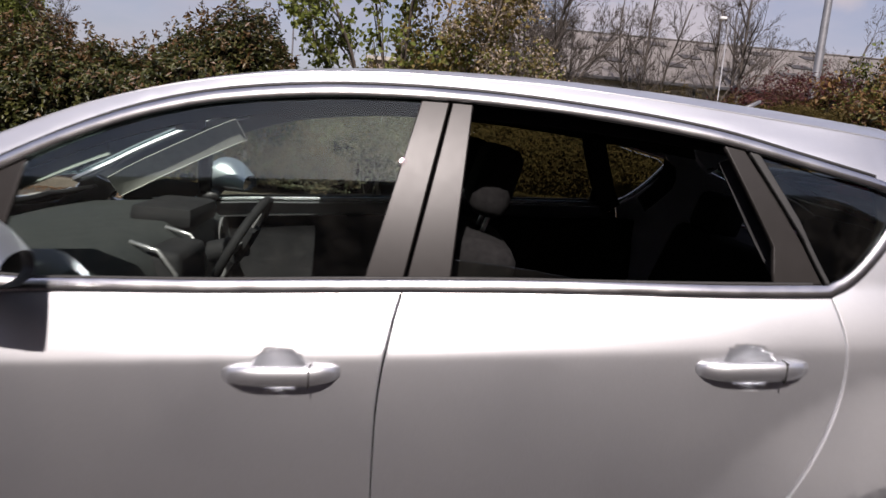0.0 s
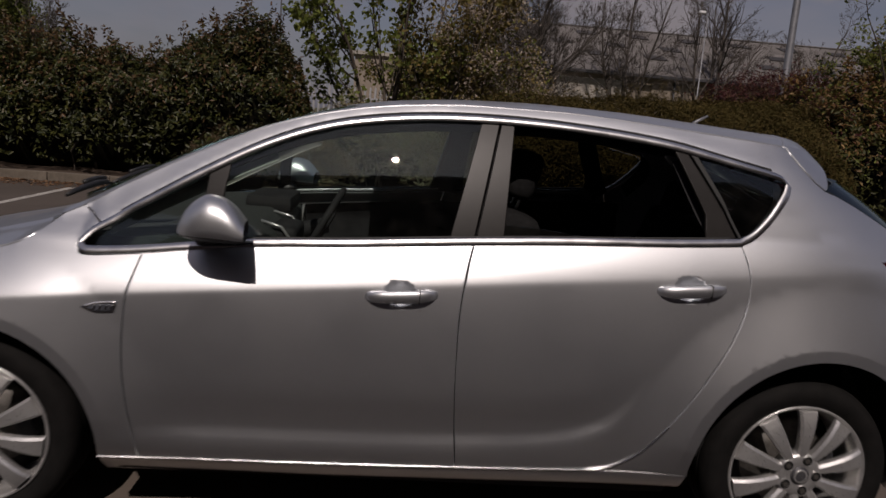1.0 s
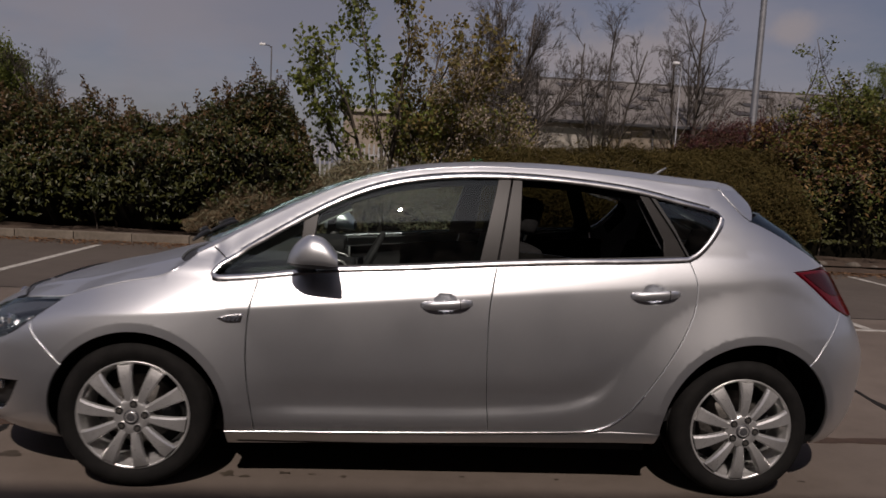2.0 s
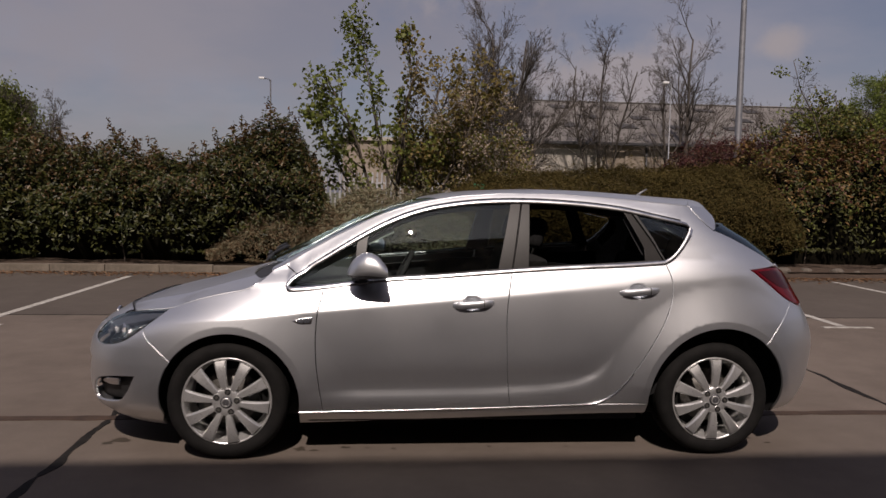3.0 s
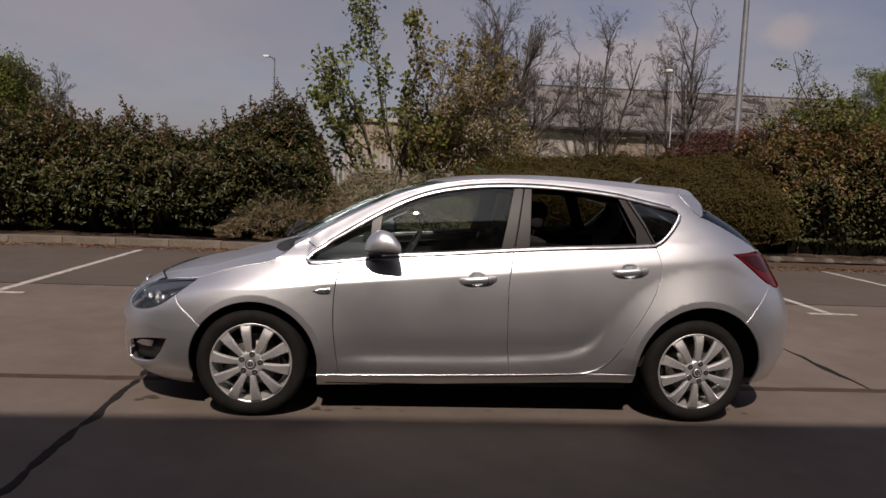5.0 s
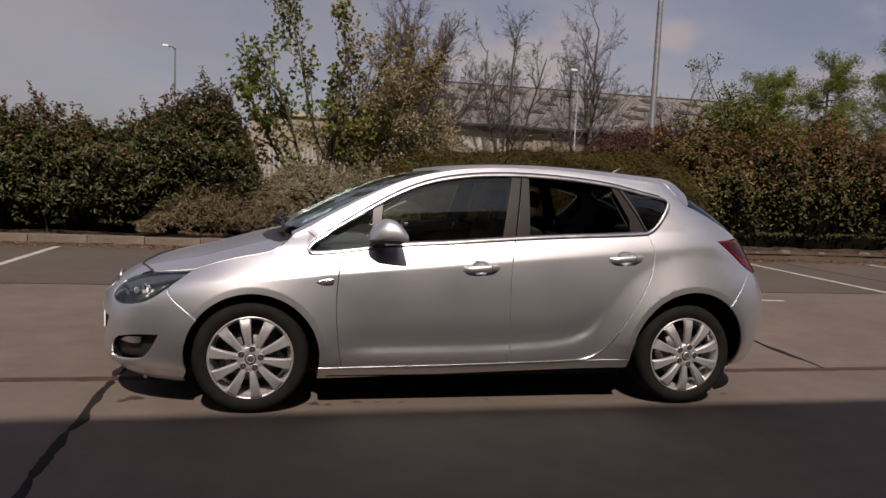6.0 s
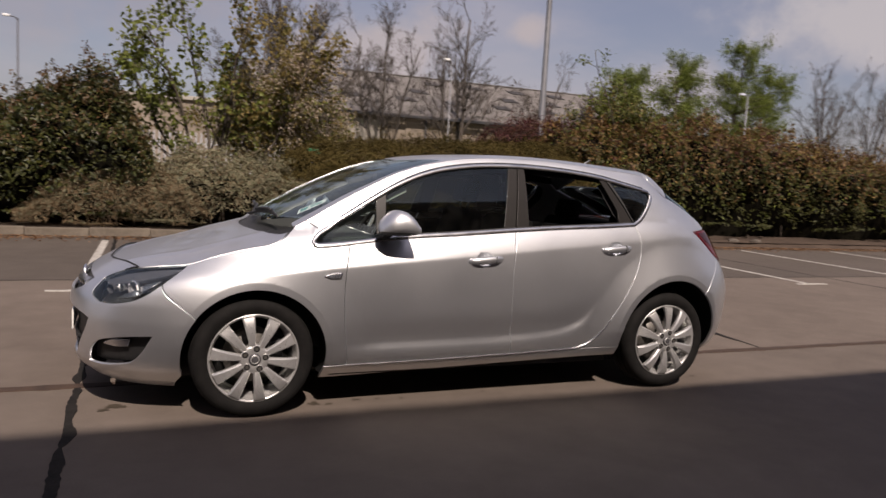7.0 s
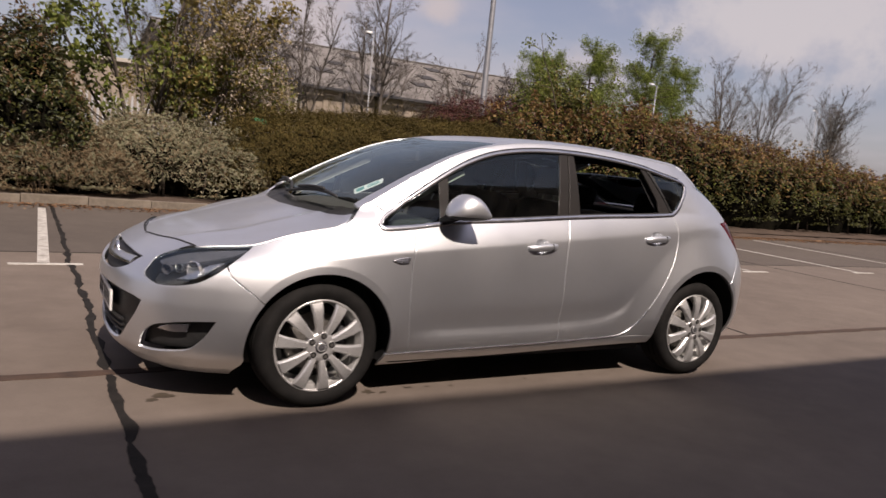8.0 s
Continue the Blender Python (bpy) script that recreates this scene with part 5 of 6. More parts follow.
CLAD = mottled("grey_cladding", (0.22, 0.20, 0.18), (0.30, 0.28, 0.25), 1, 0.6, 0.0, 0.1, 0.002)

KERB_Y = 8.32
bm = bmesh.new()
bmesh.ops.create_grid(bm, x_segments=2, y_segments=2, size=2200)
bm.transform(pose(0, 0, -0.03))
ground = part("ground", bm, GRASS_FAR, None, smooth=False)
tagged(ground, "flat open ground round the car park", "ground", kind="structure")

pavement = tagged(new("pavement"), "sun-bleached concrete slabs with dark sealed joints", "car park", kind="structure")
XJ, YJ = [-18.3, -12.95, -7.62, -2.27, 3.08, 8.43, 13.8, 19.2, 24.6, 30.0], [-20.0, -12.0, -8.0, -4.05, -0.10, 3.82, KERB_Y]
SLAB_X = [x for x in XJ if x not in (-2.27, 3.08)]
for i in range(len(SLAB_X) - 1):
    for j in range(len(YJ) - 1):
        g = 0.0006
        x0, x1, y0, y1 = SLAB_X[i] + g, SLAB_X[i + 1] - g, YJ[j] + g, YJ[j + 1] - g
        ob = part("concrete_slab", box_bm(x0 - (x0 + x1) / 2, x1 - (x0 + x1) / 2, y0 - (y0 + y1) / 2, y1 - (y0 + y1) / 2, -0.08, 0.0, bevel=0.0012, seg=1), TARMAC if YJ[j] > 3 else CONCRETE, pavement, smooth=False)
        ob.location = ((x0 + x1) / 2, (y0 + y1) / 2, 0)


def ribbon(name, pts, widths, z, material, parent, label=""):
    """A thin flat band on the ground along points."""
    verts, faces = [], []
    for k, (x, y) in enumerate(pts):
        a, b = pts[max(k - 1, 0)], pts[min(k + 1, len(pts) - 1)]
        dx, dy = b[0] - a[0], b[1] - a[1]
        n = math.hypot(dx, dy)
        w = widths[k] / 2
        for s in (-1, 1):
            verts += [(x - s * dy / n * w, y + s * dx / n * w, z), (x - s * dy / n * w * 1.05, y + s * dx / n * w * 1.05, z - 0.012)]
    for k in range(len(pts) - 1):
        a, b = k * 4, k * 4 + 4
        faces += [(a + 0, a + 2, b + 2, b + 0), (a + 2, a + 3, b + 3, b + 2), (a + 1, a + 0, b + 0, b + 1)]
    return link(name, verts, faces, material, parent, label, smooth=False)


rnd = random.Random(5)


def wander(x0, y0, x1, y1, amp, w, vary, seed, step=0.07):
    n = max(2, int(math.hypot(x1 - x0, y1 - y0) / step))
    pts, wid = [], []
    for k in range(n + 1):
        t = k / n
        s = t * math.hypot(x1 - x0, y1 - y0)
        off = amp * (noise.noise(Vector((s * 1.1, seed, 0))) + 0.5 * noise.noise(Vector((s * 4.3, seed, 5))))
        dx, dy = (x1 - x0), (y1 - y0)
        ln = math.hypot(dx, dy)
        pts.append((x0 + dx * t - dy / ln * off, y0 + dy * t + dx / ln * off))
        wid.append(w * max(0.25, 1 + vary * (noise.noise(Vector((s * 5.0, seed, 9))) + 0.6 * noise.noise(Vector((s * 17.0, seed, 4))))))
    return pts, wid


for k, x in enumerate(XJ[1:-1]):
    if x == -2.27:
        p, w = wander(x, -8, -2.16, KERB_Y, 0.05, 0.046, 1.1, 3, 0.04)
    elif x == 3.08:
        p, w = wander(x + 0.05, 1.25, x - 0.02, -0.05, 0.035, 0.060, 0.6, 14)
        w = [q * min(1, 0.15 + 1.6 * i / len(w), 0.1 + 2.2 * (1 - i / len(w))) for i, q in enumerate(w)]
    else:
        p, w = wander(x, -8, x, KERB_Y, 0.015, 0.018, 0.5, 11 + k)
    ribbon("joint_sealant", p, w, 0.003, SEALANT, pavement, "black bitumen in a joint")
for y, wd, m in ((-0.10, 0.085, JOINT), (3.82, 0.02, SEALANT), (-4.05, 0.015, SEALANT)):
    p, w = wander(XJ[0], y, XJ[-1], y, 0.008, wd, 0.4, y + 20)
    ribbon("joint_filler", p, w, 0.0035, m, pavement, "rust-brown filler in a long joint")

# bay lines: a stem with a short bar at its near end
LINES = [-9.55, -7.13, -4.74, -2.36, 0.04, 2.44, 4.85, 7.45, 10.4, 13.2]
for k, x in enumerate(LINES):
    ribbon("bay_line", [(x - 0.06, 3.22), (x, 5.4), (x + 0.06, 7.7)], [0.10, 0.10, 0.10], 0.004, LINE_PAINT, pavement, "worn white parking bay line")
    ribbon("bay_line_end", [(x - 0.34, 3.16), (x - 0.06, 3.16), (x + 0.26, 3.16)], [0.075] * 3, 0.0048, LINE_PAINT, pavement, "worn white end bar of a parking bay")


def blot(x, y, r, squash, seed, z=0.0028):
    verts = [(x, y, z)]
    for k in range(40):
        a = 2 * math.pi * k / 40
        q = r * (0.75 + 0.7 * noise.noise(Vector((math.cos(a) * 1.6, math.sin(a) * 1.6, seed))))
        verts.append((x + q * math.cos(a), y + q * squash * math.sin(a), z))
    return link("oil_stain", verts, [(0, 1 + k, 1 + (k + 1) % 40) for k in range(40)], STAIN, pavement, "brown oil stain", smooth=False)


for k, (x, y, r, s) in enumerate(((-0.97, -0.71, 0.045, 0.7), (-0.90, -0.735, 0.03, 0.6), (-0.72, -0.69, 0.03, 0.6), (-0.60, -0.70, 0.018, 0.6), (-0.45, -0.72, 0.016, 0.6), (-2.02, -0.53, 0.075, 0.45), (-2.08, -0.58, 0.04, 0.6), (1.70, -0.60, 0.03, 0.5), (1.78, -0.68, 0.022, 0.5), (0.1, -0.70, 0.014, 0.6), (0.55, -0.71, 0.014, 0.6))):
    blot(x, y, r, s, k * 3.7)

kerb = tagged(new("kerb"), "pale concrete kerb along the planted bed", "kerb", kind="structure")
for k in range(23):
    x = -14.0 + 0.915 * k
    h = 0.125 + rnd.uniform(-0.008, 0.008)
    ob = part("kerb_stone", box_bm(-0.4535, 0.4535, 0.0, 0.135, -0.1, h, bevel=0.008, seg=2), KERB, kerb, smooth=False)
    ob.location = (x, KERB_Y + 0.012 * k / 20 + rnd.uniform(-0.006, 0.006), 0)
    ob.rotation_euler = (0, 0, rnd.uniform(-0.006, 0.006))

# the bed behind it, a shallow bank
verts, faces, nx, ny = [], [], 120, 10
for j in range(ny + 1):
    for i in range(nx + 1):
        x, y = -30 + 85 * i / nx, KERB_Y + 0.13 + 6.0 * j / ny
        verts.append((x, y, 0.09 + 0.03 * j / ny * 4 + 0.05 * noise.noise(Vector((x * 1.3, y * 1.3, 2))) * (j > 0)))
for j in range(ny):
    for i in range(nx):
        a = j * (nx + 1) + i
        faces.append((a, a + 1, a + nx + 2, a + nx + 1))
bed = tagged(link("planting_bed", verts, faces, EARTH, None), "bare brown earth bed behind the kerb", "planting bed", kind="structure")


# trodden earth spilling over the edge where the kerb ends
verts, faces, nx = [], [], 200
for i in range(nx + 1):
    x = 6.2 + 40 * i / nx
    edge = KERB_Y - 0.16 + 0.16 * noise.fractal(Vector((x * 1.1, 3.0, 0)), 1.0, 2.0, 4)
    for j, (d, z) in enumerate(((0.0, 0.003), (0.10, 0.022), (0.28, 0.06), (0.55, 0.12), (0.75, 0.10))):
        verts.append((x, edge + d, z + 0.02 * noise.noise(Vector((x * 3, j * 1.7, 1))) * (j > 0)))
for i in range(nx):
    for j in range(4):
        a = i * 5 + j
        faces.append((a, a + 5, a + 6, a + 1))
tagged(link("earth_verge", verts, faces, EARTH, None), "bare reddish earth spilling from the bed onto the tarmac", "earth", kind="structure")


# ---- leaves ----
def leaf_material(name, colours, rough=0.5, through=0.3, gloss=0.35):
    """Leaves that differ one from another, glossy above and letting light through."""
    m = bpy.data.materials.new(name)
    m.use_nodes = True
    t = m.node_tree
    p = t.nodes["Principled BSDF"]
    rand = t.nodes.new("ShaderNodeNewGeometry").outputs["Random Per Island"]
    n = len(colours)
    c = ramp(t, rand, *[(k / max(1, n - 1), q) for k, q in enumerate(colours)])
    patch = noise_node(t, 0.9, 4)
    c = blend(t, 1.0, c, ramp(t, patch, (0.3, (0.72,) * 3), (0.7, (1.2,) * 3)), "MULTIPLY")
    t.links.new(c, p.inputs["Base Color"])
    p.inputs["Roughness"].default_value = rough
    p.inputs["Specular IOR Level"].default_value = gloss
    tr = t.nodes.new("ShaderNodeBsdfTranslucent")
    t.links.new(c, tr.inputs[0])
    mx = t.nodes.new("ShaderNodeMixShader")
    mx.inputs[0].default_value = through
    out = t.nodes["Material Output"]
    t.links.new(p.outputs[0], mx.inputs[1])
    t.links.new(tr.outputs[0], mx.inputs[2])
    t.links.new(mx.outputs[0], out.inputs[0])
    return m


def leaves(name, points, ways, size, aspect, material, parent, rng, label="", fold=0.25, droop=0.0):
    """Many small leaves as one mesh: each a pointed blade of two faces, bent along its rib."""
    n = len(points)
    ways = ways / (np.linalg.norm(ways, axis=1)[:, None] + 1e-9)
    rand = rng.normal(size=(n, 3))
    rand[:, 2] -= droop
    along = rand - (rand * ways).sum(1)[:, None] * ways
    along /= np.linalg.norm(along, axis=1)[:, None] + 1e-9
    across = np.cross(ways, along)
    ln = size * rng.uniform(0.65, 1.3, n)[:, None]
    wd = ln * aspect * rng.uniform(0.8, 1.2, n)[:, None]
    a = points - along * ln * 0.5
    b = points + along * ln * 0.5 - ways * ln * fold * 0.5
    l = points + across * wd * 0.5 + ways * wd * fold
    r = points - across * wd * 0.5 + ways * wd * fold
    verts = np.stack([a, r, b, l], 1).reshape(-1, 3)
    me = bpy.data.meshes.new(name)
    me.vertices.add(4 * n)
    me.vertices.foreach_set("co", verts.astype(np.float32).ravel())
    base = np.arange(n)[:, None] * 4
    tri = (base + np.array([[0, 1, 2, 0, 2, 3]])).ravel()
    me.loops.add(6 * n)
    me.loops.foreach_set("vertex_index", tri.astype(np.int32))
    me.polygons.add(2 * n)
    me.polygons.foreach_set("loop_start", np.arange(0, 6 * n, 3, dtype=np.int32))
    me.update(calc_edges=True)
    me.materials.append(material)
    ob = new(name, me)
    if parent is not None:
        ob.parent = parent
    if label:
        tagged(ob, label)
    return ob


def lumps(p, scale, seed):
    return np.array([noise.fractal(Vector((x * scale, y * scale, z * scale + seed)), 1.0, 2.0, 3) for x, y, z in p])


def hedge(name, label, x0, x1, y0, y1, foot, top, kinds, count, seed, lump=0.28, core=None, category="hedge", round_end=0.8, shoots=0, shoot_leaf=None, over=0.12):
    """A hedge between x0 and x1, y0 and y1: top is a curve of heights; kinds are (share, size, aspect, material, low, high) of leaves."""
    rng = np.random.default_rng(seed)
    root = thing(name, label, category)

    def shape(x, u):
        """u runs 0..1 up the front, over the top and down the back."""
        h = np.array([lerp(float(q), top) for q in x])
        end = np.clip(np.minimum(x - x0, x1 - x) / round_end, 0, 1) ** 0.5
        a = u * math.pi * 1.15 - 0.05 * math.pi
        depth = (y1 - y0) / 2
        cy, sz = -np.cos(a), np.sin(a)
        y = (y0 + y1) / 2 + np.sign(cy) * np.abs(cy) ** 0.55 * depth * (0.55 + 0.45 * end)
        z = foot + (h - foot) * np.clip(np.abs(sz) ** 0.62 * np.sign(sz), 0, 1) * (0.35 + 0.65 * end)
        y = y - over * np.sin(np.pi * np.clip((z - foot + 0.12) / np.maximum(h - foot, 0.3), 0, 1)) * (cy < 0)
        nrm = np.stack([np.zeros_like(a), np.sign(cy) * np.abs(cy) ** 1.2, np.maximum(sz, 0) ** 1.5 + 0.25], 1)
        return np.stack([x, y, z], 1), nrm
    made = []
    for share, size, aspect, material, low, high in kinds:
        n = int(count * share)
        x = rng.uniform(x0, x1, n)
        u = rng.uniform(0.0, 0.72, n) ** 0.9
        p, nrm = shape(x, u)
        bulge = lumps(p[:, :3], 1.25, seed) + 0.5 * lumps(p, 3.4, seed + 7)
        nl = nrm / np.linalg.norm(nrm, axis=1)[:, None]
        p = p + nl * (lump * bulge - rng.exponential(0.13, n) + 0.08 * (rng.random(n) < 0.06))[:, None]
        h = np.array([lerp(float(q), top) for q in x])
        rel = (p[:, 2] - foot) / (h - foot)
        keep = (rel > low + 0.12 * rng.normal(size=n)) & (rel < high + 0.12 * rng.normal(size=n)) & (p[:, 2] > foot - 0.1 + 0.2 * rng.random(n) + 0.5 * lumps(p * np.array([1, 0.3, 0.0]), 1.6, seed + 3))
        p, nl = p[keep], nl[keep]
        ways = nl * 0.8 + rng.normal(size=p.shape) * 0.55 + np.array([0, -0.1, 0.35])
        tagged(leaves("foliage", p, ways, size, aspect, material, root, rng), kind="stuff")
    # upright young shoots over the top
    if shoots:
        pts = []
        for k in range(int(shoots * (x1 - x0))):
            x = rng.uniform(x0 + 0.2, x1 - 0.2)
            q, _ = shape(np.array([x]), np.array([rng.uniform(0.22, 0.62)]))
            b = lump * float(lumps(q, 1.25, seed)[0] + 0.5 * lumps(q, 3.4, seed + 7)[0])
            ln = rng.uniform(0.08, 0.38)
            lean = rng.normal(size=2) * 0.2
            for j in range(int(8 + ln * 40)):
                s = rng.random()
                pts.append((x + lean[0] * ln * s + rng.normal() * 0.03, q[0, 1] + lean[1] * ln * s + rng.normal() * 0.03, q[0, 2] + b + ln * s))
        pts = np.array(pts)
        tagged(leaves("shoot_leaf", pts, rng.normal(size=pts.shape) + np.array([0, -0.3, 0.7]), kinds[0][1] * 0.9, kinds[0][2], shoot_leaf, root, rng), kind="stuff")
    # added dark shell down to the earth: inner shade put into its colour
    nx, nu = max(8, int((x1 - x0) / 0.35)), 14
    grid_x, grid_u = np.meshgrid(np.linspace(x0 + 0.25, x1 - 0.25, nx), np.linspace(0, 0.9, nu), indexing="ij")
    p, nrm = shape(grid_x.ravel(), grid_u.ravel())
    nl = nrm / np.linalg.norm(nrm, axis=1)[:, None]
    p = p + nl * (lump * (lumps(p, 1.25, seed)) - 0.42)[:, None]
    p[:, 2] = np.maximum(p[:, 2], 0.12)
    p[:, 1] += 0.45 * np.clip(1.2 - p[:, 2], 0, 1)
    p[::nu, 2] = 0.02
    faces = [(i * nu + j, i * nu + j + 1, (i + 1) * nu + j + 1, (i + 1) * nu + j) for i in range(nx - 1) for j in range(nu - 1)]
    link("inner_growth", p, faces, core or HEDGE_SHADE, root, "added dark shell standing in for the shade inside the hedge")
    # stems down to the earth
    v, f = [], []
    for k in range(int((x1 - x0) * 2.2)):
        x = rng.uniform(x0 + 0.3, x1 - 0.3)
        y = rng.uniform(y0 + 0.35, y1 - 0.4)
        q, w = tube([(x, y, 0.0), (x + rng.normal() * 0.06, y + rng.normal() * 0.06, foot * 0.6 + 0.2), (x + rng.normal() * 0.18, y + rng.normal() * 0.12, foot + 0.6)], [0.025, 0.02, 0.012], 5)
        f += [tuple(i + len(v) for i in face) for face in w]
        v += q
    tagged(link("stem", v, f, BARK, root, "thin brown stems"), kind="stuff")
    return root


BARK = mottled("bark", (0.045, 0.036, 0.028), (0.11, 0.088, 0.068), 9, 0.9, 0.0, 0.5, 0.006)
BARK_GREY = mottled("grey_bark", (0.040, 0.033, 0.028), (0.098, 0.082, 0.070), 7, 0.9, 0.0, 0.5, 0.006)
# near-black and dark olive: shade between the leaves painted as colour
HEDGE_SHADE = mottled("hedge_inner_shade", (0.004, 0.0038, 0.003), (0.010, 0.009, 0.006), 5, 0.95, 0.0, 0.5, 0.02, Specular_IOR_Level=0.02)
OLIVE_SHADE = mottled("olive_inner_shade", (0.010, 0.009, 0.004), (0.026, 0.021, 0.009), 9, 0.95, 0.0, 0.5, 0.02, Specular_IOR_Level=0.02)
LAUREL = leaf_material("laurel_leaf", [(0.0135, 0.0189, 0.0054), (0.0243, 0.0315, 0.0081), (0.0405, 0.04725, 0.0117), (0.0675, 0.0693, 0.0162), (0.0324, 0.0357, 0.009)], 0.42, 0.2, 0.27)
BROAD = leaf_material("broad_green_leaf", [(0.030, 0.036, 0.010), (0.048, 0.052, 0.014), (0.070, 0.070, 0.020), (0.040, 0.040, 0.012)], 0.5, 0.25, 0.22)
LAUREL_TIP = leaf_material("red_tip_leaf", [(0.075, 0.040, 0.018), (0.11, 0.055, 0.022), (0.060, 0.060, 0.020), (0.15, 0.085, 0.040), (0.085, 0.075, 0.025)], 0.42, 0.3, 0.4)
SCRUB = leaf_material("grey_scrub_leaf", [(0.14, 0.14, 0.085), (0.21, 0.20, 0.13), (0.25, 0.22, 0.15), (0.16, 0.17, 0.10)], 0.8, 0.2, 0.1)
SCRUB_DRY = leaf_material("dry_scrub_twig", [(0.195, 0.1365, 0.08125), (0.273, 0.2015, 0.125), (0.156, 0.1105, 0.06875)], 0.85, 0.2, 0.1)
OLIVE = leaf_material("olive_needle", [(0.052, 0.044, 0.013), (0.073, 0.058, 0.017), (0.096, 0.069, 0.021), (0.063, 0.045, 0.015)], 0.7, 0.25, 0.15)
BRONZE = leaf_material("bronze_leaf", [(0.11, 0.062, 0.022), (0.16, 0.090, 0.030), (0.085, 0.066, 0.022), (0.29, 0.18, 0.065), (0.0675, 0.045, 0.0169), (0.16, 0.075, 0.035)], 0.5, 0.3, 0.3)
PURPLE = leaf_material("purple_leaf", [(0.045, 0.012, 0.012), (0.075, 0.020, 0.020), (0.10, 0.032, 0.026)], 0.5, 0.3, 0.3)
FRESH = leaf_material("fresh_green_leaf", [(0.10, 0.13, 0.026), (0.14, 0.17, 0.034), (0.18, 0.20, 0.048), (0.09, 0.10, 0.024)], 0.5, 0.4, 0.3)
OCHRE = leaf_material("ochre_young_leaf", [(0.16, 0.12, 0.035), (0.22, 0.16, 0.055), (0.13, 0.12, 0.03), (0.26, 0.20, 0.08)], 0.55, 0.4, 0.25)
BLOSSOM = leaf_material("white_blossom", [(0.4125, 0.34, 0.279), (0.51, 0.4216, 0.3472), (0.315, 0.272, 0.186)], 0.7, 0.4, 0.2)
LARCH = leaf_material("larch_needle", [(0.14, 0.18, 0.035), (0.19, 0.23, 0.05), (0.10, 0.14, 0.03)], 0.6, 0.4, 0.2)
IVY = leaf_material("far_evergreen", [(0.030, 0.040, 0.014), (0.055, 0.062, 0.018), (0.085, 0.09, 0.02)], 0.6, 0.25, 0.2)

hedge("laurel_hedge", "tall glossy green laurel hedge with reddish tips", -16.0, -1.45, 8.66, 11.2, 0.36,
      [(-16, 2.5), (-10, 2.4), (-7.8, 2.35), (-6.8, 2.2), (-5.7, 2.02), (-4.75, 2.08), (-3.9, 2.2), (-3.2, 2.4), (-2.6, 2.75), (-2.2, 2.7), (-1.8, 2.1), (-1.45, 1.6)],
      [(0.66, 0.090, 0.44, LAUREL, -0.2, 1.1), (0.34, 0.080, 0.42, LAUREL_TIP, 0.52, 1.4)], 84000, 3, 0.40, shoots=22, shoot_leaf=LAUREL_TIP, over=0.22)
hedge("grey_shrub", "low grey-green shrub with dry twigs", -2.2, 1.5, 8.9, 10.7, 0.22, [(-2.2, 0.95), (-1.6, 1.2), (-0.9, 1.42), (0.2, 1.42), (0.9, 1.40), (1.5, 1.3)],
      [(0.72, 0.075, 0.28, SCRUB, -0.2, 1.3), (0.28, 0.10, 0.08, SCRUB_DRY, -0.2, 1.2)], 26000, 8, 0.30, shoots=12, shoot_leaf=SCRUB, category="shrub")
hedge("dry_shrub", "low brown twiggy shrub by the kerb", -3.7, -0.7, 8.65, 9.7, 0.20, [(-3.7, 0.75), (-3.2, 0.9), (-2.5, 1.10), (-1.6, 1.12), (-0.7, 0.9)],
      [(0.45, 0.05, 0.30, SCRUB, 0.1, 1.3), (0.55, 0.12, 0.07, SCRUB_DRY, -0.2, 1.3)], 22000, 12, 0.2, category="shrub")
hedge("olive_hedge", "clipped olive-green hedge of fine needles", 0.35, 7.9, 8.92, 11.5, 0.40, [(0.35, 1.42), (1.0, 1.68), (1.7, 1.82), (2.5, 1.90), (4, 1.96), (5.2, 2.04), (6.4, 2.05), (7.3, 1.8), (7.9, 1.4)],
      [(1.0, 0.062, 0.26, OLIVE, -0.2, 1.3)], 100000, 21, 0.18, core=OLIVE_SHADE, shoots=14, shoot_leaf=OLIVE, over=0.2)
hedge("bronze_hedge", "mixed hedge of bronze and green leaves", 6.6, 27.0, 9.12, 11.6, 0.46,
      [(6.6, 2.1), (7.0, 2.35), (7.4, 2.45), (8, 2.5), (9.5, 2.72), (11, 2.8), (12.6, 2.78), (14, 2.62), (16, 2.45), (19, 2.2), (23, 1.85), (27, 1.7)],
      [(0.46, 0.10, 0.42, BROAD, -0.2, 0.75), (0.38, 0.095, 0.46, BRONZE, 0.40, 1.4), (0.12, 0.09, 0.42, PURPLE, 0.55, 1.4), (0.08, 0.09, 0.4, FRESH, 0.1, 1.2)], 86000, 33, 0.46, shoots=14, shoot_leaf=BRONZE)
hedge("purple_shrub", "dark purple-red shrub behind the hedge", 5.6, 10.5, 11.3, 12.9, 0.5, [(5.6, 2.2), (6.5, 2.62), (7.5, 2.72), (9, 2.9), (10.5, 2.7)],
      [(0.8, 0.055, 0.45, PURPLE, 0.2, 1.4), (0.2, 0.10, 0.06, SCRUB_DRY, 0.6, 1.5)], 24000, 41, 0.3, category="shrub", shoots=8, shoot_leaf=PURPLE)

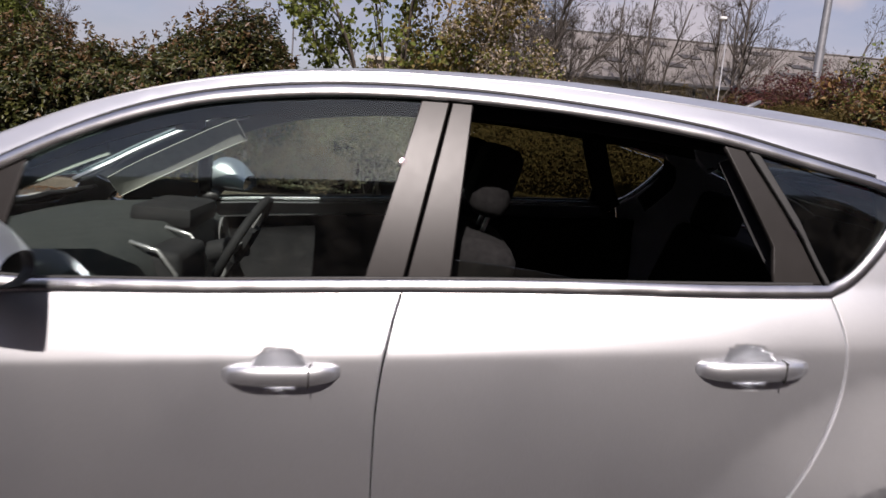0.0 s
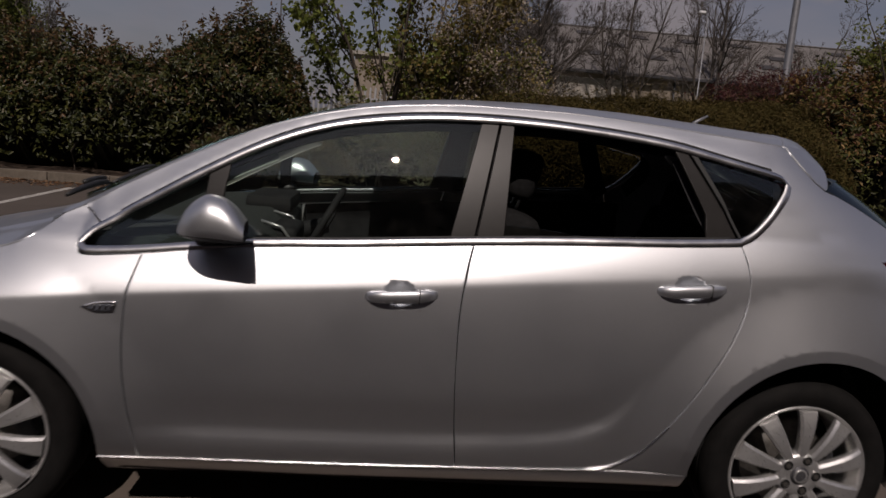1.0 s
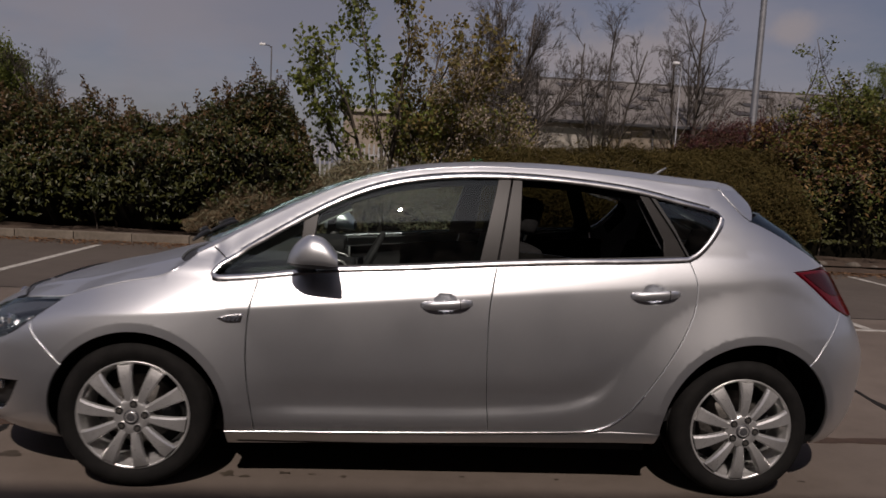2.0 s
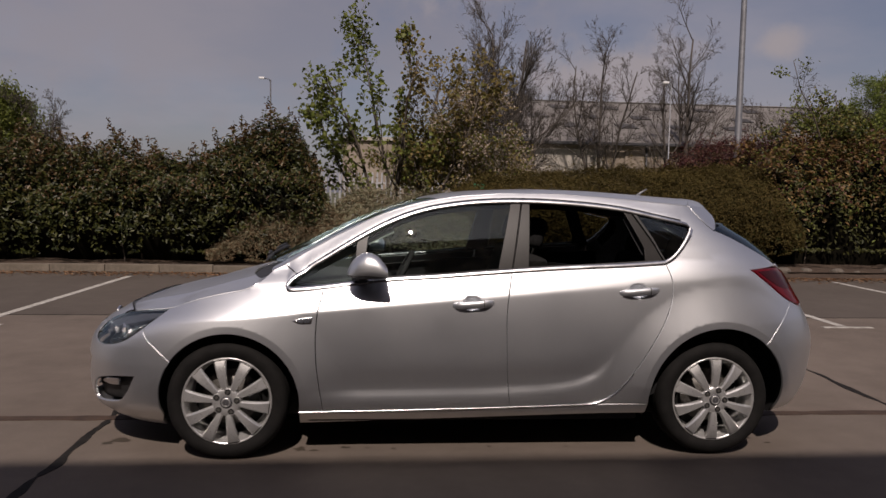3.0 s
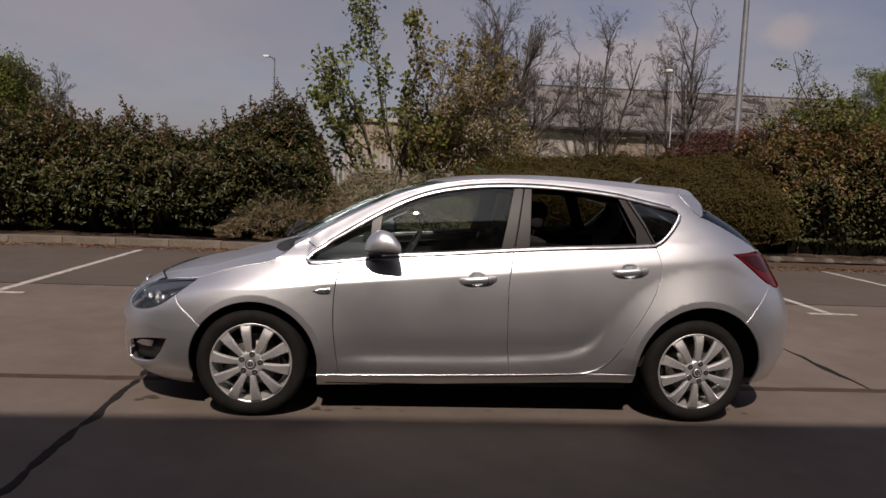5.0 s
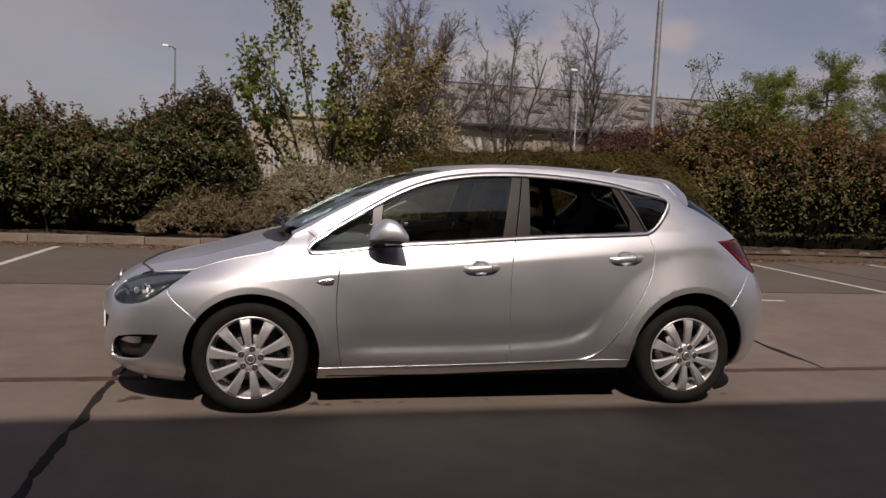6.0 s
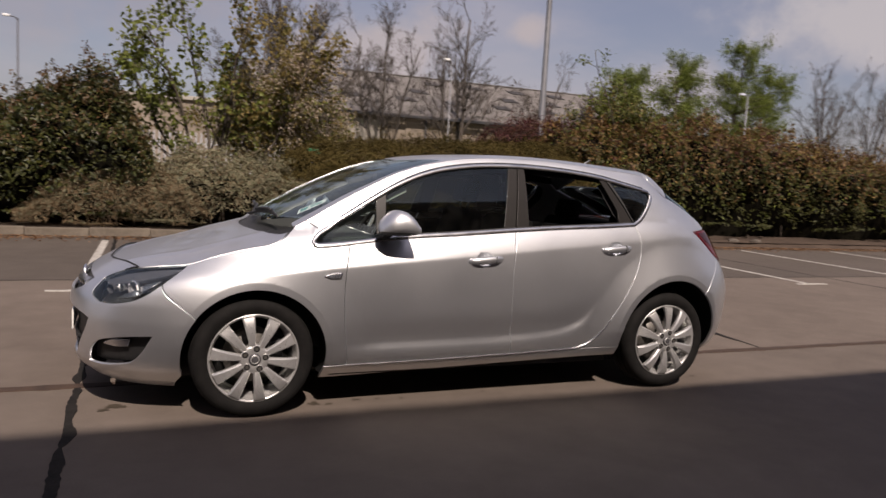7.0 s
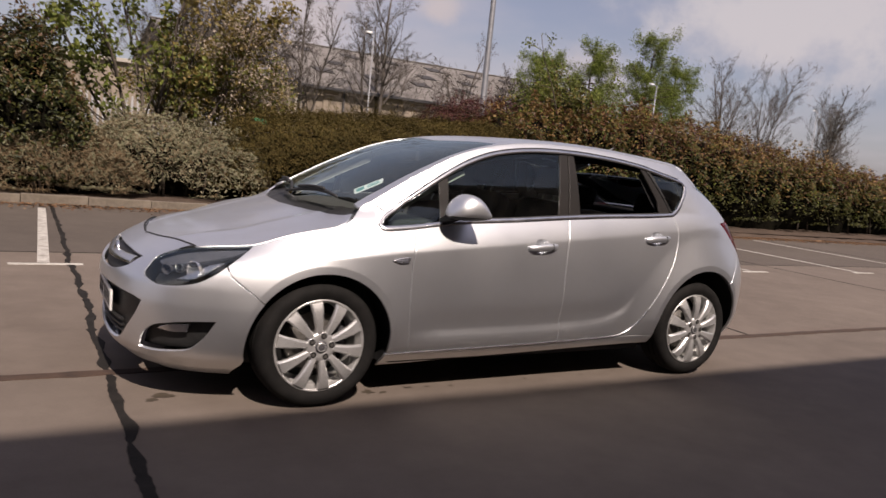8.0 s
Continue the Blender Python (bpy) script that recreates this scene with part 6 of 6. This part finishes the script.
# fallen leaves and pale stones along the foot of the hedge
rng = np.random.default_rng(77)
n = 13000
px = rng.uniform(-9, 20, n)
py = KERB_Y - np.abs(rng.normal(0, 0.30, n)) - 0.02
side_share = np.where(px > 5, 1.0, 0.55)
keep = rng.random(n) < side_share
pts = np.stack([px, py, np.full(n, 0.008)], 1)[keep]
LITTER = leaf_material("leaf_litter", [(0.12, 0.06, 0.03), (0.20, 0.11, 0.06), (0.09, 0.05, 0.03), (0.28, 0.19, 0.12)], 0.85, 0.1, 0.1)
tagged(leaves("leaf_litter", pts, np.tile((0.0, 0.0, 1.0), (len(pts), 1)) + rng.normal(size=pts.shape) * 0.15, 0.06, 0.6, LITTER, None, rng, fold=0.1), "brown fallen leaves along the kerb", "leaf litter", kind="stuff")
STONE = mottled("weathered_stone", (0.055, 0.045, 0.036), (0.13, 0.11, 0.09), 6, 0.85, 0.0, 0.4, 0.01)
for k in range(11):
    bm = bmesh.new()
    bmesh.ops.create_icosphere(bm, subdivisions=2, radius=1.0)
    s = rng.uniform(0.04, 0.11)
    for v in bm.verts:
        v.co *= 1 + 0.25 * noise.noise(v.co * 1.4 + Vector((k * 3.1, 0, 0)))
        v.co = Vector((v.co.x * s * 1.5, v.co.y * s, v.co.z * s * 0.7))
    x = 5.6 + k * 0.62 + rng.uniform(-0.28, 0.28)
    ob = part("stone", bm, STONE, None, "rough weathered stone lying at the foot of the hedge")
    tagged(ob, category="stone", group="stones along the bed")
    ob.location = (x, KERB_Y + 0.26 + rng.uniform(-0.12, 0.12), 0.075 + s * 0.25)


# ---- trees ----
def grow(rng, start, way, length, radius, level, spec, out, tips):
    """Adds a branch and its side branches to out; the ends of thin ones go to tips."""
    steps = max(2, int(5 - level))
    p, w = Vector(start), Vector(way).normalized()
    pts, rad = [p.copy()], [radius]
    for k in range(steps):
        w = (w + Vector(rng.normal(size=3)) * spec["bend"] * (1.0 if level < 2 else 0.65) + Vector((0, 0, spec["lift"]))).normalized()
        p = p + w * (length / steps)
        pts.append(p.copy())
        rad.append(radius * (1 - (k + 1) / steps * 0.72))
        if level >= spec["leafy"]:
            tips.append((p.copy(), w.copy()))
    out.append((pts, rad, 7 if level == 0 else 5 if level == 1 else 3))
    if level < spec["levels"]:
        for k in range(spec["forks"][level]):
            t = rng.uniform(spec["bare"] if level == 0 else 0.2, 1.0)
            i = min(int(t * steps), steps - 1)
            q = pts[i].lerp(pts[i + 1], t * steps - i)
            around = rng.uniform(0, 2 * math.pi)
            base = (pts[i + 1] - pts[i]).normalized()
            u = base.cross(Vector((math.cos(around), math.sin(around), 0.3))).normalized()
            spread = math.radians(spec["angle"] + rng.normal() * 9)
            d = base * math.cos(spread) + u * math.sin(spread)
            grow(rng, q, d, length * spec["ratio"][level] * rng.uniform(0.7, 1.15) * (1.15 - 0.45 * t), max(rad[i] * spec.get("thin", 0.55), spec.get("least", 0.0)), level + 1, spec, out, tips)


def tree(name, label, x, y, base, stems, spec, seed, bark, kinds=(), per_tip=4, scatter=0.12, category="tree"):
    """stems: (dx, dy of lean, length, radius). kinds: (share, size, aspect, material, test of place)."""
    rng = np.random.default_rng(seed)
    root = thing(name, label, category)
    out, tips = [], []
    for dx, dy, ln, r in stems:
        grow(rng, (x + dx * 0.15, y + dy * 0.15, base), (dx, dy, 1.0), ln, r, 0, spec, out, tips)
    for nm, test in (("trunk", lambda s: s >= 5), ("branchwork", lambda s: s < 5)):
        v, f = [], []
        for pts, rad, seg in out:
            if test(seg):
                q, w = tube(pts, rad, seg)
                f += [tuple(i + len(v) for i in face) for face in w]
                v += q
        if v:
            tagged(link(nm, v, f, bark, root), kind="stuff" if nm == "branchwork" else "")
    if kinds and tips:
        P = np.array([tuple(t[0]) for t in tips])
        for share, size, aspect, material, where in kinds:
            ok = np.array([where(q) for q in P])
            src = P[ok]
            if not len(src):
                continue
            n = int(len(src) * per_tip * share)
            pick = src[rng.integers(0, len(src), n)] + rng.normal(size=(n, 3)) * scatter
            ways = rng.normal(size=(n, 3)) + np.array([0, -0.35, 0.6])
            tagged(leaves("crown", pick, ways, size, aspect, material, root, rng, droop=0.4), kind="stuff")
    return root


YOUNG = dict(levels=3, forks=(11, 5, 3), bare=0.18, angle=30, ratio=(0.30, 0.45, 0.45), bend=0.08, lift=0.055, leafy=1)
tree("maple_tree", "young tree with fresh green and ochre leaves", -0.22, 11.65, 0.1,
     [(-0.64, 0.1, 3.4, 0.04), (-0.38, 0.0, 4.1, 0.05), (-0.12, 0.1, 4.75, 0.045), (0.06, -0.08, 4.3, 0.05), (0.22, 0.05, 4.2, 0.045), (0.40, 0.0, 4.1, 0.04), (0.60, 0.0, 4.0, 0.04)], YOUNG, 5, BARK,
     [(0.50, 0.11, 0.8, FRESH, lambda q: q[0] < 0.0 and q[2] > 1.4), (0.34, 0.10, 0.75, FRESH, lambda q: q[0] > 0.0 and 1.5 < q[2] < 2.8), (0.45, 0.10, 0.75, OCHRE, lambda q: q[0] > -0.2)], 2.4, 0.08)
BUSHY = dict(levels=3, forks=(10, 6, 4), bare=0.15, angle=42, ratio=(0.45, 0.45, 0.45), bend=0.14, lift=0.05, leafy=2)
tree("blossom_tree", "small tree with ochre leaves and white blossom", 1.15, 12.6, 0.1, [(-0.3, 0, 2.9, 0.05), (0.0, 0.1, 3.3, 0.05), (0.3, 0.0, 3.0, 0.05), (0.55, 0, 2.4, 0.04)], BUSHY, 15, BARK,
     [(0.50, 0.075, 0.7, OCHRE, lambda q: q[2] > 1.6), (0.22, 0.07, 0.7, FRESH, lambda q: 1.6 < q[2] < 3.2), (0.75, 0.05, 0.9, BLOSSOM, lambda q: q[0] > 0.6 and q[2] > 1.5)], 6.0, 0.12)
tree("green_tree", "leafy green shrubby tree with a long bare shoot", 8.95, 10.9, 0.1, [(-0.22, -0.05, 2.75, 0.05), (0.02, 0, 2.95, 0.05), (0.2, 0, 2.8, 0.045), (0.42, 0, 2.6, 0.04)], BUSHY, 25, BARK,
     [(0.6, 0.075, 0.6, FRESH, lambda q: q[2] > 2.0), (0.5, 0.075, 0.6, OCHRE, lambda q: q[2] > 2.0), (0.6, 0.075, 0.6, LAUREL, lambda q: q[2] > 1.8)], 3.4, 0.11)
WHIP = dict(levels=2, forks=(7, 2), bare=0.35, angle=45, ratio=(0.22, 0.22), bend=0.12, lift=0.0, leafy=0)
tree("green_shoot", "thin arching shoot with few leaves", 9.45, 10.4, 1.6, [(-0.34, -0.02, 3.1, 0.024), (0.24, 0, 2.4, 0.018), (-0.05, 0, 2.2, 0.016)], WHIP, 28, BARK, [(1.0, 0.075, 0.6, FRESH, lambda q: q[2] > 2.4)], 4.0, 0.06, category="shrub")

BARE = dict(thin=0.53, least=0.009, levels=4, forks=(14, 8, 6, 4), bare=0.24, angle=30, ratio=(0.32, 0.48, 0.48, 0.45), bend=0.08, lift=0.05, leafy=9)
tree("bare_tree", "tall leafless tree with upright twigs", 6.3, 41.3, 0, [(0.02, 0.02, 11.6, 0.15), (-0.10, 0.1, 11.2, 0.12), (0.13, -0.1, 11.0, 0.13), (0.27, 0.05, 10.4, 0.11), (-0.25, 0, 10.0, 0.11), (-0.40, 0.1, 8.4, 0.09), (0.42, 0, 9.2, 0.10), (0.62, 0, 9.0, 0.11), (0.05, 0.2, 11.2, 0.1)], BARE, 51, BARK_GREY)
FAR = dict(thin=0.53, least=0.011, levels=4, forks=(14, 6, 5, 3), bare=0.2, angle=30, ratio=(0.36, 0.45, 0.5, 0.45), bend=0.08, lift=0.06, leafy=9)
BARE2 = dict(thin=0.53, least=0.010, levels=4, forks=(12, 7, 6, 4), bare=0.22, angle=38, ratio=(0.36, 0.48, 0.48, 0.42), bend=0.12, lift=0.05, leafy=9)
tree("bare_tree", "slim leafless tree before the warehouse", 15.0, 48.0, 0, [(-0.16, 0, 11.0, 0.13), (0.06, 0.05, 12.2, 0.15), (0.26, 0, 10.6, 0.12)], BARE2, 52, BARK_GREY)
tree("bare_tree", "forked leafless tree before the warehouse", 21.2, 48.5, 0, [(-0.30, 0, 10.6, 0.14), (0.02, 0.05, 13.4, 0.20), (0.24, 0, 12.2, 0.15), (0.48, 0, 10.6, 0.13)], BARE2, 53, BARK_GREY)
tree("bare_tree", "small leafless tree beyond the purple shrub", 27.5, 47.0, 0, [(-0.12, 0, 8.0, 0.12), (0.1, 0.1, 8.8, 0.12)], BARE2, 54, BARK_GREY)
for k, (x, y, h) in enumerate(((74.5, 60, 15.5), (84, 61, 16.0), (99, 62, 15.0), (36.0, 52, 9.0), (108, 66, 14.0))):
    tree("bare_tree", "distant leafless tree with fine twigs", x, y, 0, [(-0.05, 0, h * 0.95, 0.15), (0.08, 0.05, h * 0.95, 0.14), (-0.20, 0, h * 0.85, 0.12), (0.24, 0.05, h * 0.82, 0.12)], FAR, 60 + k, BARK_GREY)
CONE = dict(levels=2, forks=(60, 9), bare=0.12, angle=72, ratio=(0.28, 0.28), bend=0.05, lift=0.03, leafy=1)
for k, (x, y, h) in enumerate(((50.0, 50, 13.8), (44.0, 50.5, 12.4), (56.5, 52, 12.0), (38.6, 51, 10.5))):
    tree("larch_tree", "pale green feathery larch", x, y, 0, [(0.0, 0.0, h, 0.22)], CONE, 80 + k, BARK, [(1.0, 0.30, 0.14, LARCH, lambda q: True)], 13.0, 0.24)
EVER = dict(levels=3, forks=(12, 7, 4), bare=0.2, angle=45, ratio=(0.42, 0.42, 0.42), bend=0.12, lift=0.05, leafy=2)
for k, (x, y, h) in enumerate(((-24.5, 40, 6.4), (-22.0, 40, 5.9), (-31, 41, 7.0))):
    tree("evergreen_tree", "distant dark and bright green tree", x, y, 0, [(-0.2, 0, h, 0.15), (0.2, 0, h * 0.95, 0.15)], EVER, 90 + k, BARK, [(0.4, 0.17, 0.7, IVY, lambda q: True), (1.0, 0.15, 0.7, FRESH, lambda q: q[2] > 1.5)], 5.5, 0.35)
tree("bare_tree", "distant leafless tree over the hedge", -19.3, 40, 0, [(-0.12, 0, 6.0, 0.1), (0.14, 0, 6.2, 0.1)], BARE2, 97, BARK_GREY)


# ---- lamps, mast, fence ----
def street_lamp(x, y, h, reach, pole_mat, r=0.07):
    lamp = thing("street_lamp", "tall slim lamp post with a small white head", "street lamp", "lamp posts")
    v, f = lathe([(r * 1.7, 0.0), (r * 1.7, 1.2), (r, 1.3), (r * 0.65, h - 0.1), (0.001, h - 0.08)], 12, "Z")
    link("post", v, f, pole_mat, lamp)
    v, f = tube([(0, 0, h - 0.25), (reach * 0.3, 0, h - 0.05), (reach, 0, h)], 0.035, 8)
    arm = link("arm", v, f, pole_mat, lamp)
    bm = box_bm(reach - 0.32 if reach < 0 else reach - 0.08, reach + 0.08 if reach < 0 else reach + 0.32, -0.13, 0.13, h - 0.05, h + 0.09, bevel=0.04)
    part("lamp_head", bm, LAMP_WHITE, lamp, "white lamp head")
    lamp.location = (x, y, 0)


street_lamp(-8.6, 49.5, 9.45, -0.5, DARK_STEEL)
street_lamp(18.35, 43.2, 9.0, -0.25, STEEL, 0.052)
street_lamp(46.5, 44.5, 9.3, -0.5, STEEL)
street_lamp(93.0, 60.0, 12.4, -0.6, STEEL)
mast = thing("flag_mast", "tall plain grey mast behind the hedge", "mast")
v, f = lathe([(0.12, 0.0), (0.12, 0.9), (0.085, 1.0), (0.062, 7.0), (0.05, 12.0), (0.001, 12.02)], 16, "Z")
link("pole", v, f, STEEL, mast)
mast.location = (7.89, 12.3, 0)

fence = thing("palisade_fence", "grey galvanised palisade fence with pointed pales", "fence")
FENCE_Y, FENCE_TOP = 19.6, 2.12
bm = bmesh.new()
rings = []
for z, w in ((0.0, 0.034), (FENCE_TOP - 0.10, 0.034), (FENCE_TOP - 0.03, 0.024), (FENCE_TOP, 0.004)):
    rings.append([bm.verts.new(p) for p in ((-w, 0.012, z), (-w * 0.4, -0.010, z), (w * 0.4, -0.010, z), (w, 0.012, z), (w * 0.4, -0.002, z), (-w * 0.4, -0.002, z))])
for a, b in zip(rings, rings[1:]):
    for j in range(6):
        bm.faces.new((a[j], a[(j + 1) % 6], b[(j + 1) % 6], b[j]))
bm.faces.new(rings[-1])
PALE = bpy.data.meshes.new("pale")
bmesh.ops.recalc_face_normals(bm, faces=bm.faces)
bm.to_mesh(PALE)
bm.free()
FENCE_GREY = mottled("weathered_zinc", (0.34, 0.34, 0.345), (0.50, 0.50, 0.51), 2, 0.6, 0.35, 0.05, 0.001)
PALE.materials.append(FENCE_GREY)
for k in range(58):
    ob = new("pale", PALE)
    ob.parent = fence
    ob.location = (-3.6 + 0.152 * k, FENCE_Y, rnd.uniform(-0.008, 0.008))
for z in (0.45, FENCE_TOP - 0.35):
    part("rail", box_bm(-3.7, 5.25, FENCE_Y + 0.014, FENCE_Y + 0.06, z - 0.025, z + 0.025), FENCE_GREY, fence)
for k in range(4):
    x = -3.3 + 2.75 * k
    part("post", box_bm(x - 0.03, x + 0.03, FENCE_Y + 0.06, FENCE_Y + 0.14, 0, FENCE_TOP - 0.1), FENCE_GREY, fence)
SHEET = mottled("green_plastic", (0.02, 0.28, 0.14), (0.04, 0.42, 0.22), 8, 0.4, 0.0, 0.2, 0.004)
bm = bmesh.new()
bmesh.ops.create_grid(bm, x_segments=10, y_segments=6, size=0.5)
for v in bm.verts:
    v.co = Vector((v.co.x * 0.28, v.co.y * 0.15, 0.05 * noise.noise(v.co * 5) - 0.1 * v.co.y ** 2))
bmesh.ops.solidify(bm, geom=bm.faces[:], thickness=0.004)
ob = part("plastic_sheet", bm, SHEET, None, "scrap of bright green plastic caught on the hedge")
tagged(ob, category="litter")
ob.matrix_basis = pose(1.42, 10.0, 1.64, 35, 8, 20)

# ---- the warehouse beyond ----
WALL_TAN = mottled("tan_render", (0.19, 0.155, 0.12), (0.30, 0.25, 0.20), 0.35, 0.85, 0.0, 0.2, 0.01)
WALL_PALE = mottled("pale_panel", (0.30, 0.275, 0.24), (0.37, 0.34, 0.30), 0.5, 0.8, 0.0, 0.1, 0.01)
ROOF_GREY = mottled("fibre_cement_roof", (0.095, 0.085, 0.079), (0.185, 0.172, 0.162), 0.5, 0.85, 0.0, 0.3, 0.02, fine=12)
ROOF_DARK = mottled("dark_roof_light", (0.022, 0.020, 0.019), (0.045, 0.041, 0.039), 0.8, 0.6, 0.0, 0.1, 0.01)
house = thing("warehouse", "long low tan warehouse with a grey corrugated roof", "warehouse")
EAVE, RIDGE_Y, RIDGE_Z = 5.5, 66.0, 10.5
part("wall", box_bm(7.9, 46, 50.2, 84, 0, EAVE - 0.1), WALL_TAN, house, smooth=False)
annex = part("annex", box_bm(-3.5, 7.9, 50.3, 62, 0, EAVE - 0.25), WALL_TAN, house, "flat-roofed tan annex", smooth=False)
part("fascia", box_bm(-3.7, 7.4, 50.0, 62.2, EAVE - 0.25, EAVE + 0.02, bevel=0.02, seg=1), WALL_PALE, annex, "pale fascia along the flat roof", smooth=False)
for k in range(7):
    x = -3 + 6.9 * k
    part("wall_panel", box_bm(x, x + 3.1 if k % 2 else x + 5.2, 50.08, 50.2, 0.3, EAVE - 0.5, bevel=0.02, seg=1), WALL_PALE if k % 3 == 2 else WALL_TAN, house, smooth=False)
verts, faces = [], []
cols = 316
for i in range(cols + 1):
    x = 7.4 + 39.4 * i / cols
    up = 0.035 if i % 2 else 0.0
    for y, z in ((49.7, EAVE), (RIDGE_Y, RIDGE_Z), (84.5, EAVE)):
        verts.append((x, y, z + up))
for i in range(cols):
    for j in range(2):
        a = i * 3 + j
        faces.append((a, a + 3, a + 4, a + 1))
roof2 = link("roof", verts, faces, ROOF_GREY, house, "grey corrugated roof", smooth=False)
link("gable", [(7.9, 50.2, EAVE - 0.1), (7.9, 83.9, EAVE - 0.1), (7.9, RIDGE_Y, RIDGE_Z - 0.05), (8.1, 50.2, EAVE - 0.1), (8.1, 83.9, EAVE - 0.1), (8.1, RIDGE_Y, RIDGE_Z - 0.05)], [(0, 1, 2), (5, 4, 3), (0, 2, 5, 3), (1, 4, 5, 2), (0, 3, 4, 1)], WALL_TAN, house, smooth=False)
slope = math.atan2(RIDGE_Z - EAVE, RIDGE_Y - 49.7)
for row, (t, off) in enumerate(((0.34, 0.0), (0.56, 2.4), (0.82, 0.8))):
    for k in range(8):
        x = 10.2 + 4.6 * k + off
        bm = box_bm(-0.8, 0.8, -0.75, 0.75, 0.0, 0.07)
        bm.transform(pose(x, 49.7 + (RIDGE_Y - 49.7) * t, EAVE + (RIDGE_Z - EAVE) * t + 0.04, math.degrees(slope), 0, 0))
        part("roof_light", bm, ROOF_DARK, roof2, smooth=False)
part("gutter", box_bm(7.3, 47.0, 49.4, 49.68, EAVE - 0.22, EAVE + 0.02, bevel=0.04, seg=1), DARK_STEEL, house, "dark gutter along the eaves")
for x in (9.0, 19.3, 36.0):
    v, f = tube([(x, 49.95, 0.0), (x, 49.95, EAVE - 0.2)], 0.09, 8)
    link("down_pipe", v, f, DARK_STEEL, house)
part("ridge_cap", box_bm(7.3, 47.0, RIDGE_Y - 0.3, RIDGE_Y + 0.3, RIDGE_Z - 0.02, RIDGE_Z + 0.10, bevel=0.04, seg=1), ROOF_GREY, house)

# the building on the sunny side, whose shade falls on the near slabs
WALL_Y = -9.6
WALL_H = (-0.86 - WALL_Y) / 0.85
south = tagged(part("wall_south", box_bm(-60, 60, WALL_Y - 12, WALL_Y, -0.05, WALL_H - 0.25), BRICK, None, smooth=False), "dark brick building wall beside the car park", "wall", kind="structure")
part("parapet", box_bm(-60.2, 60.2, WALL_Y - 12, WALL_Y + 0.0, WALL_H - 0.25, WALL_H, bevel=0.02, seg=1), CLAD, south, smooth=False)
